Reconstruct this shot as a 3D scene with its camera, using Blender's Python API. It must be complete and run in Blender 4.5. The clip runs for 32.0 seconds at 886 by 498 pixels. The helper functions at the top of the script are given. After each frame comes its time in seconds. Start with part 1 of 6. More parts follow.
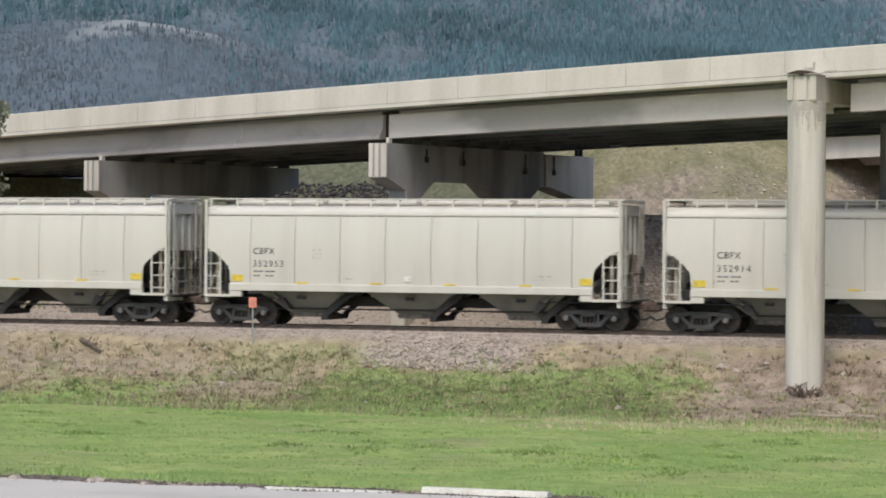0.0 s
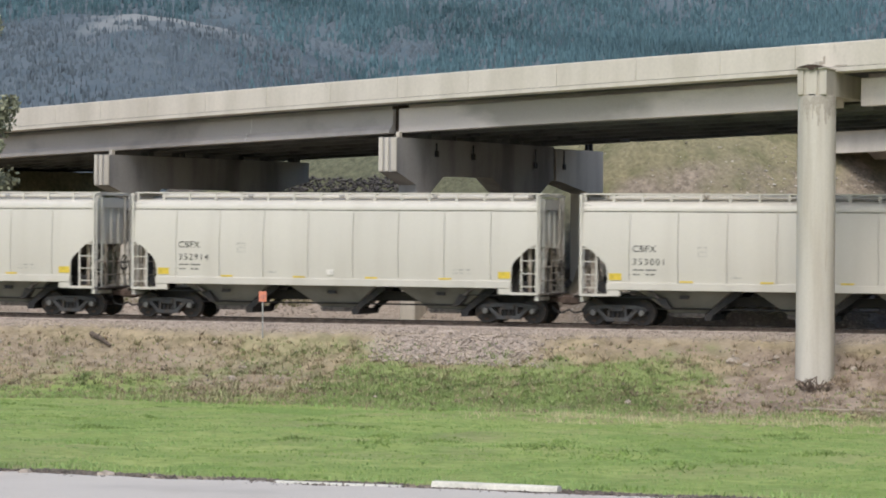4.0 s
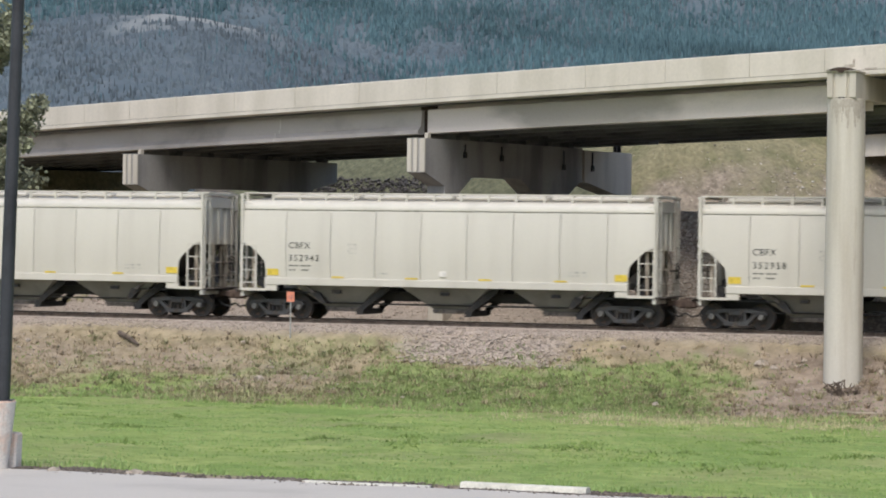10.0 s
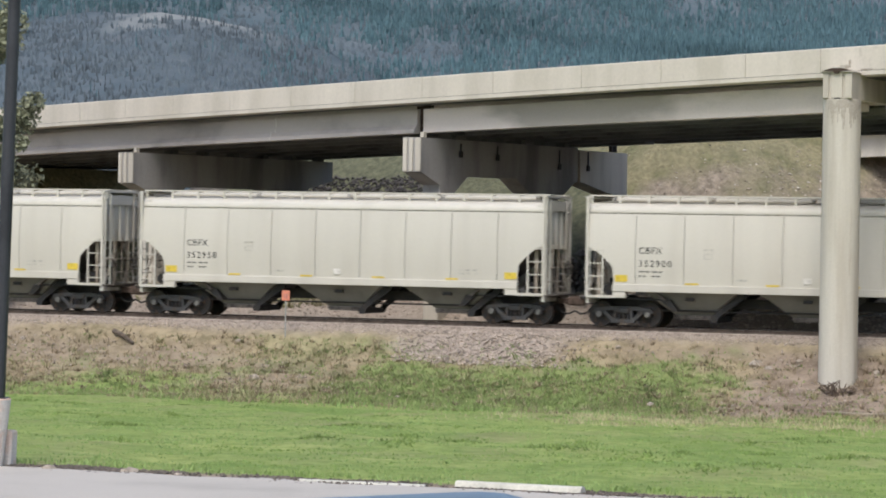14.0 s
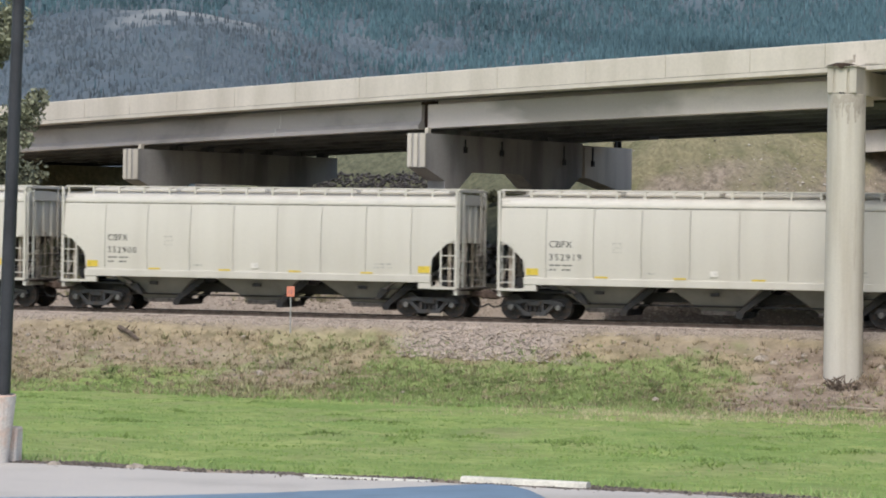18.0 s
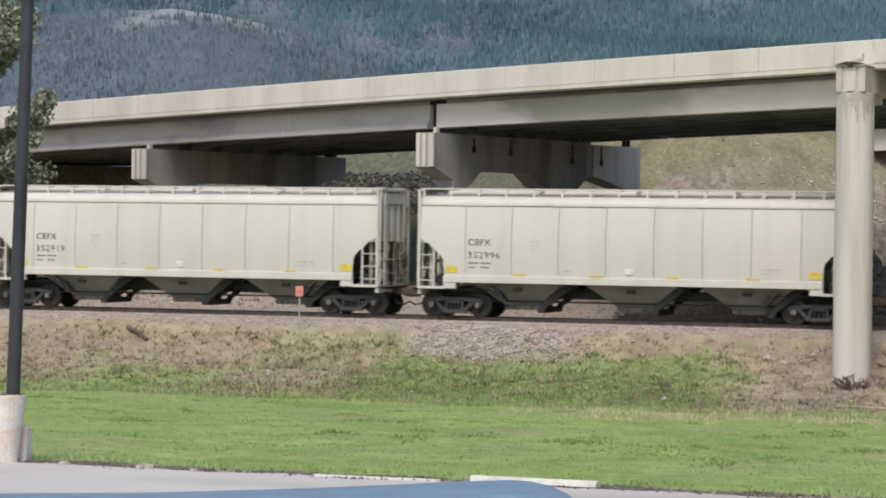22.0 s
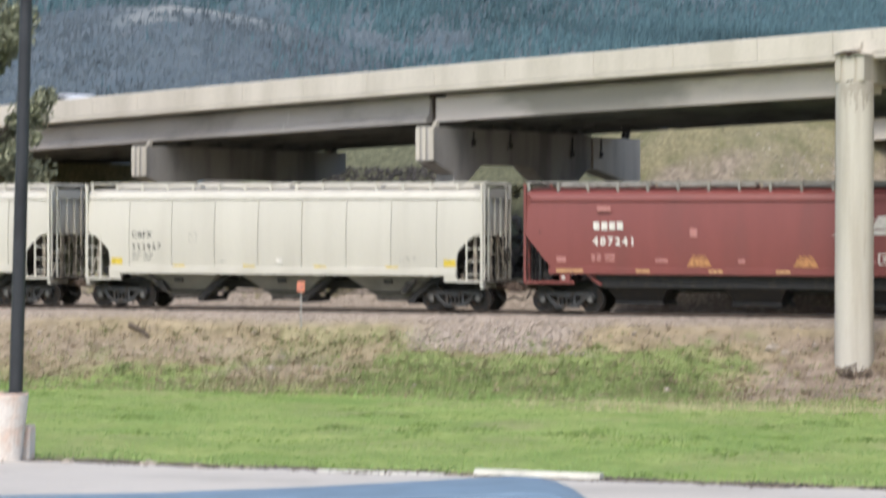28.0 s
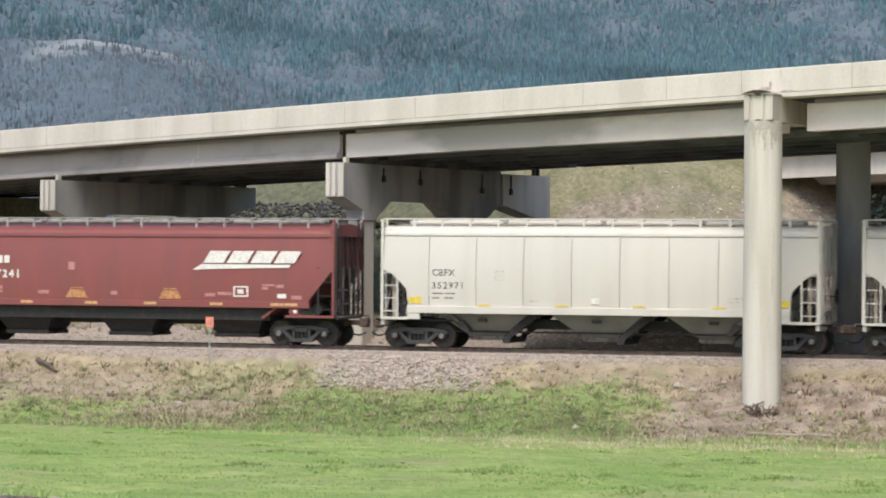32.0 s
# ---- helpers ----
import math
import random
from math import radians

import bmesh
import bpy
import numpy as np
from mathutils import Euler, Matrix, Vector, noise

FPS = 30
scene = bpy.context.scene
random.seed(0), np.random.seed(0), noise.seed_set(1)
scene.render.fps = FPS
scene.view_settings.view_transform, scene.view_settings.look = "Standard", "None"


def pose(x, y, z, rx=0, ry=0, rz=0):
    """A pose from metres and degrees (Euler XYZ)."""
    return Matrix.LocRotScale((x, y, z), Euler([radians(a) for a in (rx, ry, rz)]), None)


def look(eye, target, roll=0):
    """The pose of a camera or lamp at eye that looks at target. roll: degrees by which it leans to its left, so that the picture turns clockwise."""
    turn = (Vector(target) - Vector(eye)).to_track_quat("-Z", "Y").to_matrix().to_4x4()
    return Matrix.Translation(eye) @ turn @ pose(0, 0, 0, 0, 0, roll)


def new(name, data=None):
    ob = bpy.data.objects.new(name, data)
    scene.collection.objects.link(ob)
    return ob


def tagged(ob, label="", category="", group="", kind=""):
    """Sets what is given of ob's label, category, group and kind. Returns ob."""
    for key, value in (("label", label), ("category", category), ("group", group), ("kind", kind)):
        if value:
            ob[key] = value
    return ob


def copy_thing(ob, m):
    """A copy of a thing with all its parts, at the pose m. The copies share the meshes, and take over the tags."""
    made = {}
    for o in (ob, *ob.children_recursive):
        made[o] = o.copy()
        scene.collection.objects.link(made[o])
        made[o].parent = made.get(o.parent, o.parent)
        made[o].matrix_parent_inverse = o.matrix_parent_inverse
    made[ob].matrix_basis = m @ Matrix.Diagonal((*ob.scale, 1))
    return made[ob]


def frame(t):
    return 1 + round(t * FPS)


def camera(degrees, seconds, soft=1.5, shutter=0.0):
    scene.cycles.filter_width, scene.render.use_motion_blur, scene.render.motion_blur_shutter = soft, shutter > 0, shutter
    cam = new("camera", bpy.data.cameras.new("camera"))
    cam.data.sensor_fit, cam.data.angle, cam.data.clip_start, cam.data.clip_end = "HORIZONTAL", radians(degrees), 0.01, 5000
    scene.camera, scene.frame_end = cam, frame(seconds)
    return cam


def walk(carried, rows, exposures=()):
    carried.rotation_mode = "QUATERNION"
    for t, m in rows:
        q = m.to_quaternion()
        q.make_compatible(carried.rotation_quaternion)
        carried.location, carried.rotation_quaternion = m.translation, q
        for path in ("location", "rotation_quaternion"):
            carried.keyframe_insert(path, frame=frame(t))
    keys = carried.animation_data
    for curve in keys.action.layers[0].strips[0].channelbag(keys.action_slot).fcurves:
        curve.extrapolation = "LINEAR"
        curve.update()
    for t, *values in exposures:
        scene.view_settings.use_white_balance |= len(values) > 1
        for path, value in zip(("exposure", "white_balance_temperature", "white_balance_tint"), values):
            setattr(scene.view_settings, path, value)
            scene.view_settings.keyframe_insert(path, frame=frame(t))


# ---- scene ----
cam = camera(17.82, 32.0, soft=1.9, shutter=0.5)

# seconds, eye, yaw, pitch, roll
PATH = [
    (0, 0.0453, 0, 3.4511, -0.728, -0.328, -0.403),
    (0.5, 0.0453, 0, 3.4511, -0.625, -0.296, -0.369),
    (1, 0.0453, 0, 3.4511, -0.474, -0.451, -0.267),
    (1.5, 0.0453, 0, 3.4511, -0.386, -0.570, -0.303),
    (2, 0.0453, 0, 3.4511, -0.357, -0.645, -0.312),
    (2.5, 0.0453, 0, 3.4511, -0.449, -0.547, -0.245),
    (4.5, 0.0453, 0, 3.4511, -0.508, -0.445, -0.469),
    (5, 0.0453, 0, 3.4511, -0.408, -0.628, -0.458),
    (5.5, 0.0289, 0, 3.4489, -0.412, -0.759, -0.530),
    (6, 0.0125, 0, 3.4466, -0.426, -0.840, -0.454),
    (6.5, 0.0170, 0, 3.4451, -0.466, -0.913, -0.536),
    (7, 0.0215, 0, 3.4435, -0.413, -0.996, -0.535),
    (7.5, 0.0180, 0, 3.4433, -0.320, -0.835, -0.424),
    (8, 0.0145, 0, 3.4431, -0.217, -0.742, -0.492),
    (8.5, 0.0110, 0, 3.4428, -0.136, -0.828, -0.563),
    (9, 0.0075, 0, 3.4426, -0.050, -0.727, -0.641),
    (9.5, 0.0065, 0, 3.4417, -0.010, -0.554, -0.622),
    (10, 0.0056, 0, 3.4408, 0.023, -0.426, -0.716),
    (10.5, 0.0046, 0, 3.4399, 0.002, -0.420, -0.753),
    (11, 0.0037, 0, 3.4390, 0.023, -0.426, -0.716),
    (11.5, 0.0027, 0, 3.4380, 0.006, -0.454, -0.776),
    (12, 0.0017, 0, 3.4371, 0.014, -0.483, -0.799),
    (12.5, 0.0008, 0, 3.4362, -0.035, -0.436, -0.825),
    (13, -0.0002, 0, 3.4353, -0.000, -0.470, -0.990),
    (13.5, -0.0003, 0, 3.4349, -0.007, -0.505, -0.903),
    (14, -0.0005, 0, 3.4345, -0.073, -0.435, -0.904),
    (14.5, -0.0006, 0, 3.4341, -0.055, -0.427, -0.832),
    (16.5, -0.0012, 0, 3.4324, -0.046, -0.470, -0.889),
    (17, -0.0013, 0, 3.4320, -0.083, -0.466, -0.778),
    (17.5, -0.0015, 0, 3.4316, -0.025, -0.496, -0.793),
    (18, -0.0016, 0, 3.4311, 0.022, -0.522, -0.775),
    (18.5, -0.0018, 0, 3.4307, 0.049, -0.512, -0.750),
    (19, -0.0019, 0, 3.4303, 0.000, -0.513, -0.755),
    (19.5, -0.0040, 0, 3.4298, 0.013, -0.545, -0.760),
    (20, -0.0060, 0, 3.4293, 0.072, -0.575, -0.686),
    (20.5, -0.0081, 0, 3.4287, 0.100, -0.532, -0.630),
    (21, -0.0102, 0, 3.4282, 0.256, -0.577, -0.650),
    (21.5, -0.0123, 0, 3.4277, 0.264, -0.551, -0.658),
    (22, -0.0143, 0, 3.4272, 0.192, -0.533, -0.702),
    (22.5, -0.0164, 0, 3.4266, 0.231, -0.567, -0.706),
    (23, -0.0185, 0, 3.4261, 0.289, -0.639, -0.602),
    (23.5, -0.0184, 0, 3.4272, 0.341, -0.644, -0.586),
    (24, -0.0183, 0, 3.4283, 0.386, -0.634, -0.597),
    (24.5, -0.0182, 0, 3.4294, 0.419, -0.611, -0.598),
    (26.5, -0.0179, 0, 3.4337, 0.140, -0.373, -0.535),
    (26.8, -0.0178, 0, 3.4344, -0.015, 0.030, -0.964),
    (27, -0.0178, 0, 3.4348, -0.601, 0.266, -0.535),
    (27.2, -0.0177, 0, 3.4353, -0.443, 0.048, -0.364),
    (27.5, -0.0177, 0, 3.4359, -0.324, 0.168, -0.235),
    (27.7, -0.0177, 0, 3.4335, -0.173, 0.350, -0.098),
    (28, -0.0176, 0, 3.4305, 0.202, -0.660, -0.060),
    (28.2, -0.0130, 0, 3.4282, 0.185, -1.370, -0.922),
    (28.5, -0.0062, 0, 3.4151, 0.260, -1.203, -1.463),
    (28.7, -0.0027, 0, 3.4160, 0.196, -0.873, -1.827),
    (29, 0.0025, 0, 3.4185, -0.857, -0.321, -2.448),
    (29.2, 0.0060, 0, 3.4222, -1.476, 0.047, -2.511),
    (29.5, 0.0113, 0, 3.4270, -2.102, 0.173, -2.529),
    (29.7, 0.0148, 0, 3.4258, -2.313, 0.218, -2.619),
    (30, 0.0200, 0, 3.4222, -2.419, -0.376, -2.277),
    (30.2, 0.0235, 0, 3.4300, -2.496, -1.140, -2.001),
    (30.5, 0.0288, 0, 3.4400, -2.565, -1.940, -1.154),
    (30.8, 0.0115, 0, 3.4490, -2.552, -1.942, -1.112),
    (31, 0.0000, 0, 3.4460, -2.477, -1.559, -0.781),
    (31.2, 0.0000, 0, 3.4480, -2.285, -1.028, -0.841),
    (31.5, 0.0000, 0, 3.4500, -1.980, -0.173, -0.690),
    (32, 0.0000, 0, 3.4500, -1.621, 0.072, -0.371),
]
walk(cam, [(t, pose(x, y, z, 90 + pitch, roll, yaw)) for t, x, y, z, yaw, pitch, roll in PATH], [(0.0, 0.04), (26.5, 0.05), (27.2, 0.08), (28.0, 0.30), (29.0, 0.28), (30.0, 0.55), (31.0, 0.25), (32.0, 0.38)])

# ---- world, sun ----
SUN_EL, SUN_AZ = radians(52), radians(194)
world = bpy.data.worlds.new("world")
scene.world = world
world.use_nodes = True
wn = world.node_tree
sky = wn.nodes.new("ShaderNodeTexSky")
sky.sky_type, sky.sun_disc = "NISHITA", False
sky.sun_elevation, sky.sun_rotation = SUN_EL, SUN_AZ
sky.dust_density, sky.air_density, sky.ozone_density = 2.2, 1.0, 1.2
wn.nodes["Background"].inputs["Strength"].default_value = 0.166
wn.links.new(sky.outputs[0], wn.nodes["Background"].inputs["Color"])
sun = new("sun", bpy.data.lights.new("sun", "SUN"))
sun.data.energy, sun.data.angle, sun.data.color = 2.2, radians(25), (0.99, 0.968, 0.92)
sun_from = Vector((math.sin(SUN_AZ) * math.cos(SUN_EL), math.cos(SUN_AZ) * math.cos(SUN_EL), math.sin(SUN_EL)))
sun.matrix_world = look(sun_from * 200, (0, 0, 0))


# ---- materials ----
def mat(name, base, rough=0.7, metal=0.0, vary=0.25, scale=3.0, fine=40.0, bump=0.2, dirt=None, dirt_amount=0.5,
        dirt_scale=(1, 1, 1), rand=0.0, spec=0.4, bump_dist=0.02, grain=0.5):
    """A surface with a broad stain noise, a fine grain and a bump, in object space."""
    m = bpy.data.materials.new(name)
    m.use_nodes = True
    t = m.node_tree
    n, ln = t.nodes, t.links
    b = n["Principled BSDF"]
    b.inputs["Roughness"].default_value, b.inputs["Metallic"].default_value = rough, metal
    b.inputs["Specular IOR Level"].default_value = spec
    co = n.new("ShaderNodeTexCoord")
    big, small = n.new("ShaderNodeTexNoise"), n.new("ShaderNodeTexNoise")
    big.inputs["Scale"].default_value, big.inputs["Detail"].default_value = scale, 6
    small.inputs["Scale"].default_value, small.inputs["Detail"].default_value = fine, 4
    mp = n.new("ShaderNodeMapping")
    mp.inputs["Scale"].default_value = dirt_scale
    ln.new(co.outputs["Object"], mp.inputs[0])
    ln.new(mp.outputs[0], big.inputs["Vector"])
    ln.new(co.outputs["Object"], small.inputs["Vector"])
    ramp = n.new("ShaderNodeValToRGB")
    dark = dirt or tuple(c * (1 - vary) for c in base)
    light = tuple(min(1, c * (1 + vary * 0.35)) for c in base)
    ramp.color_ramp.elements[0].position, ramp.color_ramp.elements[0].color = 0.5 - 0.22 * dirt_amount * 1.2, (*dark, 1)
    ramp.color_ramp.elements[1].position, ramp.color_ramp.elements[1].color = 0.62, (*light, 1)
    mid = ramp.color_ramp.elements.new(0.5)
    mid.color = (*base, 1)
    ln.new(big.outputs[0], ramp.inputs[0])
    mul = n.new("ShaderNodeMix")
    mul.data_type, mul.blend_type = "RGBA", "MULTIPLY"
    mul.inputs[0].default_value = grain
    fr = n.new("ShaderNodeValToRGB")
    fr.color_ramp.elements[0].position, fr.color_ramp.elements[0].color = 0.3, (0.55, 0.55, 0.55, 1)
    fr.color_ramp.elements[1].position, fr.color_ramp.elements[1].color = 0.7, (1, 1, 1, 1)
    ln.new(small.outputs[0], fr.inputs[0])
    ln.new(ramp.outputs[0], mul.inputs[6])
    ln.new(fr.outputs[0], mul.inputs[7])
    last = mul.outputs[2]
    if rand:
        info, hsv = n.new("ShaderNodeObjectInfo"), n.new("ShaderNodeHueSaturation")
        mr = n.new("ShaderNodeMapRange")
        mr.inputs[3].default_value, mr.inputs[4].default_value = 1 - rand, 1 + rand
        ln.new(info.outputs["Random"], mr.inputs[0])
        ln.new(mr.outputs[0], hsv.inputs["Value"])
        ln.new(last, hsv.inputs["Color"])
        last = hsv.outputs[0]
    ln.new(last, b.inputs["Base Color"])
    bp = n.new("ShaderNodeBump")
    bp.inputs["Strength"].default_value, bp.inputs["Distance"].default_value = bump, bump_dist
    ln.new(small.outputs[0], bp.inputs["Height"])
    ln.new(bp.outputs[0], b.inputs["Normal"])
    return m


def islands(m, amount):
    """Varies brightness from piece to piece of a joined mesh."""
    n, ln = m.node_tree.nodes, m.node_tree.links
    b = n["Principled BSDF"]
    src = b.inputs["Base Color"].links[0].from_socket
    geo, hsv, mr = n.new("ShaderNodeNewGeometry"), n.new("ShaderNodeHueSaturation"), n.new("ShaderNodeMapRange")
    mr.inputs[3].default_value, mr.inputs[4].default_value = 1 - amount, 1 + amount
    ln.new(geo.outputs["Random Per Island"], mr.inputs[0])
    ln.new(mr.outputs[0], hsv.inputs["Value"])
    ln.new(src, hsv.inputs["Color"])
    ln.new(hsv.outputs[0], b.inputs["Base Color"])
    return m


def streaks(m, colour, size, start, amount=1.0):
    """Sparse dark weather streaks with a shape of their own."""
    n, ln = m.node_tree.nodes, m.node_tree.links
    b = n["Principled BSDF"]
    src = b.inputs["Base Color"].links[0].from_socket
    mp, t, r, x = n.new("ShaderNodeMapping"), n.new("ShaderNodeTexNoise"), n.new("ShaderNodeMapRange"), n.new("ShaderNodeMix")
    mp.inputs["Scale"].default_value = size
    ln.new(n["Texture Coordinate"].outputs["Object"], mp.inputs[0])
    ln.new(mp.outputs[0], t.inputs["Vector"])
    t.inputs["Scale"].default_value, t.inputs["Detail"].default_value, t.inputs["Roughness"].default_value = 1.0, 7, 0.65
    r.inputs[1].default_value, r.inputs[2].default_value, r.inputs[4].default_value = start, start + 0.14, amount
    ln.new(t.outputs[0], r.inputs[0])
    x.data_type = "RGBA"
    x.inputs[7].default_value = (*colour, 1)
    ln.new(r.outputs[0], x.inputs[0])
    ln.new(src, x.inputs[6])
    ln.new(x.outputs[2], b.inputs["Base Color"])
    return m


M_CREAM = mat("hopper_cream_paint", (0.57, 0.538, 0.474), 0.42, vary=0.06, scale=0.7, fine=18, bump=0.03, dirt=(0.525, 0.492, 0.43), dirt_amount=0.9, dirt_scale=(1.6, 1, 0.22), rand=0.035, grain=0.10)
M_CREAM_GREY = mat("hopper_weathered_grey", (0.62, 0.60, 0.54), 0.6, vary=0.2, scale=1.5, fine=20, bump=0.1, dirt=(0.46, 0.42, 0.36), dirt_scale=(3, 3, 0.4), grain=0.3)
# dusty bay grey, set darker to carry the shade under the car
M_DUST_SHADE = mat("hopper_dust_in_shade", (0.215, 0.208, 0.185), 0.75, vary=0.3, scale=1.0, fine=20, bump=0.1, dirt=(0.17, 0.162, 0.14), grain=0.3)
M_BROWN = mat("hopper_brown_grime", (0.48, 0.42, 0.35), 0.85, vary=0.3, scale=2.0, fine=25, bump=0.2, dirt=(0.17, 0.13, 0.10), dirt_scale=(3, 3, 0.7))
# grime colour, dark enough to imitate shade on the end slope sheets
M_GRIME_SHADE = mat("hopper_grime_and_shade", (0.15, 0.13, 0.115), 0.9, vary=0.4, scale=2.0, fine=25, bump=0.2, dirt=(0.07, 0.06, 0.052), dirt_scale=(3, 3, 0.7))
M_BOARD = mat("dull_grating", (0.30, 0.29, 0.26), 0.7, vary=0.3, scale=3, fine=30)
M_RED = mat("hopper_oxide_red_paint", (0.215, 0.064, 0.057), 0.42, vary=0.15, scale=0.7, fine=16, bump=0.03, dirt=(0.20, 0.064, 0.057), dirt_scale=(1.4, 1, 0.3), grain=0.12)
M_BLACK = mat("black_steel", (0.022, 0.021, 0.022), 0.6, vary=0.5, scale=4, fine=60, dirt=(0.04, 0.033, 0.028))
M_TRUCK = mat("truck_cast_steel", (0.058, 0.057, 0.059), 0.45, vary=0.4, scale=5, fine=60, dirt=(0.07, 0.055, 0.045))
M_WHEEL = mat("wheel_steel", (0.03, 0.028, 0.028), 0.5, metal=0.3, vary=0.4, scale=6, fine=60, dirt=(0.08, 0.05, 0.035))
M_HUB = mat("bearing_cap_steel", (0.22, 0.21, 0.20), 0.45, metal=0.4, vary=0.3, scale=8)
M_RUST = mat("rusty_coupler", (0.10, 0.07, 0.055), 0.85, vary=0.5, scale=6, fine=50, dirt=(0.05, 0.03, 0.025))
M_YELLOW = mat("yellow_reflector", (0.72, 0.53, 0.07), 0.4, vary=0.2, scale=6)
M_ORANGE_MARK = mat("faded_orange_stencil", (0.50, 0.24, 0.10), 0.6, vary=0.3, scale=9)
M_LETTER = mat("black_stencil_paint", (0.035, 0.035, 0.035), 0.6, vary=0.3, scale=9)
M_LETTER_GREY = mat("faded_stencil_paint", (0.545, 0.52, 0.465), 0.6, vary=0.3, scale=9)
M_ORANGE_PALE = mat("faded_orange_reflector", (0.60, 0.36, 0.17), 0.5, vary=0.3, scale=9)
M_LETTER_MID = mat("worn_stencil_paint", (0.20, 0.195, 0.175), 0.6, vary=0.3, scale=9)
M_WHITE = mat("white_stencil_paint", (0.78, 0.74, 0.68), 0.5, vary=0.15, scale=9)
M_PINK = mat("faded_pale_stencil", (0.48, 0.22, 0.20), 0.6, vary=0.2, scale=9)
M_CONC = mat("bridge_parapet_concrete", (0.63, 0.575, 0.495), 0.85, vary=0.2, scale=0.5, fine=9, bump=0.06, dirt=(0.57, 0.52, 0.44), dirt_scale=(1.6, 1.6, 0.3), rand=0.03, grain=0.18)
M_GIRD = mat("girder_concrete", (0.64, 0.57, 0.52), 0.85, vary=0.2, scale=0.4, fine=14, bump=0.05, dirt=(0.38, 0.345, 0.305), dirt_scale=(0.4, 0.4, 1.2), rand=0.05, grain=0.15)
streaks(M_CONC, (0.36, 0.31, 0.25), (2.6, 2.6, 0.9), 0.64, 0.6)
streaks(M_GIRD, (0.36, 0.325, 0.29), (0.35, 0.35, 0.9), 0.58, 0.35)
M_GIRD_OLD = mat("weathered_girder_concrete", (0.56, 0.51, 0.47), 0.85, vary=0.2, scale=0.5, fine=14, bump=0.05, dirt=(0.38, 0.345, 0.315), dirt_scale=(0.5, 0.5, 0.9), rand=0.04, grain=0.15)
M_DRIP = mat("faint_water_stain", (0.43, 0.385, 0.325), 0.9, vary=0.3, scale=4, fine=30, dirt=(0.54, 0.495, 0.42))
M_STAIN = mat("rust_water_stain", (0.40, 0.345, 0.28), 0.9, vary=0.4, scale=6, fine=40, dirt=(0.52, 0.465, 0.39))
M_PIER = mat("pier_concrete", (0.56, 0.515, 0.44), 0.85, vary=0.2, scale=0.7, fine=14, bump=0.12, dirt=(0.46, 0.42, 0.355), dirt_scale=(1.6, 1.6, 0.2), grain=0.15)
# inner girders and soffit: concrete darkened in colour to stand in for shade
M_INNER = mat("shaded_girder_concrete", (0.165, 0.162, 0.16), 0.9, vary=0.4, scale=0.5, fine=14)
M_SOFFIT = mat("shaded_soffit_concrete", (0.13, 0.128, 0.126), 0.9, vary=0.4, scale=0.5, fine=14)
M_ASPH = mat("worn_asphalt", (0.55, 0.505, 0.45), 0.9, vary=0.12, scale=0.35, fine=60, bump=0.25, dirt=(0.47, 0.43, 0.38), grain=0.35)
M_ROADTOP = mat("bridge_road_asphalt", (0.08, 0.08, 0.08), 0.9, vary=0.2, scale=0.4, fine=30)
M_RAIL = mat("rail_steel", (0.13, 0.10, 0.082), 0.6, metal=0.4, vary=0.4, scale=4)
M_RAILTOP = mat("polished_rail_head", (0.45, 0.44, 0.43), 0.3, metal=0.9, vary=0.1, scale=5)
M_TIE = mat("creosoted_tie", (0.07, 0.055, 0.045), 0.9, vary=0.4, scale=3, fine=30)
M_STONE = islands(mat("ballast_stone", (0.41, 0.342, 0.288), 0.9, vary=0.3, scale=3, fine=30, grain=0.3), 0.16)
# berm stones lightened in colour to offset the overpass's shade
M_BERM = islands(mat("lightened_berm_gravel", (0.60, 0.53, 0.46), 0.95, vary=0.2, scale=2, fine=30, grain=0.2), 0.15)
M_ROCK = mat("pale_field_stone", (0.44, 0.375, 0.31), 0.9, vary=0.3, scale=5, fine=30)
M_ROCK_PALE = mat("pale_broken_stone", (0.62, 0.56, 0.49), 0.9, vary=0.3, scale=5, fine=30)
M_STOP = mat("wheel_stop_concrete", (0.70, 0.67, 0.58), 0.85, vary=0.15, scale=3, fine=30)
M_DARKROCK = islands(mat("dark_riprap", (0.19, 0.165, 0.14), 0.9, vary=0.4, scale=2, fine=20), 0.5)
M_BLACKROCK = islands(mat("near_black_rock", (0.075, 0.068, 0.064), 0.8, vary=0.4, scale=2, fine=20), 0.6)
M_SIGN = mat("faded_orange_sign", (0.72, 0.26, 0.165), 0.6, vary=0.15, scale=8)
M_GALV = mat("galvanised_steel", (0.42, 0.42, 0.40), 0.5, metal=0.5, vary=0.2, scale=8)
M_POLE = mat("dark_bronze_pole", (0.035, 0.038, 0.042), 0.4, vary=0.3, scale=2, fine=30)
M_BASE = mat("lamp_base_concrete", (0.80, 0.735, 0.67), 0.85, vary=0.12, scale=3, fine=30, dirt=(0.76, 0.60, 0.50))
M_PEACH = mat("worn_peach_paint", (0.70, 0.50, 0.40), 0.8, vary=0.3, scale=8)
M_BARK = mat("tree_bark", (0.10, 0.08, 0.06), 0.95, vary=0.4, scale=4, fine=30, bump=0.5)
M_LEAF = islands(mat("cottonwood_leaf", (0.29, 0.30, 0.195), 0.7, vary=0.3, scale=1.2), 0.45)
M_GRASS = islands(mat("mown_grass_blade", (0.25, 0.350, 0.120), 0.8, vary=0.3, scale=0.25, grain=0.2, dirt=(0.225, 0.32, 0.085)), 0.15)
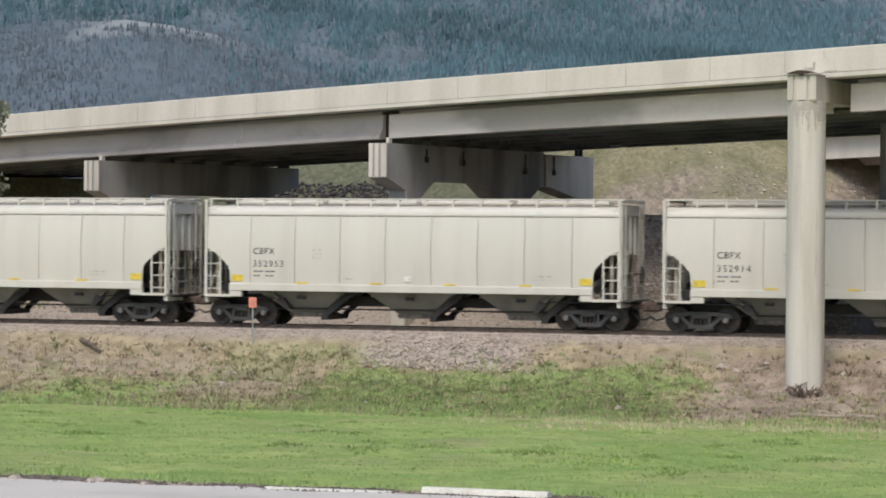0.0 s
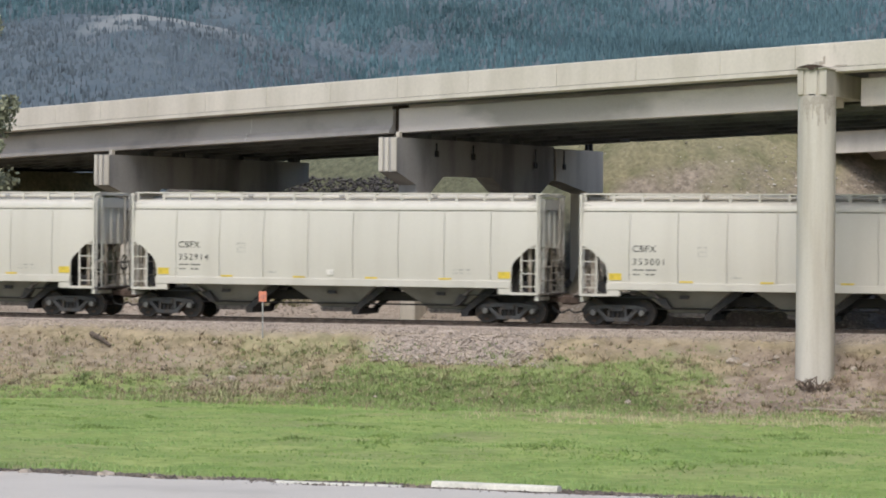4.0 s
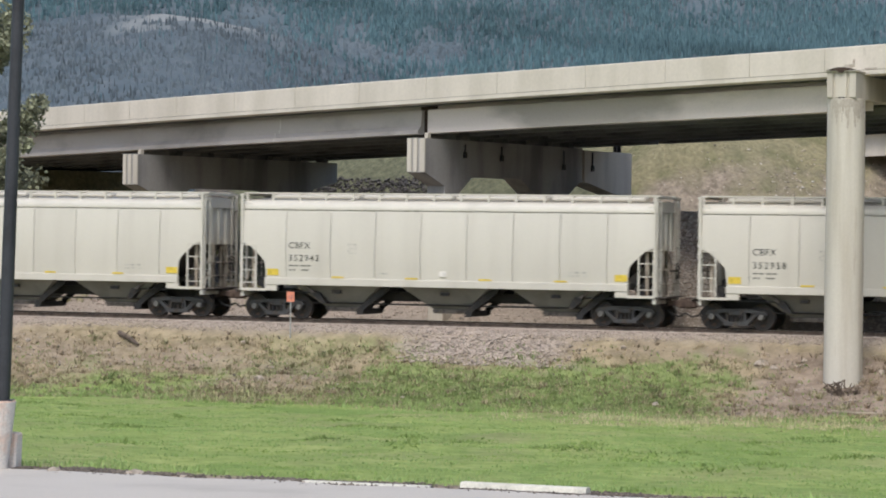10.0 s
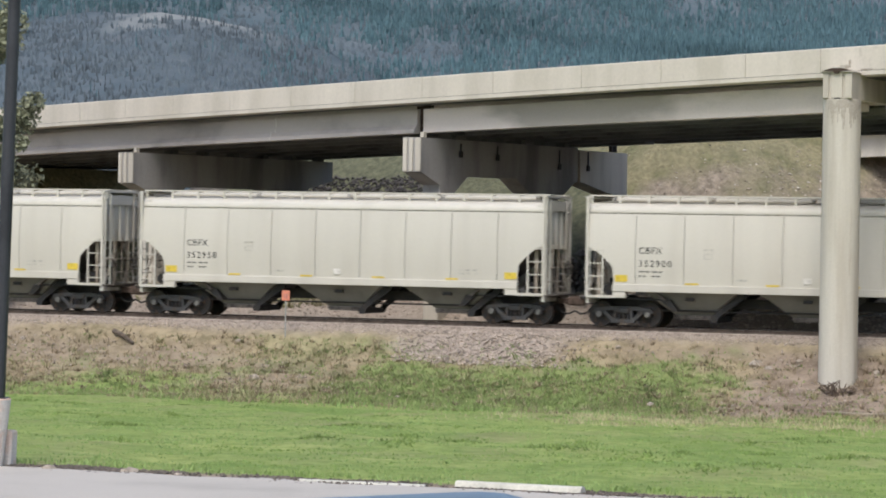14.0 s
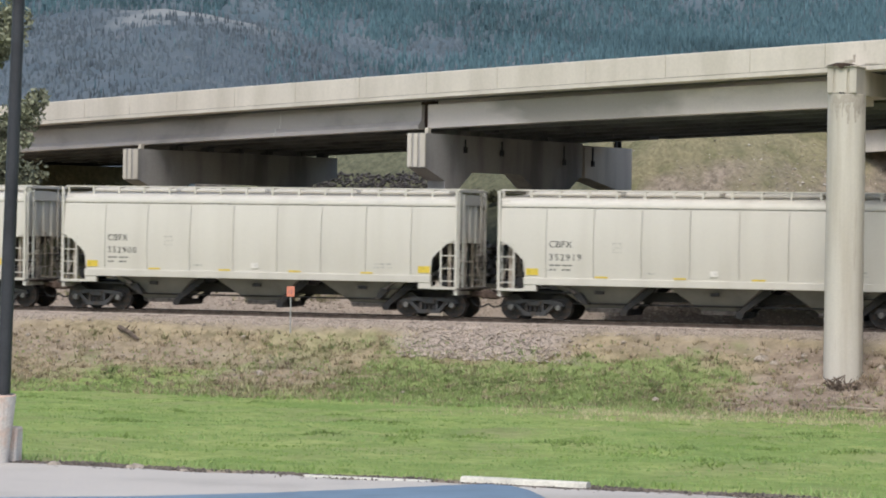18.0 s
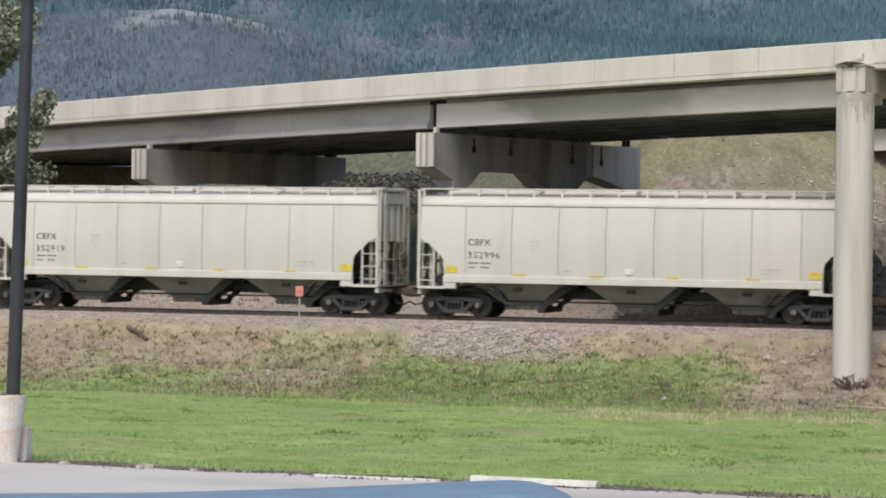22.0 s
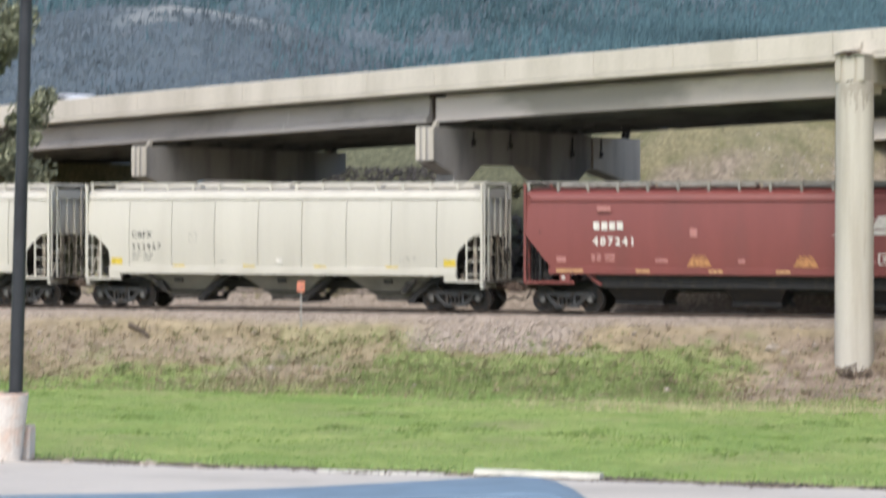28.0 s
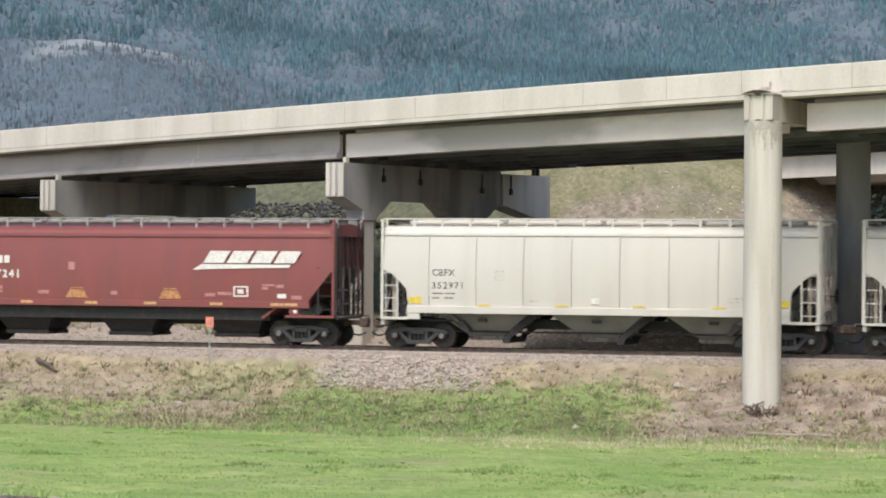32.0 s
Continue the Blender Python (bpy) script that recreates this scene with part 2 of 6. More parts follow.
M_GRASS_DARK = islands(mat("lush_grass_blade", (0.25, 0.318, 0.115), 0.8, vary=0.3, scale=0.5), 0.3)
M_CLUMP = islands(mat("coarse_grass_blade", (0.21, 0.295, 0.083), 0.8, vary=0.3, scale=0.5), 0.25)
M_DIRT = islands(mat("dark_edge_dirt", (0.15, 0.125, 0.105), 0.95, vary=0.4, scale=3, fine=30), 0.4)
# pier concrete darkened in colour for the shade beneath the deck
M_PIER_SHADED = mat("shaded_pier_concrete", (0.37, 0.355, 0.335), 0.9, vary=0.3, scale=0.5, fine=14, bump=0.12, dirt=(0.23, 0.222, 0.215), dirt_scale=(1.2, 1.2, 0.25), grain=0.25)
M_COLUMN = mat("column_concrete", (0.57, 0.53, 0.46), 0.85, vary=0.2, scale=0.9, fine=14, bump=0.12, dirt=(0.49, 0.445, 0.375), dirt_scale=(2.2, 2.2, 0.16), grain=0.15)
streaks(M_COLUMN, (0.36, 0.29, 0.22), (3.5, 3.5, 0.30), 0.60, 0.6)
M_DRY = islands(mat("dry_grass_blade", (0.33, 0.265, 0.165), 0.85, vary=0.35, scale=0.6), 0.5)
M_BLUE = mat("blue_car_paint", (0.205, 0.29, 0.375), 0.45, vary=0.1, scale=2, fine=20, bump=0.01, spec=0.5)
M_RUBBER = mat("black_rubber", (0.02, 0.02, 0.02), 0.8, vary=0.3, scale=6)
M_GLASSDARK = mat("tinted_glass", (0.03, 0.035, 0.04), 0.08, vary=0.1, scale=2)
M_CARWHITE = mat("white_car_paint", (0.75, 0.76, 0.78), 0.3, vary=0.05, scale=2)
M_CARSILVER = mat("silver_car_paint", (0.64, 0.63, 0.66), 0.3, vary=0.05, scale=2)
M_DEADWOOD = mat("dead_brown_wood", (0.15, 0.115, 0.09), 0.95, vary=0.4, scale=5)
M_TWIG = mat("dry_twigs", (0.06, 0.04, 0.03), 0.95, vary=0.4, scale=5)


# ---- mesh helpers ----
def part(name, bm, material, parent=None, label=""):
    me = bpy.data.meshes.new(name)
    bm.to_mesh(me)
    bm.free()
    me.materials.append(material)
    ob = new(name, me)
    ob.parent = parent
    if label:
        tagged(ob, label)
    return ob


def share(name, me, parent, m):
    ob = new(name, me)
    ob.parent = parent
    ob.matrix_basis = m
    return ob


def empty(name, m=Matrix(), label="", category="", group="", kind=""):
    ob = new(name)
    ob.matrix_basis = m
    return tagged(ob, label, category, group, kind)


def box(bm, x0, x1, y0, y1, z0, z1, bevel=0.0):
    vs = bmesh.ops.create_cube(bm, size=1, matrix=Matrix.LocRotScale(((x0 + x1) / 2, (y0 + y1) / 2, (z0 + z1) / 2), None, (x1 - x0, y1 - y0, z1 - z0)))["verts"]
    if bevel:
        es = list({e for v in vs for e in v.link_edges})
        bmesh.ops.bevel(bm, geom=es, offset=bevel, segments=1, affect="EDGES")
    return bm


def boxes(*rows, bevel=0.0):
    bm = bmesh.new()
    for r in rows:
        box(bm, *r, bevel=bevel)
    return bm


def rod(bm, a, b, r, seg=8, r2=None):
    a, b = Vector(a), Vector(b)
    d = b - a
    m = Matrix.Translation((a + b) / 2) @ d.to_track_quat("Z", "Y").to_matrix().to_4x4()
    bmesh.ops.create_cone(bm, cap_ends=True, segments=seg, radius1=r, radius2=r if r2 is None else r2, depth=d.length, matrix=m)
    return bm


def beam(bm, a, b, w, h):
    """A square bar from a to b."""
    a, b = Vector(a), Vector(b)
    d = b - a
    m = Matrix.Translation((a + b) / 2) @ d.to_track_quat("X", "Z").to_matrix().to_4x4() @ Matrix.Diagonal((d.length, w, h, 1))
    bmesh.ops.create_cube(bm, size=1, matrix=m)
    return bm


def prism(bm, outline, y0, y1, axis="y"):
    """An outline in the x-z plane, pulled out from y0 to y1 (axis x: an outline in y-z, pulled along x)."""
    def at(p, q):
        return (p[0], q, p[1]) if axis == "y" else ((q, p[0], p[1]) if axis == "x" else (p[0], p[1], q))
    lo = [bm.verts.new(at(p, y0)) for p in outline]
    hi = [bm.verts.new(at(p, y1)) for p in outline]
    bm.faces.new(lo)
    bm.faces.new(hi[::-1])
    for i in range(len(outline)):
        j = (i + 1) % len(outline)
        bm.faces.new((lo[j], lo[i], hi[i], hi[j]))
    bmesh.ops.recalc_face_normals(bm, faces=bm.faces)
    return bm


def mesh_from(name, verts, faces, material, parent=None, label="", category="", kind=""):
    me = bpy.data.meshes.new(name)
    me.from_pydata(verts, [], faces)
    me.materials.append(material)
    ob = new(name, me)
    ob.parent = parent
    return tagged(ob, label, category, "", kind)


# ---- plan: the track runs along U at the distance TRACK along N; rail top at z = 0 ----
ANG = math.atan(0.36)
U = Vector((math.cos(ANG), -math.sin(ANG), 0))
N = Vector((math.sin(ANG), math.cos(ANG), 0))
TRACK = 97.76


def on_track(s, v, z=0.0):
    """A place s metres along the track and v metres from its centre line, towards the viewer."""
    return U * s + N * (TRACK - v) + Vector((0, 0, z))


def lerp(table, v):
    for (a, b), (c, d) in zip(table, table[1:]):
        if v <= c:
            return b + (d - b) * max(0.0, (v - a) / (c - a))
    return table[-1][1]


PROFILE = [(-400, 0.8), (-60, 0.8), (-26, 0.5), (-14, 0.75), (-10.5, 0.62), (-9.2, 0.60), (-7.7, 0.5), (-6.3, -0.2), (-4.6, -0.3), (-2.9, -0.3), (-2.3, -0.15), (2.3, -0.15), (2.9, -0.36), (4.2, -1.05),
           (5.9, -1.66), (8.5, -2.12), (11.5, -2.40), (16, -2.25), (20, -2.04), (24, -1.88), (30, -1.58), (40, -1.04), (50, -0.5), (55, -0.28), (61.5, -0.02), (62.8, 0.0), (400, 0.0)]


def berm(s, v):
    """Gravel berm between the railway and the fill, beside the end of the far pier."""
    along = s - 0.288 * (v + 10) + 0.5 * noise.noise((s * 0.6, v * 0.6, 23))
    return min(1.0, max(0.0, (along + 32.2) / 1.2)) * min(1.0, max(0.0, (-20.5 - along) / 2.5)) * min(1.0, max(0.0, (-3.2 - v) / 3.0)) * min(1.0, max(0.0, (v + 30) / 5))


def ground_z(x, y):
    v = TRACK - (x * N.x + y * N.y)
    s = x * U.x + y * U.y
    z = lerp(PROFILE, v)
    if -30 < v < -3:
        z += 3.4 * berm(s, v)
    level = min(1.0, ((s + 19) ** 2 + (v - 6.2) ** 2) / 2.5)
    if 3 < v < 62:
        k = level * min(1, (v - 3) / 3, (62 - v) / 4) * (1 - 0.65 * max(0.0, 1 - abs(v - 13) / 9))
        z += k * (0.16 * noise.noise((s * 0.25, v * 0.3, 3)) + 0.07 * noise.noise((s * 0.9, v * 0.9, 7)))
    if -30 < v < -6:
        z += min(1, (-6 - v) / 3) * (0.35 * noise.noise((s * 0.28, v * 0.2, 13)) + 0.15 * noise.noise((s * 0.9, v * 0.9, 17)))
    if 2.9 < v < 9:
        z += level * (0.10 * noise.noise((s * 1.7, v * 1.7, 11)) + 0.07 * noise.noise((s * 4.1, v * 3.1, 15)))
    return z

# ---- ground ----
def spread(points):
    out = []
    for a, b, step in points:
        n = max(1, round((b - a) / step))
        out += [a + (b - a) * i / n for i in range(n)]
    return out + [points[-1][1]]


def patch(s, v, s0, s1, v0, v1, soft_s=1.5, soft_v=0.8):
    """How far a place lies inside a ragged patch of the bank."""
    w = 1.0 * noise.noise((s * 0.5, v * 0.7, 21)) + 0.75 * noise.noise((s * 1.7, v * 1.7, 5)) + 0.5 * noise.noise((s * 4.3, v * 4.3, 6))
    a = min((s - s0) / soft_s, (s1 - s) / soft_s, (v - v0) / soft_v, (v1 - v) / soft_v) + w
    return min(1.0, max(0.0, a))


def cover(s, v):
    """Gravel, lush green, dry and bare-earth shares of the ground at a place by the track."""
    w = 0.7 * noise.noise((s * 0.35, v * 0.5, 31)) + 0.35 * noise.noise((s * 1.5, v * 1.5, 9))
    gravel = max(0.0, min(1.0, (3.25 - v) / 0.8 + 0.8 * w)) if v > 0 else max(0.0, min(1.0, (v + 9.5) / 1.5 + w))
    if -26 < v < -3:
        gravel = max(gravel, min(1.0, 1.6 * berm(s, v)))
    gravel = max(gravel, patch(s, v, -35.5, -28.5, 2.5, 4.9))
    lush = 0.85 * max(patch(s, v, -36.5, -22.0, 3.9, 12.6, 1.5, 1.6), 0.25 * patch(s, v, -46.5, -40.3, 5.6, 14.5, 2.0, 3.0), 0.28 * patch(s, v, -41, -36, 3.2, 6.8))
    bare = max(patch(s, v, -23.2, -8, 3.0, 11.0), 0.8 * patch(s, v, -31, -20, 2.9, 4.3), 0.6 * patch(s, v, -62, -41, 3.2, 7.2, 1.5, 1.5), 0.5 * patch(s, v, -42, -36, 4.5, 9))
    dry = max(0.0, min(1.0, ((12.5 - v) / 4.5 if s < -31 else (11.8 + 9.0 * min(1, (s + 31) / 9) - v) / (4.0 + 8.0 * min(1, (s + 31) / 9))) + 1.7 * w)) if v > 0 else 1.0
    dry *= 1 - 0.75 * patch(s, v, -46.8, -40.4, 5.6, 16, 2.2, 2.5)
    dry *= 1 - 0.5 * min(1.0, max(0.0, (v - 8.2) / 3.0)) * min(1.0, max(0.0, (-38.5 - s) / 3))
    dry *= 1 - 0.4 * min(1.0, max(0.0, (v - 9.5) / 4.5))
    if v > 13:
        dry = max(dry, min(0.45, 0.6 * max(0.0, noise.noise((s * 0.45, v * 0.16, 51)) + 0.5 * noise.noise((s * 1.6, v * 0.6, 53)))))
    if v > 61.4:
        bare = max(bare, min(1.0, max(0.0, (v - 61.9) / 0.4 + 0.6 * w)))
    return gravel, lush, dry, bare


def ground_material():
    m = bpy.data.materials.new("ground_cover")
    m.use_nodes = True
    n, ln = m.node_tree.nodes, m.node_tree.links
    b = n["Principled BSDF"]
    b.inputs["Roughness"].default_value, b.inputs["Specular IOR Level"].default_value = 0.95, 0.2
    at, sep, co = n.new("ShaderNodeAttribute"), n.new("ShaderNodeSeparateColor"), n.new("ShaderNodeTexCoord")
    at.attribute_name = "cover"
    ln.new(at.outputs["Color"], sep.inputs[0])

    def noisy(scale, lo, hi, p0=0.35, p1=0.65):
        t, r = n.new("ShaderNodeTexNoise"), n.new("ShaderNodeValToRGB")
        t.inputs["Scale"].default_value, t.inputs["Detail"].default_value = scale, 8
        t.inputs["Roughness"].default_value = 0.7
        ln.new(co.outputs["Object"], t.inputs["Vector"])
        r.color_ramp.elements[0].position, r.color_ramp.elements[0].color = p0, (*lo, 1)
        r.color_ramp.elements[1].position, r.color_ramp.elements[1].color = p1, (*hi, 1)
        ln.new(t.outputs[0], r.inputs[0])
        return r.outputs[0], t.outputs[0]

    def mix(fac, a, c):
        x = n.new("ShaderNodeMix")
        x.data_type = "RGBA"
        ln.new(fac, x.inputs[0])
        ln.new(a, x.inputs[6])
        ln.new(c, x.inputs[7])
        return x.outputs[2]
    green, _ = noisy(0.28, (0.188, 0.278, 0.074), (0.335, 0.388, 0.134))
    mottle, _ = noisy(3.5, (0.70, 0.74, 0.60), (1.1, 1.08, 1.08), 0.3, 0.6)
    x = n.new("ShaderNodeMix")
    x.data_type, x.blend_type = "RGBA", "MULTIPLY"
    x.inputs[0].default_value = 1.0
    ln.new(green, x.inputs[6])
    ln.new(mottle, x.inputs[7])
    green = x.outputs[2]
    dry, _ = noisy(1.5, (0.20, 0.165, 0.098), (0.39, 0.315, 0.205), 0.38, 0.62)
    lush, _ = noisy(1.2, (0.15, 0.212, 0.066), (0.262, 0.322, 0.115))
    bare, _ = noisy(1.1, (0.19, 0.145, 0.108), (0.37, 0.295, 0.23), 0.38, 0.62)
    gravel, fine = noisy(9, (0.27, 0.225, 0.185), (0.44, 0.37, 0.31))
    c = mix(sep.outputs[2], green, dry)
    c = mix(at.outputs["Alpha"], c, bare)
    c = mix(sep.outputs[1], c, lush)
    c = mix(sep.outputs[0], c, gravel)
    ln.new(c, b.inputs["Base Color"])
    bp = n.new("ShaderNodeBump")
    bp.inputs["Strength"].default_value, bp.inputs["Distance"].default_value = 0.6, 0.05
    ln.new(fine, bp.inputs["Height"])
    ln.new(bp.outputs[0], b.inputs["Normal"])
    return m


def ground():
    vs = spread([(-4200, -400, 600), (-400, -60, 40), (-60, -22, 2.5), (-22, 2, 0.6), (2, 12, 0.22), (12, 61, 0.7), (61, 64.2, 0.2)])
    ss = spread([(-4000, -200, 500), (-200, -75, 12), (-75, 2, 0.45), (2, 60, 6), (60, 4000, 500)])
    verts, cols = [], []
    for v in vs:
        for s in ss:
            p = on_track(s, v)
            near = -75 <= s <= 2 and -60 <= v
            verts.append((p.x, p.y, ground_z(p.x, p.y) if near else lerp(PROFILE, v)))
            cols.append(cover(s, v) if near else (0, 0, 1, 0) if v < 0 else (0, 0, 0, 0))
    w = len(ss)
    faces = [(i * w + j, (i + 1) * w + j, (i + 1) * w + j + 1, i * w + j + 1) for i in range(len(vs) - 1) for j in range(w - 1)]
    ob = mesh_from("ground", verts, faces, ground_material(), label="rough grass bank and mown grass sloping to the railway", category="ground", kind="structure")
    at = ob.data.color_attributes.new("cover", "FLOAT_COLOR", "POINT")
    at.data.foreach_set("color", np.array(cols, dtype=np.float32).ravel())
    ob.data.polygons.foreach_set("use_smooth", [True] * len(faces))
    # the paved lot, from the grass edge back past the viewer
    verts, faces = [], []
    cols_s = spread([(-3000, -100, 700), (-100, -40, 10), (-40, 20, 0.3), (20, 100, 10), (100, 3000, 700)])
    for k, (v, h) in enumerate(((62.85, 0.02), (63.6, 0.03), (74, 0.22), (90, 1.06), (140, 1.06), (3000, -1.0))):
        for s in cols_s:
            e = 0.26 * noise.noise((s * 0.9, 0, 4)) + 0.13 * noise.noise((s * 3, 0, 8)) if k == 0 else 0
            p = on_track(s, v + e)
            verts.append((p.x, p.y, h))
    w = len(cols_s)
    for i in range(5):
        faces += [(i * w + j, (i + 1) * w + j, (i + 1) * w + j + 1, i * w + j + 1) for j in range(w - 1)]
    n0 = len(verts)
    verts += [(x, y, z - 0.3) for x, y, z in verts[:w]]
    faces += [(j, j + 1, n0 + j + 1, n0 + j) for j in range(w - 1)]
    mesh_from("road_parking_lot", verts, faces, M_ASPH, label="pale worn asphalt parking lot with crumbling edge", category="parking lot", kind="structure")


# ---- railway track ----
def railway():
    turn = Matrix.Translation(N * TRACK) @ pose(0, 0, 0, 0, 0, -math.degrees(ANG))
    track = empty("railway_track", turn, "steel rails on dark wooden ties in grey ballast", "railway track", kind="structure")
    head = [(-0.075, -0.172), (0.075, -0.172), (0.075, -0.155), (0.012, -0.13), (0.012, -0.045), (0.036, -0.032), (0.036, -0.004), (0.026, 0.0),
            (-0.026, 0.0), (-0.036, -0.004), (-0.036, -0.032), (-0.012, -0.045), (-0.012, -0.13), (-0.075, -0.155)]
    for y in (-0.755, 0.755):
        part("rail", prism(bmesh.new(), [(a + y, b) for a, b in head], -260, 150, "x"), M_RAIL, track)
        part("rail_head", boxes((-260, 150, y - 0.02, y + 0.02, -0.003, 0.002)), M_RAILTOP, track, "shiny worn rail top")
    me = bpy.data.meshes.new("tie")
    bm = boxes((-0.11, 0.11, -1.3, 1.3, -0.33, -0.165), bevel=0.012)
    bm.to_mesh(me)
    bm.free()
    me.materials.append(M_TIE)
    for i in range(90):
        share("tie", me, track, pose(-62 + i * 0.52, random.uniform(-0.04, 0.04), random.uniform(-0.01, 0.01), 0, 0, random.uniform(-1, 1)))


# ---- overpass ----
BANG = radians(46.6)
UB, NB = Vector((math.cos(BANG), -math.sin(BANG), 0)), Vector((math.sin(BANG), math.cos(BANG), 0))
B0 = Vector((13.4, 94.2, 0))
B_WIDTH = 15.6


def deck_z(b):
    """Parapet top along the overpass."""
    b = max(-60, min(40, b))
    return 9.66 + 0.0186 * b - 0.00008 * b * b


def on_bridge(b, off, z):
    return B0 + UB * b + NB * off + Vector((0, 0, z))


def sweep(bm, b0, b1, outline, steps=1):
    """A cross section (off, height below the parapet top) swept along the overpass."""
    rings = []
    for i in range(steps + 1):
        b = b0 + (b1 - b0) * i / steps
        rings.append([bm.verts.new(on_bridge(b, o, deck_z(b) + h)) for o, h in outline])
    for r, q in zip(rings, rings[1:]):
        for i in range(len(outline)):
            j = (i + 1) % len(outline)
            bm.faces.new((r[i], r[j], q[j], q[i]))
    bm.faces.new(rings[0][::-1])
    bm.faces.new(rings[-1])
    bmesh.ops.recalc_face_normals(bm, faces=bm.faces)
    return bm


PIERS = (-39.95, -21.52, 0.0, 21.0)
GIRDER = [(-0.30, -1.10), (0.30, -1.10), (0.30, -1.22), (0.10, -1.34), (0.10, -1.74), (0.30, -1.88), (0.30, -2.10), (-0.30, -2.10), (-0.30, -1.88),
          (-0.10, -1.74), (-0.10, -1.34), (-0.30, -1.22)]


# edge girders: a plain deep one over the railway, one with a recessed web on the approach
OUTER = [(0.10, -1.01), (0.30, -1.01), (0.30, -2.10), (-0.30, -2.10), (-0.30, -1.20), (-0.26, -1.17), (0.10, -1.15)]
OUTER_WEB = [(0.10, -1.01), (0.30, -1.01), (0.30, -2.10), (-0.30, -2.10), (-0.30, -1.96), (-0.14, -1.78), (-0.10, -1.17), (0.10, -1.15)]


def overpass():
    over = empty("overpass", Matrix(), "tan concrete highway overpass rising across the railway", "overpass", kind="structure")
    W = B_WIDTH
    # parapet panels
    b = -130.0
    while b < 130:
        ln = random.choice((3.3, 3.9, 3.9, 4.6)) if b > -60 else 10
        for side in (0, 1):
            o = [(0.03, 0.0), (0.28, 0.0), (0.30, -0.02), (0.42, -0.812), (0.0, -0.812), (0.0, -0.03)] if side == 0 else [(W, 0.0), (W - 0.30, 0.0), (W - 0.42, -0.812), (W, -0.812)]
            part("parapet_panel", sweep(bmesh.new(), b + 0.012, b + ln - 0.012, o, 1), M_CONC, over)
        b += ln
    for o in ([(-0.03, -0.832), (0.62, -0.832), (0.62, -1.00), (0.0, -0.99), (-0.03, -0.975)], [(W + 0.03, -0.832), (W - 0.62, -0.832), (W - 0.62, -1.00), (W + 0.03, -0.985)]):
        part("deck_edge", sweep(bmesh.new(), -130, 130, o, 60), M_CONC, over)
    part("deck_slab", sweep(bmesh.new(), -130, 130, [(0.621, -0.835), (W - 0.621, -0.835), (W - 0.621, -1.012), (0.621, -1.012)], 60), M_SOFFIT, over, "deck slab darkened in colour for shade")
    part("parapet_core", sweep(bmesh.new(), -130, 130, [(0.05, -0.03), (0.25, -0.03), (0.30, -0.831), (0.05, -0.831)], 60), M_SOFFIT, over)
    part("road_surface", sweep(bmesh.new(), -130, 130, [(0.43, -0.79), (W - 0.43, -0.79), (W - 0.43, -0.83), (0.43, -0.83)], 60), M_ROADTOP, over)
    # girders, span by span
    ends = (-130, -58, *PIERS, 42, 130)
    for e0, e1 in zip(ends, ends[1:]):
        for k in range(7):
            off = 1.12 + k * (W - 2.24) / 6
            g0 = e0 + {PIERS[0]: 0.006, PIERS[1]: 0.15, PIERS[2]: 1.15}.get(e0, 0.035)
            g1 = e1 - {PIERS[0]: 0.006, PIERS[1]: 0.40}.get(e1, 0.035)
            edge = OUTER_WEB if e1 <= PIERS[1] else OUTER
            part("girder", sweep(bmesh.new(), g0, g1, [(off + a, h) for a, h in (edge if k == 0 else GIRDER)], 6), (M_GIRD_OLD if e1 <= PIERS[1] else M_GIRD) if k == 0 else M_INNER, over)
    for p in PIERS[:2]:
        for q in (-2.2, 2.2):
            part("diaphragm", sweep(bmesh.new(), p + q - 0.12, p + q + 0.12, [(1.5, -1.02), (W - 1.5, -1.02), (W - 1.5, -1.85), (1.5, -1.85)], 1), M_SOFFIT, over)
    # added dark plate imitates the shade inside the girder gap
    part("joint_seal", sweep(bmesh.new(), PIERS[1] - 0.6, PIERS[1] + 0.3, [(1.16, -1.03), (1.24, -1.03), (1.24, -2.09), (1.16, -2.09)], 1), M_TWIG, over, "dark plate standing in for shade in the gap between girder ends")
    for z0, z1, off, b in ((-1.14, -1.30, 1.005, -30.53), (-1.30, -1.46, 0.994, -30.50), (-1.46, -1.62, 0.985, -30.49), (-1.62, -1.76, 0.972, -30.53), (-1.76, -1.95, 0.815, -30.62), (-1.95, -2.06, 0.812, -30.70)):
        part("patched_crack", sweep(bmesh.new(), b - 0.025, b + 0.025, [(off, z0), (off + 0.02, z0), (off + 0.02, z1), (off, z1)], 1), M_WHITE, over, "pale patched crack in the girder")
    # rust-dark stains on the parapet over the near column
    for b_, z_, w_, h_ in ((0.02, -0.60, 0.34, 0.14), (0.24, -0.44, 0.10, 0.26), (-0.20, -0.66, 0.12, 0.10), (0.95, -0.755, 0.5, 0.05), (-0.75, -0.765, 0.4, 0.04)):
        o = [(-0.006, z_), (-0.001, z_), (-0.001, z_ - h_), (-0.006, z_ - h_)]
        part("rust_stain", sweep(bmesh.new(), b_ - w_ / 2, b_ + w_ / 2, o, 1), M_STAIN, over, "dark rust stain on the parapet")
    # piers under the two spans on the far side of the railway
    for b, az, length, wide in ((-20.79, 30.0, 13.2, True), (-38.98, 32.0, 15.3, False)):
        start = on_bridge(b, -0.28, 0)
        top = deck_z(b) - 2.34
        m = Matrix.Translation((start.x, start.y, 0)) @ pose(0, 0, 0, 0, 0, 90 - az)
        pier = empty("pier", m, "concrete hammerhead bridge pier", "bridge pier", "piers", "structure")
        gz = -1.6
        lower = top - 2.2
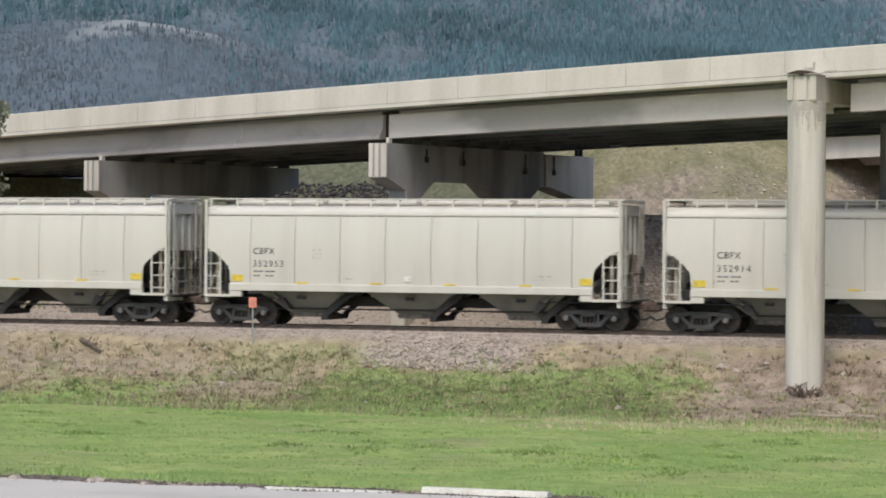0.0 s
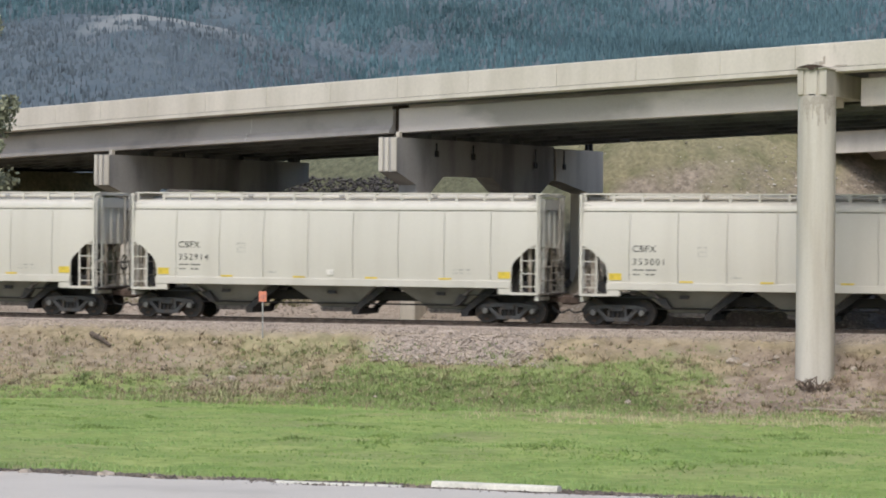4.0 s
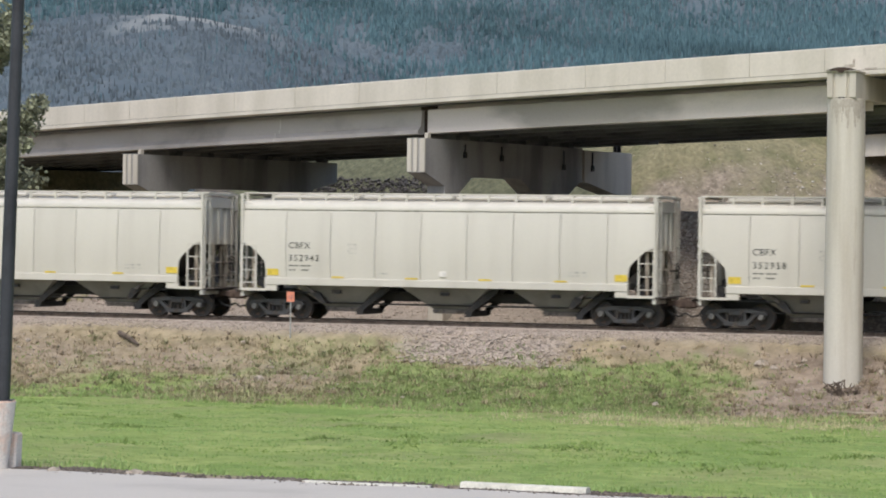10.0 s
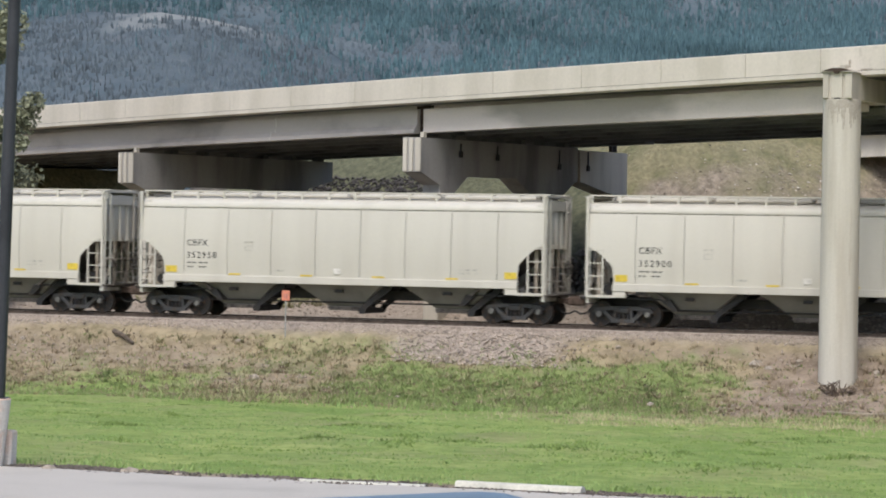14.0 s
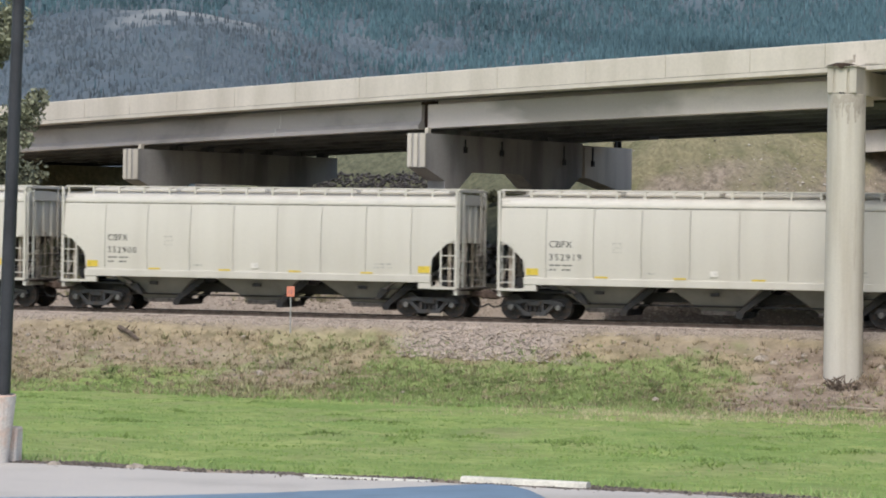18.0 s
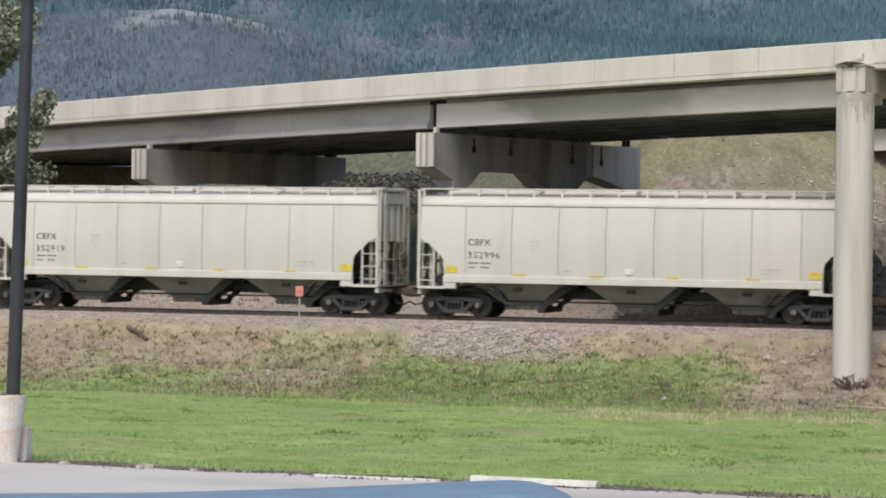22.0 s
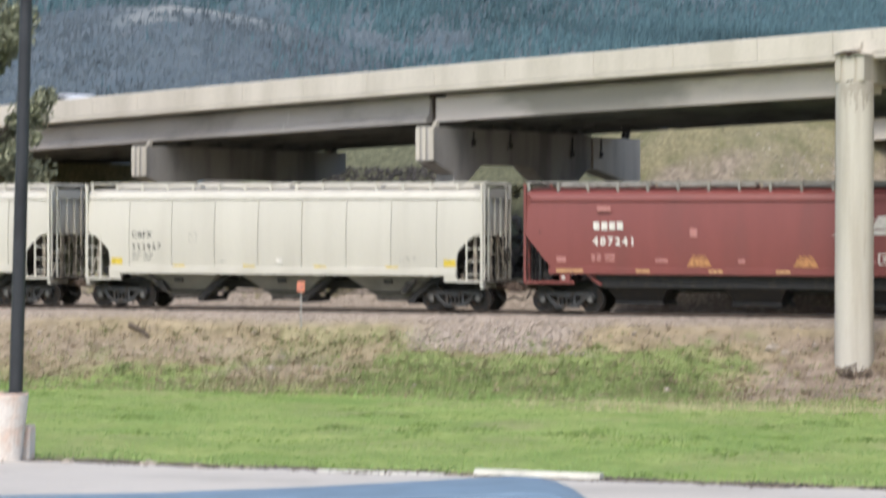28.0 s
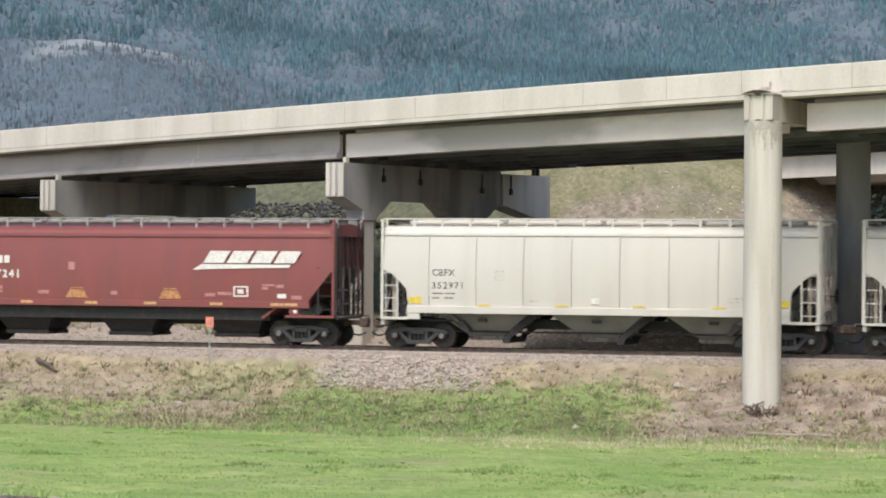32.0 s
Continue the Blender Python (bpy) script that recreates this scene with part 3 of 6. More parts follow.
        c2 = 9.5 if wide else length - 3.6
        tail = [(length, top - 1.42), (c2 + 3.4, top - 1.48)] if wide else [(length, top - 0.92), (length - 2.0, top - 1.30)]
        out = [(0, top), (length, top), *tail, (c2 + (2.1 if wide else 0.6), lower), (c2 - 0.2, lower), (c2 - 1.8, top - 1.42), (3.7, top - 1.42),
               (2.45, lower), (1.55, lower), (1.5, top - 1.82), (0.0, top - 1.33)]
        # cap body carries the deck's shade in its colour; end ribs stay light
        part("pier_cap", prism(bmesh.new(), out, -0.40, 0.40), M_PIER_SHADED, pier)
        for y0, y1 in ((-0.40, -0.16), (-0.04, 0.12), (0.22, 0.40)):
            part("cap_rib", boxes((-0.07, -0.002, y0, y1, top - 1.31, top - 0.01), bevel=0.012), M_PIER, pier)
        part("bearing_pedestal", boxes((0.20, 0.42, -0.38, -0.22, top, top + 0.22), bevel=0.01), M_PIER, pier)
        for x0, x1 in ((1.55, 2.45), (c2 - 0.2, c2 + (2.1 if wide else 0.6))):
            part("column", boxes((x0, x1, -0.34, 0.34, gz, lower - 0.002), bevel=0.04), M_PIER, pier)
        for k in range(1, 7):
            d = 0.9 + k * (length - 1.6) / 6
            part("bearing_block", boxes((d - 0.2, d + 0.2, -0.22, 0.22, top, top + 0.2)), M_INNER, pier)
        if wide:
            # the widened end, with a cap and a column of its own
            out = [(length + 0.08, top - 0.08), (length + 4.6, top - 0.08), (length + 4.6, gz), (length + 3.3, gz), (length + 3.3, top - 1.95), (length + 0.4, top - 1.46), (length + 0.08, top - 1.46)]
            part("pier_extension", prism(bmesh.new(), out, -0.47, 0.47), M_PIER, pier)
            bm = bmesh.new()
            for x, drop in ((2.9, 0.45), (5.9, 0.5), (length - 1.9, 0.72), (length + 0.75, 0.72)):
                box(bm, x - 0.02, x + 0.02, -0.53, -0.475, top - drop, top - 0.15)
                box(bm, x - 0.10, x + 0.10, -0.55, -0.475, top - drop - 0.24, top - drop)
            part("drain_bracket", bm, M_BLACK, pier)
            bm = boxes((length + 3.0, length + 3.12, -0.5, -0.35, top - 0.07, top + 0.42), (length + 3.4, length + 3.5, -0.5, -0.3, top - 0.07, top + 0.3), (length + 2.7, length + 3.6, -0.45, -0.35, top + 0.28, top + 0.36))
            part("utility_bracket", bm, M_BLACK, pier)
    # straddling pier whose near column stands before the railway
    c1 = Vector((13.26, 93.5, 0))
    m = Matrix.Translation(c1) @ pose(0, 0, 0, 0, 0, 90 - 26)
    pier = empty("pier", m, "round concrete column pier that straddles the railway", "bridge pier", "piers", "structure")
    for x in (0.0, 10.7):
        top, bot = (7.87, -2.6) if x == 0 else (7.87, -2.0)
        bm = rod(bmesh.new(), (x, 0, bot), (x, 0, top), 0.645, 40, 0.625)
        part("column", bm, M_COLUMN if x == 0 else M_PIER_SHADED, pier)
    # brown drips down the top of the near column
    rnd = random.Random(77)
    V, F = [], []
    for k in range(46):
        a0 = radians(150 + k * 2.6)
        a1 = a0 + radians(2.6)
        low = 7.84 - (0.25 + 0.8 * max(0.0, noise.noise((k * 0.23, 5, 1)) + 0.25) + 0.35 * rnd.random() ** 3)
        q = len(V)
        V += [(0.634 * math.cos(a), 0.634 * math.sin(a), z) for a, z in ((a0, 7.85), (a1, 7.85), (a1, low))] + [(0.636 * math.cos(a0), 0.636 * math.sin(a0), low)]
        F.append((q, q + 1, q + 2, q + 3))
    mesh_from("drip_stain", V, F, M_DRIP, pier, "brown water stain below the cap")
    part("pier_cap", boxes((-0.50, 16.5, -0.48, 0.48, 7.86, 8.74), bevel=0.02), M_PIER, pier)
    for y0, y1 in ((-0.50, -0.27), (-0.17, 0.20), (0.30, 0.50)):
        part("cap_rib", boxes((-0.565, -0.502, y0, y1, 7.90, 8.735), bevel=0.012), M_PIER, pier)
    part("cap_lip", boxes((-0.62, 0.9, -0.54, -0.06, 8.74, 8.775), (-0.62, 0.9, 0.06, 0.54, 8.74, 8.775)), M_PIER, pier)
    bm = prism(bmesh.new(), [(-0.56, 8.80), (-0.12, 8.775), (-0.06, 8.70), (0.06, 8.70), (0.12, 8.775), (0.50, 8.79), (0.12, 8.89), (-0.16, 8.88)], -0.67, -0.61, "x")
    part("bearing_plate", bm, M_TWIG, pier, "rusty bearing plate on the cap")
    part("cap_scupper", boxes((-0.565, -0.50, -0.10, 0.10, 7.85, 7.92)), M_BLACK, pier)
    # second carriageway behind
    twin = empty("overpass_twin", Matrix(), "parallel concrete highway bridge behind the first", "overpass", kind="structure")
    g = bmesh.new()
    off = 30.5
    part("edge_girder", sweep(g, -32, 60, [(off, -0.8), (off + 0.5, -0.8), (off + 0.5, -2.15), (off, -2.15)], 8), M_CONC, twin)
    part("deck_slab", sweep(bmesh.new(), -60, 130, [(off - 0.6, -0.6), (off + 12, -0.6), (off + 12, -1.0), (off - 0.6, -1.0)], 20), M_CONC, twin)
    part("parapet", sweep(bmesh.new(), -60, 130, [(off - 0.6, 0.1), (off - 0.3, 0.1), (off - 0.3, -0.6), (off - 0.6, -0.6)], 20), M_CONC, twin)
    for k in range(1, 5):
        part("girder", sweep(bmesh.new(), -28, 60, [(off + k * 2.6, -1.0), (off + k * 2.6 + 0.5, -1.0), (off + k * 2.6 + 0.5, -2.4), (off + k * 2.6, -2.4)], 8), M_GIRD, twin)


# ---- embankment behind ----
def hill_z(x, y):
    """Fill slope of the second carriageway."""
    d = (Vector((x, y, 0)) - B0)
    off, b = d.dot(NB), d.dot(UB)
    up = min(1.0, max(0.0, (off - 13.8) / 10.4))
    end = min(1.0, max(0.0, (-17.0 - b + 0.35 * (off - 26)) / 10.5))
    end *= min(1.0, max(0.0, (b + 68) / 7.0))
    z = -0.9 + 9.6 * up * min(1.0, end) + (0.35 * noise.noise((x * 0.25, y * 0.25, 2)) + 0.14 * noise.noise((x, y, 6)) + 0.09 * noise.noise((x * 2.4, y * 2.4, 9)) + 0.06 * noise.noise((x * 5, y * 5, 19))) * up
    return z


def embankment():
    verts, faces = [], []
    nb_, nu = 90, 300
    for i in range(nu + 1):
        b = -125 + 125 * i / nu
        for j in range(nb_ + 1):
            off = 11.5 + 34.0 * j / nb_
            p = on_bridge(b, off, 0)
            verts.append((p.x, p.y, hill_z(p.x, p.y)))
    w = nb_ + 1
    faces = [(i * w + j, (i + 1) * w + j, (i + 1) * w + j + 1, i * w + j + 1) for i in range(nu) for j in range(nb_)]
    ob = mesh_from("ground_embankment", verts, faces, M_HILL, label="dry grassy fill slope behind the railway", category="embankment", kind="structure")
    ob.data.polygons.foreach_set("use_smooth", [True] * len(faces))
    at = ob.data.color_attributes.new("cover", "FLOAT_COLOR", "POINT")
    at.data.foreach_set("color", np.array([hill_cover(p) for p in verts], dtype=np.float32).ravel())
    # fill under the far approaches of the overpass
    bm = bmesh.new()
    sweep(bm, -130, -58, [(-6, -9.4), (22, -9.4), (15, -2.2), (1, -2.2)], 8)
    sweep(bm, 60, 130, [(-8, -10.2), (24, -10.2), (15, -2.2), (1, -2.2)], 8)
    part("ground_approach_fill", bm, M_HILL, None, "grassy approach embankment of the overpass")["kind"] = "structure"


def hill_cover(p):
    """Rubble, dark rock and shade-darkened shares of the fill slope."""
    d = Vector(p) - B0
    off, b = d.dot(NB), d.dot(UB)
    w = 0.8 * noise.noise((p[0] * 0.5, p[1] * 0.5, p[2] * 0.5)) + 0.3 * noise.noise((p[0] * 2, p[1] * 2, 3))
    rubble = min(1.0, max(0.0, (b + 24.5) / 8 + 0.75 * (6.6 - p[2]) + 1.9 * w))
    # dark rubble low down; under the deck and far left it imitates shade
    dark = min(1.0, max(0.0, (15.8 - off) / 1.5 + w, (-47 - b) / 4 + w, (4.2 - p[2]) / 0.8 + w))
    # grass darkened for shade under the overpass, by bearing from the viewer
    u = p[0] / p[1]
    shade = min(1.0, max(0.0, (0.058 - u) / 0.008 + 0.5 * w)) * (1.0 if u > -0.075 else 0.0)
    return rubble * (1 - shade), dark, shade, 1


def hill_material():
    m = mat("dry_hill_grass", (0.262, 0.235, 0.138), 0.95, vary=0.4, scale=0.8, fine=5, bump=0.9, dirt=(0.20, 0.19, 0.10), bump_dist=0.12, grain=0.85)
    n, ln = m.node_tree.nodes, m.node_tree.links
    b = n["Principled BSDF"]
    last = b.inputs["Base Color"].links[0].from_socket
    at, sep = n.new("ShaderNodeAttribute"), n.new("ShaderNodeSeparateColor")
    at.attribute_name = "cover"
    ln.new(at.outputs["Color"], sep.inputs[0])
    # colour pairs: rubble, rock with deck shade, grass darkened for shade
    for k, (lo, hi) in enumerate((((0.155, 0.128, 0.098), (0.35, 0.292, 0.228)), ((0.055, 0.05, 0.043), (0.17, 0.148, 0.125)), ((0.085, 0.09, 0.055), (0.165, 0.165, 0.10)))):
        t, r, x = n.new("ShaderNodeTexNoise"), n.new("ShaderNodeValToRGB"), n.new("ShaderNodeMix")
        t.inputs["Scale"].default_value, t.inputs["Detail"].default_value, t.inputs["Roughness"].default_value = 2.6, 9, 0.72
        ln.new(n["Texture Coordinate"].outputs["Object"], t.inputs["Vector"])
        r.color_ramp.elements[0].position, r.color_ramp.elements[0].color = 0.38, (*lo, 1)
        r.color_ramp.elements[1].position, r.color_ramp.elements[1].color = 0.62, (*hi, 1)
        ln.new(t.outputs[0], r.inputs[0])
        x.data_type = "RGBA"
        ln.new(sep.outputs[k], x.inputs[0])
        ln.new(last, x.inputs[6])
        ln.new(r.outputs[0], x.inputs[7])
        last = x.outputs[2]
    ln.new(last, b.inputs["Base Color"])
    return m


M_HILL = hill_material()


# ---- mountain ----
def mountain_z(x, y):
    t = (y - 1500) / 2300
    z = 640 * t ** 1.15 if t > 0 else 0
    z += min(1, max(0, t) * 3) * (55 * noise.noise((x * 0.0022, y * 0.0016, 1)) + 22 * noise.noise((x * 0.006, y * 0.005, 4)) + 7 * noise.noise((x * 0.02, y * 0.02, 8)))
    return z


def knoll_z(x, y):
    """A nearer bare knoll before the main slope."""
    u = x / y
    crest = 131.5 - 2700 * max(0, u + 0.092) ** 1.55 - 420 * max(0, -0.098 - u) ** 1.3
    t = (y - 1350) / 350
    return crest * min(1.0, max(0.0, t)) ** 0.8 - max(0, y - 1700) * 0.35 + 5 * noise.noise((x * 0.012, y * 0.012, 5)) + 2.5 * noise.noise((x * 0.05, y * 0.05, 9))


def forest_share(x, y, el):
    """How dense the conifers stand on the main slope."""
    u = x / y
    w = 0.9 * noise.noise((u * 11, el * 26 + u * 9, 3)) + 0.55 * noise.noise((u * 34, el * 70, 5)) + 0.3 * noise.noise((u * 100, el * 200, 6))
    # a dense belt falls to the right of the knoll, a thin scar of bare ground beyond it
    belt = math.exp(-((u + 0.045 - 0.25 * (0.085 - el)) / 0.022) ** 2)
    scar = math.exp(-((u - 0.005) / 0.03) ** 2 - ((el - 0.062) / 0.010) ** 2)
    return 0.50 + 1.25 * w + 0.5 * belt - 0.45 * scar


def conifers(name, count, y0, y1, u0, u1, height, share_of, seed, label, h0=5.0, h1=11.0, slim=(0.10, 0.17), material=None):
    """Many slender pointed trees, each of two stacked cones."""
    rnd = random.Random(seed)
    V, F = [], []
    ring = [(math.cos(k * 2.0944), math.sin(k * 2.0944)) for k in range(3)]
    for _ in range(count):
        y = rnd.uniform(y0, y1)
        x = rnd.uniform(u0, u1) * y
        z = height(x, y)
        if rnd.random() > share_of(x, y, z / y):
            continue
        h = rnd.uniform(h0, h1) * (1.0 if rnd.random() < 0.85 else 1.3)
        rr = h * rnd.uniform(*slim)
        a0 = rnd.uniform(0, 6.28)
        lx = rnd.uniform(-0.4, 0.4)
        for base, top, rad in ((0.0, 0.72, 1.0), (0.42, 1.0, 0.62)):
            q = len(V)
            ca, sa = math.cos(a0 + base * 3), math.sin(a0 + base * 3)
            for cx, cy in ring:
                g = rr * rad * rnd.uniform(0.7, 1.25)
                V.append((x + g * (cx * ca - cy * sa) + lx * base, y + g * (cx * sa + cy * ca), z + h * base))
            V.append((x + lx * top, y, z + h * top))
            F += [(q, q + 1, q + 3), (q + 1, q + 2, q + 3), (q + 2, q, q + 3)]
    mesh_from(name, V, F, material or M_SPRUCE, label=label, category="forest", kind="stuff")


def brush(name, count, y0, y1, u0, u1, height, share_of, seed, label, r0=1.0, r1=2.6):
    """Low rounded bushes and bare saplings, each a small ragged dome."""
    rnd = random.Random(seed)
    V, F = [], []
    for _ in range(count):
        y = rnd.uniform(y0, y1)
        x = rnd.uniform(u0, u1) * y
        z = height(x, y)
        if rnd.random() > share_of(x, y, z / y):
            continue
        r, h = rnd.uniform(r0, r1), rnd.uniform(1.5, 4.5)
        a0 = rnd.uniform(0, 6.28)
        q = len(V)
        for k in range(4):
            a = a0 + k * 1.5708
            g = r * rnd.uniform(0.6, 1.2)
            V.append((x + g * math.cos(a), y + g * math.sin(a), z - 0.4))
        V.append((x + rnd.uniform(-0.4, 0.4) * r, y, z + h))
        F += [(q, q + 1, q + 4), (q + 1, q + 2, q + 4), (q + 2, q + 3, q + 4), (q + 3, q, q + 4)]
    mesh_from(name, V, F, M_BRUSH, label=label, category="brush", kind="stuff")


def snags(count, seed):
    """Thin dead trunks on the burnt knoll."""
    rnd = random.Random(seed)
    V, F = [], []
    for _ in range(count):
        y = rnd.uniform(1380, 1715)
        x = rnd.uniform(-0.3, -0.02) * y
        if rnd.random() > 0.55 + 0.8 * noise.noise((x * 0.015, y * 0.03, 12)):
            continue
        z, h, r = knoll_z(x, y), rnd.uniform(2, 6), rnd.uniform(0.2, 0.55)
        q = len(V)
        V += [(x - r, y, z - 0.3), (x + r, y + 0.3, z - 0.3), (x, y - r, z - 0.3), (x + rnd.uniform(-0.5, 0.5), y, z + h)]
        F += [(q, q + 2, q + 3), (q + 2, q + 1, q + 3), (q + 1, q, q + 3)]
    mesh_from("backdrop_dead_trees", V, F, M_SNAG, label="grey dead trunks on the burnt knoll", category="forest", kind="stuff")


def slope_mesh(name, xs, ys, height, material, label):
    verts = [(x, y, height(x, y)) for y in ys for x in xs]
    w = len(xs)
    faces = [(i * w + j, i * w + j + 1, (i + 1) * w + j + 1, (i + 1) * w + j) for i in range(len(ys) - 1) for j in range(w - 1)]
    ob = mesh_from(name, verts, faces, material, label=label, category="mountain", kind="structure")
    ob.data.polygons.foreach_set("use_smooth", [True] * len(faces))
    at = ob.data.color_attributes.new("cover", "FLOAT_COLOR", "POINT")
    at.data.foreach_set("color", np.array([(bare_rock(name, x, y, z), 0, 0, 1) for x, y, z in verts], dtype=np.float32).ravel())


def bare_rock(name, x, y, z):
    """Share of pale bare rock on a slope."""
    u = x / y
    if name == "backdrop_knoll":
        w = 0.7 * noise.noise((x * 0.03, y * 0.03, 61)) + 0.5 * noise.noise((x * 0.1, y * 0.08, 62))
        top = min((u + 0.122) / 0.015, (-0.056 - u) / 0.010, (y - 1657 - 300 * (u + 0.09)) / 24)
        return min(1.0, max(0.0, top * 0.8 + w))
    w = noise.noise((u * 22, z / y * 60, 64)) + 0.5 * noise.noise((u * 70, z / y * 160, 65))
    return min(1.0, max(0.0, 1.4 * w - 0.25))


def slope_material(name, lo, hi, rock, bare, scale=0.02):
    m = bpy.data.materials.new(name)
    m.use_nodes = True
    n, ln = m.node_tree.nodes, m.node_tree.links
    b = n["Principled BSDF"]
    b.inputs["Roughness"].default_value, b.inputs["Specular IOR Level"].default_value = 1.0, 0.0
    co, t, r = n.new("ShaderNodeTexCoord"), n.new("ShaderNodeTexNoise"), n.new("ShaderNodeValToRGB")
    t.inputs["Scale"].default_value, t.inputs["Detail"].default_value, t.inputs["Roughness"].default_value = scale, 9, 0.65
    ln.new(co.outputs["Object"], t.inputs["Vector"])
    r.color_ramp.elements[0].position, r.color_ramp.elements[0].color = 0.38, (*lo, 1)
    r.color_ramp.elements[1].position, r.color_ramp.elements[1].color = 0.62, (*hi, 1)
    top = r.color_ramp.elements.new(0.70)
    top.color = (*rock, 1)
    ln.new(t.outputs[0], r.inputs[0])
    at, sep, x = n.new("ShaderNodeAttribute"), n.new("ShaderNodeSeparateColor"), n.new("ShaderNodeMix")
    at.attribute_name = "cover"
    ln.new(at.outputs["Color"], sep.inputs[0])
    x.data_type = "RGBA"
    x.inputs[7].default_value = (*bare, 1)
    ln.new(sep.outputs[0], x.inputs[0])
    ln.new(r.outputs[0], x.inputs[6])
    ln.new(x.outputs[2], b.inputs["Base Color"])
    return m


def mountain():
    # distance haze is mixed into both slopes' colours as blue
    far = slope_material("hazy_mountain_slope", (0.095, 0.13, 0.152), (0.135, 0.163, 0.184), (0.16, 0.182, 0.20), (0.175, 0.195, 0.21))
    near = slope_material("hazy_burnt_knoll", (0.094, 0.122, 0.144), (0.122, 0.147, 0.168), (0.15, 0.165, 0.18), (0.25, 0.264, 0.264), 0.06)
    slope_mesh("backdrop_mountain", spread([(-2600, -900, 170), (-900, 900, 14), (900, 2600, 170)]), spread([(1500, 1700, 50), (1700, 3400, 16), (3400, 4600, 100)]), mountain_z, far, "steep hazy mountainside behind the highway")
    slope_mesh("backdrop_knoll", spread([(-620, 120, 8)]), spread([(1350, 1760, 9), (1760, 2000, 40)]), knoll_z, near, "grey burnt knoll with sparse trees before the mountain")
    conifers("backdrop_conifer_forest", 120000, 1750, 3200, -0.24, 0.25, mountain_z, forest_share, 5, "dense conifer forest on the mountainside, blue-green with haze in its colour")
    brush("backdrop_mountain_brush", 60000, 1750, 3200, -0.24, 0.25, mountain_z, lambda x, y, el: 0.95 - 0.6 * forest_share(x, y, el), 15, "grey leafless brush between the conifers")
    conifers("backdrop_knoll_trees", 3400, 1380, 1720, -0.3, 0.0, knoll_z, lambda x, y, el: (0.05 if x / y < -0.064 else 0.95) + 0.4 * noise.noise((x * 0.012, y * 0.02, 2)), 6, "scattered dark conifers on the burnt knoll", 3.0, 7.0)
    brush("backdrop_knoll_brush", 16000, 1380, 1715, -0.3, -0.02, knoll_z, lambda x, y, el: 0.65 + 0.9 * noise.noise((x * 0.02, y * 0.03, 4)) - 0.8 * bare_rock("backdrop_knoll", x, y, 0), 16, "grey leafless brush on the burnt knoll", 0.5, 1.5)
    snags(6500, 7)
    # pale rock ledges on the slope
    rnd = random.Random(8)
    V, F = [], []
    for _ in range(600):
        u, d = rnd.gauss(0.145, 0.014), 2520 + rnd.gauss(0, 35)
        x, y = u * d, d
        z = mountain_z(x, y)
        rx, rz = rnd.uniform(0.6, 2.2), rnd.uniform(0.2, 0.6)
        q = len(V)
        for i in range(6):
            a = i * math.pi / 3
            V.append((x + rx * rnd.uniform(0.7, 1.2) * math.cos(a), y + 4 * math.sin(a), z + rnd.uniform(-0.5, 0.4)))
        V.append((x + rnd.uniform(-1, 1), y, z + rz))
        F += [(q + i, q + (i + 1) % 6, q + 6) for i in range(6)]
    mesh_from("backdrop_rock_outcrop", V, F, M_BLUFF, label="pale bare rock ledges on the mountainside", category="rock", kind="stuff")


# needle, brush, snag and ledge colours are blued to carry the haze
M_SPRUCE = islands(mat("hazy_spruce_needles", (0.104, 0.178, 0.202), 0.95, vary=0.25, scale=0.008, fine=0.2, bump=0.0, spec=0.1), 0.22)
M_BRUSH = islands(mat("hazy_leafless_brush", (0.135, 0.167, 0.192), 0.95, vary=0.2, scale=0.01, fine=0.2, bump=0.0, spec=0.1), 0.18)
M_SNAG = islands(mat("hazy_grey_snags", (0.118, 0.142, 0.163), 0.95, vary=0.3, scale=0.01, fine=0.2, bump=0.0), 0.3)
M_BLUFF = mat("hazy_bluff_rock", (0.28, 0.29, 0.29), 0.95, vary=0.25, scale=0.03, fine=0.2, bump=0.0)

ground()
railway()
overpass()
embankment()
mountain()

# ---- train ----
CARS = [(-17.5, "blank"), (0.0, "352953"), (17.5, "352914"), (35.0, "353001"), (52.5, "352942"), (70.0, "352958"), (87.5, "352900"), (105.0, "352919"),
        (122.5, "352996"), (140.0, "352957"), (157.5, "red"), (176.06, "352971"), (193.5, "blank")]
WHEEL_R = 0.457


def lettering(text, size, space=1.0, shear=0.0, bold=0.0):
    """Flat text as a mesh, in the x-z plane, facing -y."""
    c = bpy.data.curves.new("lettering", "FONT")
    c.body, c.size, c.space_character, c.shear = text, size, space, shear
    c.resolution_u, c.offset = 3, bold
    c.extrude = 0.002
    ob = bpy.data.objects.new("lettering", c)
    scene.collection.objects.link(ob)
    me = bpy.data.meshes.new_from_object(ob.evaluated_get(bpy.context.evaluated_depsgraph_get()))
    bpy.data.objects.remove(ob)
    me.transform(pose(0, 0, 0, 90))
    return me


def put_text(text, size, space, x, y, z, material, parent, name="lettering", bold=0.0):
    me = lettering(text, size, space, 0.0, bold)
    me.materials.clear()
    me.materials.append(material)
    ob = new(name, me)
    ob.parent = parent
    ob.matrix_basis = pose(x, y, z)
    return ob


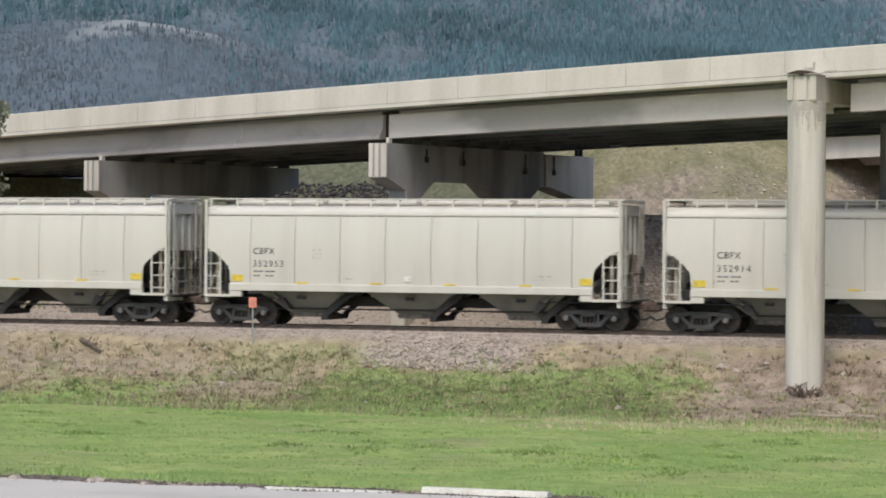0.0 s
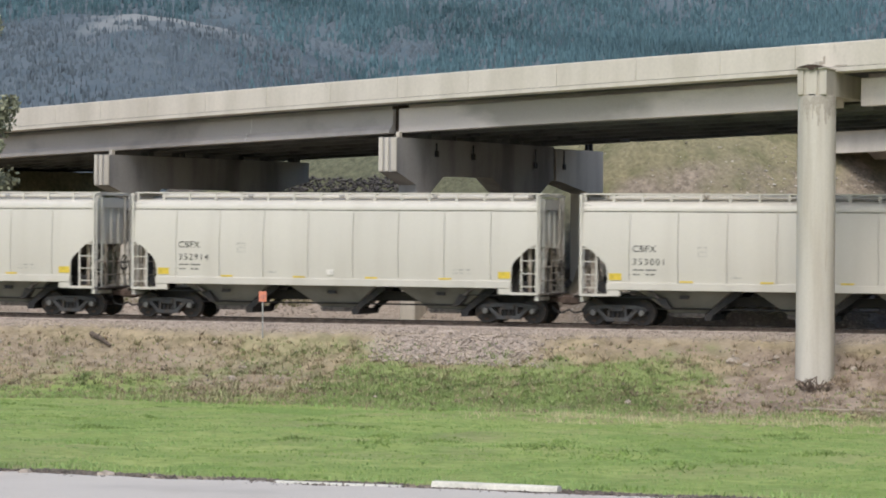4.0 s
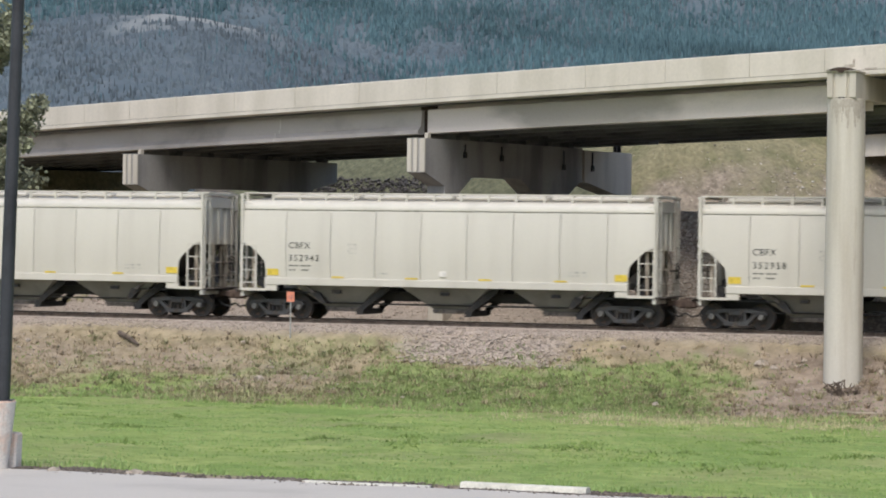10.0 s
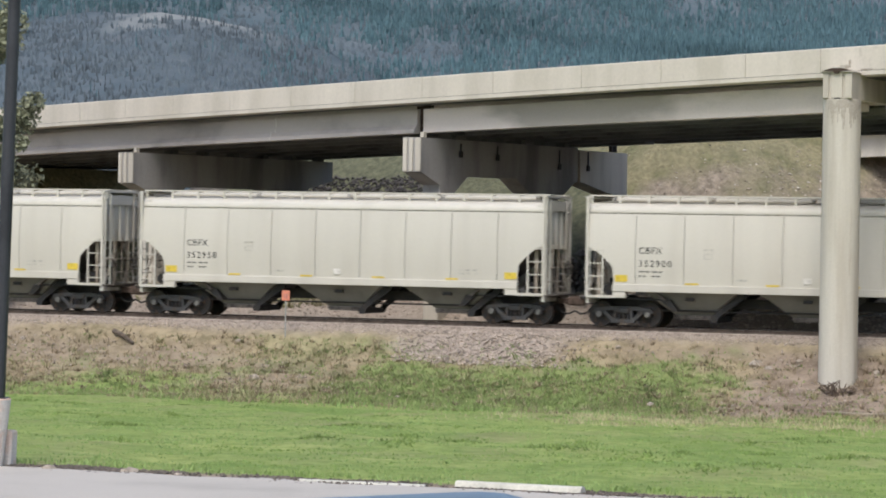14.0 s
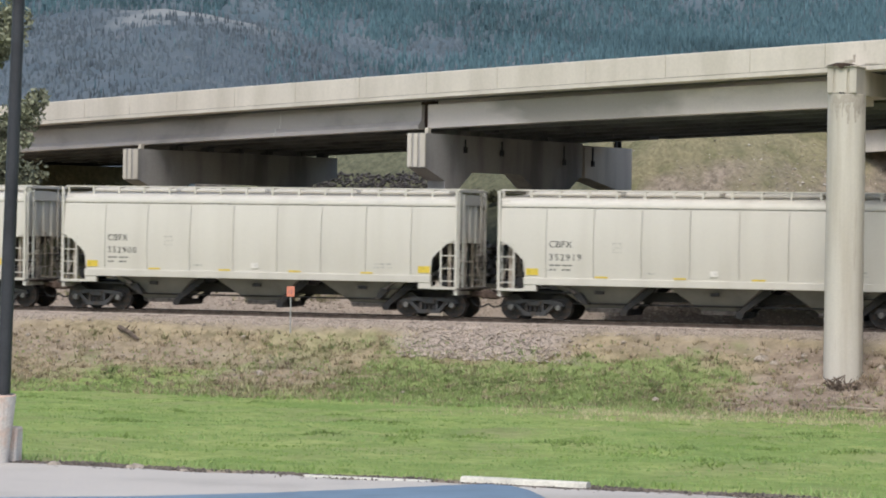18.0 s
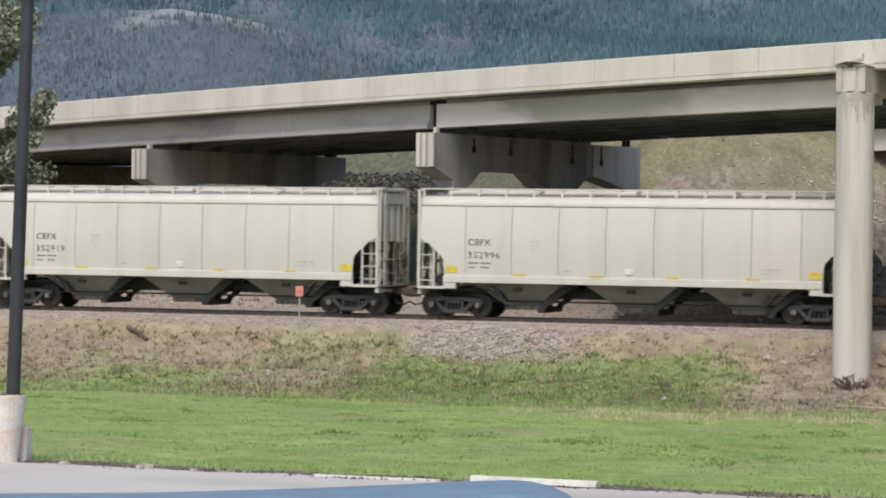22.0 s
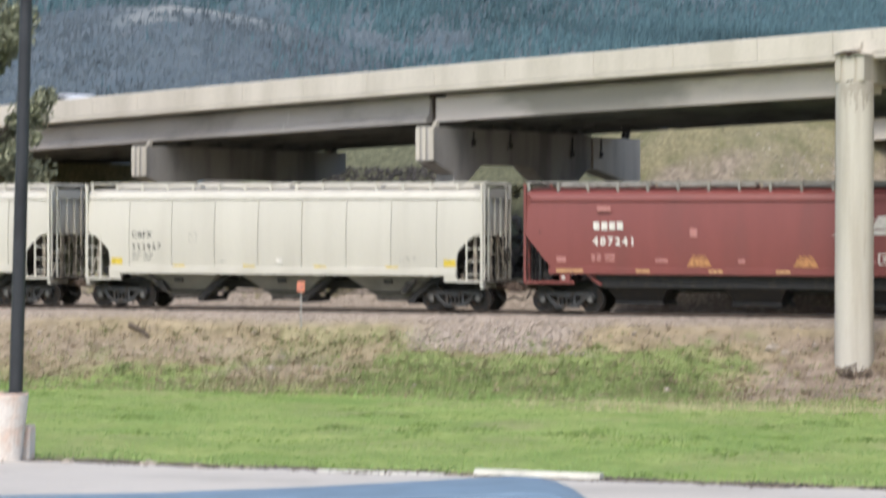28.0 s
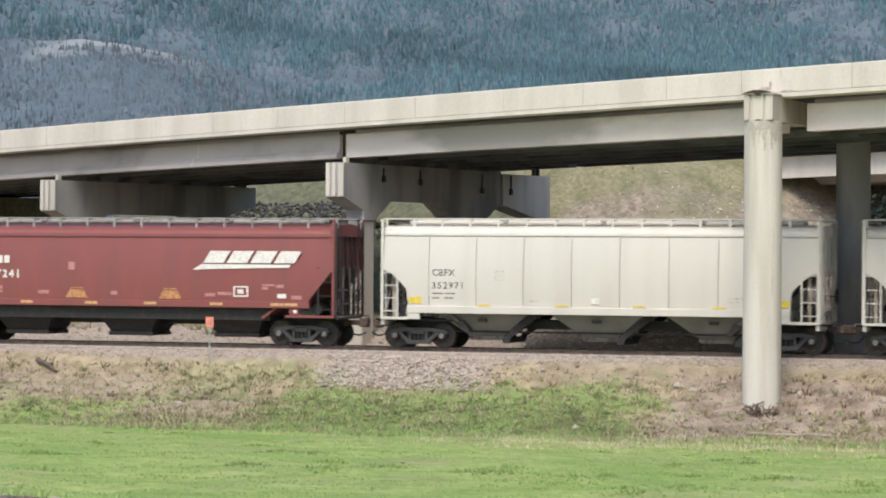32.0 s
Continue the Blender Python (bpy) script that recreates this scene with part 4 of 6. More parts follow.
def wheelset_mesh():
    bm = bmesh.new()
    rod(bm, (0, -1.05, 0), (0, 1.05, 0), 0.085, 10)
    for s in (-1, 1):
        for y0, y1, r in ((0.70, 0.84, WHEEL_R), (0.675, 0.705, WHEEL_R + 0.026), (0.83, 0.86, 0.36)):
            if r == 0.36:
                rod(bm, (0, s * y0, 0), (0, s * y1, 0), 0.40, 24, 0.19)
            else:
                rod(bm, (0, s * y0, 0), (0, s * y1, 0), r, 28)
        rod(bm, (0, s * 0.84, 0), (0, s * 0.93, 0), 0.15, 12)
        # web holes and casting marks
        for k in range(3):
            a = k * 2.094
            box(bm, 0.27 * math.cos(a) - 0.035, 0.27 * math.cos(a) + 0.035, s * 0.85 - 0.015, s * 0.85 + 0.02, 0.27 * math.sin(a) - 0.035, 0.27 * math.sin(a) + 0.035)
    me = bpy.data.meshes.new("wheelset")
    bm.to_mesh(me)
    bm.free()
    me.materials.append(M_WHEEL)
    return me


def sideframe_bm(y):
    bm = bmesh.new()
    a, b = y - 0.09, y + 0.09
    prism(bm, [(-1.12, 0.52), (-1.02, 0.66), (-0.5, 0.73), (0.5, 0.73), (1.02, 0.66), (1.12, 0.52), (0.98, 0.50), (0.45, 0.60), (-0.45, 0.60), (-0.98, 0.50)], a, b)
    for s in (-1, 1):
        prism(bm, [(s * 0.80, 0.56), (s * 0.68, 0.60), (s * 0.30, 0.27), (s * 0.42, 0.19)], a, b)
        prism(bm, [(s * 0.26, 0.62), (s * 0.34, 0.62), (s * 0.36, 0.26), (s * 0.26, 0.26)], a, b)
        box(bm, min(s * 0.78, s * 1.02), max(s * 0.78, s * 1.02), a, b, 0.40, 0.58)
    box(bm, -0.44, 0.44, a - 0.02, b + 0.02, 0.15, 0.28)
    return bm


def truck(car, x, wheelset):
    tr = share("truck", None, car, pose(x, 0, 0))
    tagged(tr, "black cast-steel rail truck")
    for y in (-1.0, 1.0):
        part("side_frame", sideframe_bm(y), M_TRUCK, tr)
        bm = bmesh.new()
        for k in (-0.16, 0.0, 0.16):
            rod(bm, (k, y, 0.28), (k, y, 0.50), 0.066, 8)
        part("spring", bm, M_BLACK, tr)
        for s in (-0.89, 0.89):
            o = -0.12 if y < 0 else 0.12
            part("bearing_cap", rod(bmesh.new(), (s, y, WHEEL_R), (s, y + o, WHEEL_R), 0.125, 12, 0.10), M_HUB, tr, "dull steel bearing cap")
    part("bolster", boxes((-0.24, 0.24, -1.12, 1.12, 0.50, 0.68), bevel=0.02), M_TRUCK, tr)
    part("brake_beam", boxes((-0.56, -0.48, -0.75, 0.75, 0.30, 0.40), (0.48, 0.56, -0.75, 0.75, 0.30, 0.40)), M_RUST, tr)
    for s in (-0.89, 0.89):
        w = share("wheelset", wheelset, tr, pose(s, 0, WHEEL_R))
        SPINNING.append((w, s))
    return tr


def coupler(car, x, way):
    bm = bmesh.new()
    box(bm, min(x, x + way * 0.5), max(x, x + way * 0.5), -0.10, 0.10, 0.76, 0.96, 0.02)
    box(bm, min(x + way * 0.45, x + way * 0.80), max(x + way * 0.45, x + way * 0.80), -0.21, 0.16, 0.70, 1.02, 0.05)
    rod(bm, (x + way * 0.7, 0.12, 0.68), (x + way * 0.7, 0.12, 1.05), 0.07, 10)
    part("coupler", bm, M_RUST, car, "rusty knuckle coupler")
    bm = bmesh.new()
    pts = [(x + way * 0.1, -0.35, 0.72), (x + way * 0.3, -0.36, 0.45), (x + way * 0.55, -0.34, 0.40), (x + way * 0.78, -0.30, 0.52)]
    for p, q in zip(pts, pts[1:]):
        rod(bm, p, q, 0.03, 6)
    part("air_hose", bm, M_RUBBER, car, "black rubber air hose")


def ladder(car, x0, x1, y, z0, z1, rungs, material):
    bm = bmesh.new()
    for x in (x0, x1):
        box(bm, x - 0.03, x + 0.03, y - 0.03, y + 0.03, z0, z1)
    for k in range(rungs):
        z = z0 + 0.28 + k * (z1 - z0 - 0.34) / max(1, rungs - 1)
        rod(bm, (x0, y - 0.01, z), (x1, y - 0.01, z), 0.02, 6)
    part("ladder", bm, material, car)


def end_ladder(car, x, y0, y1, z0, z1, rungs, material):
    bm = bmesh.new()
    for y in (y0, y1):
        box(bm, x - 0.03, x + 0.03, y - 0.03, y + 0.03, z0, z1)
    for k in range(rungs):
        z = z0 + 0.2 + k * (z1 - z0 - 0.3) / (rungs - 1)
        rod(bm, (x, y0, z), (x, y1, z), 0.016, 6)
    part("end_ladder", bm, material, car)


def end_gear(car, f, steel):
    """Crossover step, hand rails, brake wheel and rods on a car end."""
    lo, hi = sorted((f(-0.32), f(0.0)))
    part("crossover_step", boxes((lo, hi, -1.3, 1.3, 1.06, 1.10), (lo, lo + 0.03, -1.3, 1.3, 0.98, 1.06)), M_GRIME_SHADE, car)
    for z in (1.55, 2.05):
        part("end_handrail", rod(bmesh.new(), (f(-0.10), -1.45, z), (f(-0.10), 1.45, z), 0.018, 6), steel, car)
    for y in (-0.8, -0.1, 0.5, 0.9):
        part("end_rod", rod(bmesh.new(), (f(-0.06), y, 1.08), (f(-0.06), y, 2.9), 0.022, 6), steel, car)
    bm = bmesh.new()
    for k in range(16):
        a, b = k * math.pi / 8, (k + 1) * math.pi / 8
        rod(bm, (f(-0.22), 0.55 + 0.28 * math.cos(a), 2.0 + 0.28 * math.sin(a)), (f(-0.22), 0.55 + 0.28 * math.cos(b), 2.0 + 0.28 * math.sin(b)), 0.02, 6)
    for k in range(3):
        a = k * math.pi / 3
        rod(bm, (f(-0.22), 0.55 - 0.28 * math.cos(a), 2.0 - 0.28 * math.sin(a)), (f(-0.22), 0.55 + 0.28 * math.cos(a), 2.0 + 0.28 * math.sin(a)), 0.014, 5)
    rod(bm, (f(-0.22), 0.55, 2.0), (f(0.05), 0.55, 2.0), 0.03, 6)
    part("brake_wheel", bm, M_BLACK, car)
    for s in (-1, 1):
        part("end_brace", beam(bmesh.new(), (f(0.05), s * 1.3, 1.1), (f(0.05), s * 0.35, 2.6), 0.05, 0.05), steel, car)


def roof_walk(car, L, y, z, material, posts):
    for k in range(3):
        yy = y + (k - 1) * 0.17
        part("running_board", boxes((-0.05, L + 0.05, yy - 0.065, yy + 0.065, z, z + 0.045)), material, car)
    for k in range(posts):
        x = 0.06 + k * (L - 0.12) / (posts - 1)
        s = -1 if y < 0 else 1
        bm = boxes((x - 0.045, x + 0.045, y - 0.03 + s * 0.2, y + 0.03 + s * 0.2, z - 0.34, z))
        beam(bm, (x, y + s * 0.2, z - 0.02), (x, y - s * 0.22, z - 0.02), 0.05, 0.04)
        part("board_bracket", bm, material, car)


def side_y(z):
    """Half width of the bowed car side at a height."""
    return 1.60 - 0.05 * (z - 2.45) ** 2


def bowed_panel(left, right, side, z0=1.5, z1=4.02, rows=10):
    """A bowed side sheet between two edges, given as functions of height."""
    bm = bmesh.new()
    rings = []
    for k in range(rows + 1):
        z = z0 + (z1 - z0) * k / rows
        y = side_y(z)
        a, b = left(z), right(z)
        rings.append([bm.verts.new(p) for p in ((a, side * y, z), (b, side * y, z), (b, side * (y - 0.03), z), (a, side * (y - 0.03), z))])
    for r, q in zip(rings, rings[1:]):
        for i in range(4):
            bm.faces.new((r[i], r[(i + 1) % 4], q[(i + 1) % 4], q[i]))
    bm.faces.new(rings[0][::-1])
    bm.faces.new(rings[-1])
    bmesh.ops.recalc_face_normals(bm, faces=bm.faces)
    for f in bm.faces:
        f.smooth = True
    for e in bm.edges:
        e.smooth = e.calc_face_angle(0) < 0.8
    return bm


CUT = [(1.5, 1.02), (2.05, 0.98), (2.18, 0.93), (2.42, 0.70), (2.74, 0.32), (2.79, 0.15), (2.80, 0.0), (4.1, 0.0)]


def white_hopper():
    """Cream three-bay covered hopper car, its left end at x = 0, the rail top at z = 0."""
    L = 15.95
    car = empty("hopper_car", Matrix(), "cream covered hopper car with black stencilled lettering on the rails", "hopper car", "train cars")
    seams = [1.82 + 1.764 * k for k in range(8)]
    g = 0.010
    for side in (-1, 1):
        for a, b in zip(seams, seams[1:]):
            part("side_panel", bowed_panel(lambda z: a + g, lambda z: b - g, side), M_CREAM, car)
        part("side_panel", bowed_panel(lambda z: lerp(CUT, z), lambda z: seams[0] - g, side, rows=26), M_CREAM, car)
        part("side_panel", bowed_panel(lambda z: seams[-1] + g, lambda z: L - lerp(CUT, z), side, rows=26), M_CREAM, car)
        s = side
        part("side_sill", boxes((1.0, L - 1.0, min(s * 1.50, s * 1.66), max(s * 1.50, s * 1.66), 1.27, 1.53), bevel=0.015), M_CREAM, car)
        part("top_rail", boxes((-0.02, L + 0.02, min(s * 1.38, s * 1.475), max(s * 1.38, s * 1.475), 4.055, 4.105)), M_CREAM, car)
        for x in (1.0, L - 1.48):
            part("sill_stub", boxes((x, x + 0.48, min(s * 1.45, s * 1.63), max(s * 1.45, s * 1.63), 1.05, 1.30), bevel=0.01), M_CREAM, car)
        for x0, x1 in ((0.02, 0.62), (L - 0.62, L - 0.02)):
            ladder(car, x0, x1, s * 1.58, 1.06, 2.78, 4, M_CREAM)
            part("corner_post", boxes((min(x0, x1) - 0.02 if x0 < 1 else x1 - 0.07, min(x0, x1) + 0.07 if x0 < 1 else x1 + 0.02, s * 1.58 - 0.035, s * 1.58 + 0.035, 1.06, 4.62)), M_CREAM, car)
        for x0, x1 in ((0.0, 1.04), (L - 1.04, L)):
            part("step_sill", boxes((x0, x1, min(s * 1.46, s * 1.64), max(s * 1.46, s * 1.64), 1.04, 1.13)), M_CREAM, car)
    inner = prism(bmesh.new(), [(0.37, 4.05), (0.37, 2.80), (0.56, 2.76), (2.36, 1.45), (L - 2.36, 1.45), (L - 0.56, 2.76), (L - 0.37, 2.80), (L - 0.37, 4.05)], -1.37, 1.37)
    part("tank", inner, M_CREAM_GREY, car, "weathered inner sheet")
    prof = [(-1.43, 4.09), (-1.425, 4.16), (-1.39, 4.24), (-1.31, 4.31), (-1.18, 4.37), (-0.8, 4.45), (0, 4.48), (0.8, 4.45), (1.18, 4.37), (1.31, 4.31), (1.39, 4.24), (1.425, 4.16), (1.43, 4.09)]
    part("roof", prism(bmesh.new(), prof, 0.0, L, "x"), M_CREAM, car)
    for k in range(4):
        part("hatch_cover", boxes((0.7 + k * 3.66, 4.2 + k * 3.66, -0.32, 0.32, 4.46, 4.62), bevel=0.05), M_CREAM, car)
    for y in (-0.95, 0.95):
        roof_walk(car, L, y, 4.64, M_CREAM, 16)
    for way, x in ((-1, 0.0), (1, L)):
        f = lambda d: x - way * d
        lo, hi = sorted((f(0.10), f(0.36)))
        part("end_wall", boxes((lo, hi, -1.39, 1.39, 2.72, 4.28)), M_CREAM_GREY, car, "weathered grey end wall")
        for y in (-1.2, -0.62, 0.0, 0.62, 1.2):
            lo, hi = sorted((f(0.03), f(0.12)))
            part("end_rib", boxes((lo, hi, y - 0.06, y + 0.06, 2.72, 4.30)), M_CREAM_GREY, car)
        bm = prism(bmesh.new(), [(f(0.40), 2.76), (f(0.50), 2.76), (f(2.9), 1.02), (f(2.8), 0.98)], -1.42, 1.42)
        part("end_slope_sheet", bm, M_GRIME_SHADE, car, "grimy end slope sheet darkened for shade")
        for y in (-1.25, 0.25, 1.25):
            lo, hi = sorted((f(0.34), f(0.46)))
            part("end_post", boxes((lo, hi, y - 0.04, y + 0.04, 1.08, 2.74)), M_BROWN, car)
        lo, hi = sorted((f(0.0), f(1.04)))
        part("end_platform", boxes((lo, hi, -1.56, 1.56, 1.02, 1.08)), M_BLACK, car)
        part("end_sill", boxes((min(f(0), f(0.12)), max(f(0), f(0.12)), -1.55, 1.55, 0.84, 1.06)), M_CREAM_GREY, car)
        bm = boxes((min(f(0.50), f(0.95)), max(f(0.50), f(0.95)), -0.30, 0.35, 1.1, 1.75), bevel=0.06)
        rod(bm, (f(0.7), -1.1, 1.35), (f(0.7), -0.4, 1.35), 0.20, 14)
        rod(bm, (f(0.35), 0.7, 1.1), (f(0.35), 0.7, 2.6), 0.025, 6)
        part("brake_cylinder", bm, M_BLACK, car)
        part("cut_lever", rod(bmesh.new(), (f(-0.12), -1.5, 1.0), (f(-0.12), 0.1, 0.98), 0.015, 6), M_BLACK, car)
        end_ladder(car, f(-0.02), -1.45, -1.0, 1.08, 4.5, 9, M_CREAM_GREY)
        end_ladder(car, f(-0.02), 1.0, 1.45, 1.08, 4.5, 9, M_CREAM_GREY)
        for y in (-1.0, 1.0):
            part("wheel_guard", prism(bmesh.new(), [(f(1.05), 1.02), (f(3.05), 1.02), (f(3.3), 0.6), (f(3.1), 0.62), (f(2.7), 0.98), (f(1.05), 0.98)], min(y * 0.7, y * 1.3), max(y * 0.7, y * 1.3)), M_BLACK, car)
        lo, hi = sorted((f(0.0), f(0.42)))
        part("end_running_board", boxes((lo, hi, -1.15, 1.15, 4.63, 4.67)), M_CREAM, car)
        lo, hi = sorted((f(-0.04), f(0.03)))
        part("end_rail", boxes((lo, hi, -1.6, 1.6, 4.56, 4.63)), M_CREAM, car)
        coupler(car, x, way)
        end_gear(car, f, M_BROWN)
    part("centre_sill", boxes((0.1, L - 0.1, -0.24, 0.24, 0.72, 1.06)), M_BLACK, car)
    for c in (3.75, 7.975, 12.2):
        bm = bmesh.new()
        lo = [bm.verts.new((c + sx * 0.62, sy * 0.72, 0.46)) for sx, sy in ((-1, -1), (1, -1), (1, 1), (-1, 1))]
        hi = [bm.verts.new((c + sx * 1.92, sy * 1.52, 1.46)) for sx, sy in ((-1, -1), (1, -1), (1, 1), (-1, 1))]
        bm.faces.new(lo[::-1])
        bm.faces.new(hi)
        for i in range(4):
            j = (i + 1) % 4
            bm.faces.new((lo[i], lo[j], hi[j], hi[i]))
        hop = part("hopper_bay", bm, M_DUST_SHADE, car, "dusty grey hopper bay darkened for shade under the car")
        part("outlet_gate", boxes((c - 0.66, c + 0.66, -0.80, 0.80, 0.37, 0.47), (c - 0.60, c + 0.60, -0.84, -0.80, 0.32, 0.37), bevel=0.015), M_GRIME_SHADE, hop)
        part("gate_frame", boxes((c + 0.68, c + 0.90, -1.05, 1.05, 0.22, 0.42), (c - 0.16, c + 0.16, -1.38, -1.26, 0.98, 1.10)), M_BLACK, hop)
        # black brace widened to a plate that imitates the bay's shaded right face
        for sy in (-1, 1):
            plate = [(c + 1.99, 1.27), (c + 1.72, 1.27), (c + 0.74, 0.46), (c + 0.74, 0.24), (c + 0.92, 0.24), (c + 0.98, 0.42), (c + 1.98, 1.15)]
            part("bay_brace", prism(bmesh.new(), plate, min(sy * 1.0, sy * 1.06), max(sy * 1.0, sy * 1.06)), M_BLACK, hop)
    bm = bmesh.new()
    rod(bm, (2.6, -0.9, 0.62), (L - 2.6, -0.9, 0.62), 0.03, 6)
    part("brake_pipe", bm, M_BLACK, car)
    y = -1.578
    for x in (1.07, L - 1.50):
        part("reflector", boxes((x, x + 0.46, y - 0.010, y, 1.62, 1.86)), M_YELLOW, car, "yellow reflector patch")
    for x in (3.64, 6.52, 9.35, 12.2):
        part("reflector", boxes((x, x + 0.48, y - 0.006, y, 1.555, 1.615)), M_YELLOW, car, "thin yellow reflector strip")
    part("route_card", boxes((7.85, 8.13, y - 0.03, y, 1.66, 1.86), bevel=0.01), M_WHITE, car, "white card plate")
    for x0, x1, z in ((1.95, 2.13, 1.96), (2.16, 2.34, 1.96), (2.42, 2.62, 1.96), (2.65, 2.80, 1.96), (1.95, 2.06, 1.80), (2.09, 2.20, 1.80), (2.42, 2.55, 1.80), (2.58, 2.72, 1.80)):
        part("stencil_line", boxes((x0, x1, -side_y(z) - 0.006, -side_y(z), z, z + 0.055)), M_LETTER_MID, car)
    for x0, x1, z in ((12.72, 12.92, 1.76), (12.98, 13.16, 1.76), (13.22, 13.44, 1.76), (12.72, 12.92, 1.88), (12.98, 13.4, 1.88), (5.45, 5.85, 1.72)):
        part("stencil_line", boxes((x0, x1, -side_y(z) - 0.006, -side_y(z), z, z + 0.06)), M_LETTER_GREY, car)
    y = -1.604
    for x0, x1, z0, z1 in ((4.30, 4.62, 2.78, 2.81), (4.30, 4.62, 2.46, 2.49), (4.30, 4.33, 2.49, 2.78), (4.59, 4.62, 2.49, 2.78), (4.36, 4.56, 2.62, 2.66)):
        part("stencil_line", boxes((x0, x1, y - 0.004, y, z0, z1)), M_LETTER_GREY, car)
    for x in (1.25, L - 1.25):
        truck(car, x, WHEELSET)
    return car


def red_hopper():
    """Oxide-red covered hopper car with sloping ends and black underframe."""
    L = 16.75
    car = empty("hopper_car", Matrix(), "oxide-red covered hopper car with white markings and black underframe", "hopper car", "train cars")
    for side in (-1, 1):
        bm = bmesh.new()
        # the side bulges a little between sill and eave
        rows = []
        for k in range(9):
            z = 1.5 + (3.98 - 1.5) * k / 8
            x0 = 1.12 * max(0.0, (2.86 - z) / 1.36)
            y = 1.605 - 0.045 * (z - 2.1) ** 2
            rows.append([bm.verts.new((x, side * y, z)) for x in (x0, L - x0)] + [bm.verts.new((x, side * (y - 0.04), z)) for x in (L - x0, x0)])
        for r, q in zip(rows, rows[1:]):
            for i in range(4):
                bm.faces.new((r[i], r[(i + 1) % 4], q[(i + 1) % 4], q[i]))
        bm.faces.new(rows[0][::-1])
        bm.faces.new(rows[-1])
        bmesh.ops.recalc_face_normals(bm, faces=bm.faces)
        for f in bm.faces:
            f.smooth = True
        for e in bm.edges:
            e.smooth = e.calc_face_angle(0) < 0.6
        part("side_sheet", bm, M_RED, car)
        s = side
        part("side_sill", boxes((0.95, L - 0.95, min(s * 1.48, s * 1.64), max(s * 1.48, s * 1.64), 1.38, 1.62), bevel=0.015), M_RED, car)
        part("top_rail", boxes((0, L, min(s * 1.40, s * 1.50), max(s * 1.40, s * 1.50), 3.97, 4.03)), M_RED, car)
        for x0, x1 in ((0.02, 0.62), (L - 0.62, L - 0.02)):
            ladder(car, x0, x1, s * 1.55, 1.06, 2.9, 4, M_BLACK)
            part("corner_post", boxes((x0 - 0.02 if x0 < 1 else x1 - 0.07, x0 + 0.07 if x0 < 1 else x1 + 0.02, s * 1.55 - 0.035, s * 1.55 + 0.035, 1.06, 4.6)), M_RED, car)
        for x0, x1 in ((0.0, 1.9), (L - 1.9, L)):
            part("step_sill", boxes((x0, x1, min(s * 1.46, s * 1.60), max(s * 1.46, s * 1.60), 1.04, 1.13)), M_RED, car)
    part("tank", boxes((1.12, L - 1.12, -1.40, 1.40, 1.45, 3.98), (0.2, L - 0.2, -1.38, 1.38, 2.9, 3.97)), M_RED, car)
    prof = [(-1.46, 4.01), (-1.45, 4.10), (-1.40, 4.19), (-1.30, 4.27), (-1.12, 4.35), (-0.7, 4.44), (0, 4.48), (0.7, 4.44), (1.12, 4.35), (1.30, 4.27), (1.40, 4.19), (1.45, 4.10), (1.46, 4.01)]
    part("roof", prism(bmesh.new(), prof, 0.0, L, "x"), M_RED, car)
    for k in range(4):
        part("hatch_cover", boxes((0.8 + k * 3.82, 4.4 + k * 3.82, -0.32, 0.32, 4.46, 4.62), bevel=0.05), M_BOARD, car)
    for y in (-0.95, 0.95):
        roof_walk(car, L, y, 4.64, M_BOARD, 16)
    for way, x in ((-1, 0.0), (1, L)):
        f = lambda d: x - way * d
        part("end_slope_sheet", prism(bmesh.new(), [(f(0.12), 2.95), (f(0.22), 2.95), (f(2.9), 1.02), (f(2.8), 0.98)], -1.48, 1.48), M_RED, car)
        part("end_wall", boxes((min(f(0.1), f(0.2)), max(f(0.1), f(0.2)), -1.48, 1.48, 2.86, 4.2)), M_RED, car)
        for y in (-1.2, -0.7, -0.25, 0.25, 0.7, 1.2):
            part("end_post", boxes((min(f(0.04), f(0.13)), max(f(0.04), f(0.13)), y - 0.05, y + 0.05, 1.1, 4.2)), M_BLACK if abs(y) < 1 else M_RED, car)
        lo, hi = sorted((f(0.0), f(1.6)))
        part("end_platform", boxes((lo, hi, -1.5, 1.5, 1.02, 1.08)), M_BLACK, car)
        bm = boxes((min(f(0.50), f(0.95)), max(f(0.50), f(0.95)), -0.30, 0.35, 1.1, 1.75), bevel=0.06)
        rod(bm, (f(0.8), -1.2, 1.35), (f(0.8), -0.4, 1.35), 0.20, 14)
        part("brake_cylinder", bm, M_BLACK, car)
        end_ladder(car, f(-0.02), -1.45, -1.0, 1.08, 4.5, 9, M_TRUCK)
        end_ladder(car, f(-0.02), 1.0, 1.45, 1.08, 4.5, 9, M_BLACK)
        part("jacking_pad", boxes((min(f(1.35), f(1.75)), max(f(1.35), f(1.75)), -1.6, -1.45, 1.13, 1.38), bevel=0.02), M_RED, car)
        part("jacking_hole", rod(bmesh.new(), (f(1.5), -1.63, 1.26), (f(1.5), -1.598, 1.26), 0.07, 12), M_WHITE, car)
        coupler(car, x, way)
        end_gear(car, f, M_GRIME_SHADE)
    part("centre_sill", boxes((0.1, L - 0.1, -0.24, 0.24, 0.72, 1.06)), M_BLACK, car)
    part("underframe", boxes((2.6, L - 2.6, -1.35, 1.35, 0.92, 1.42)), M_BLACK, car)
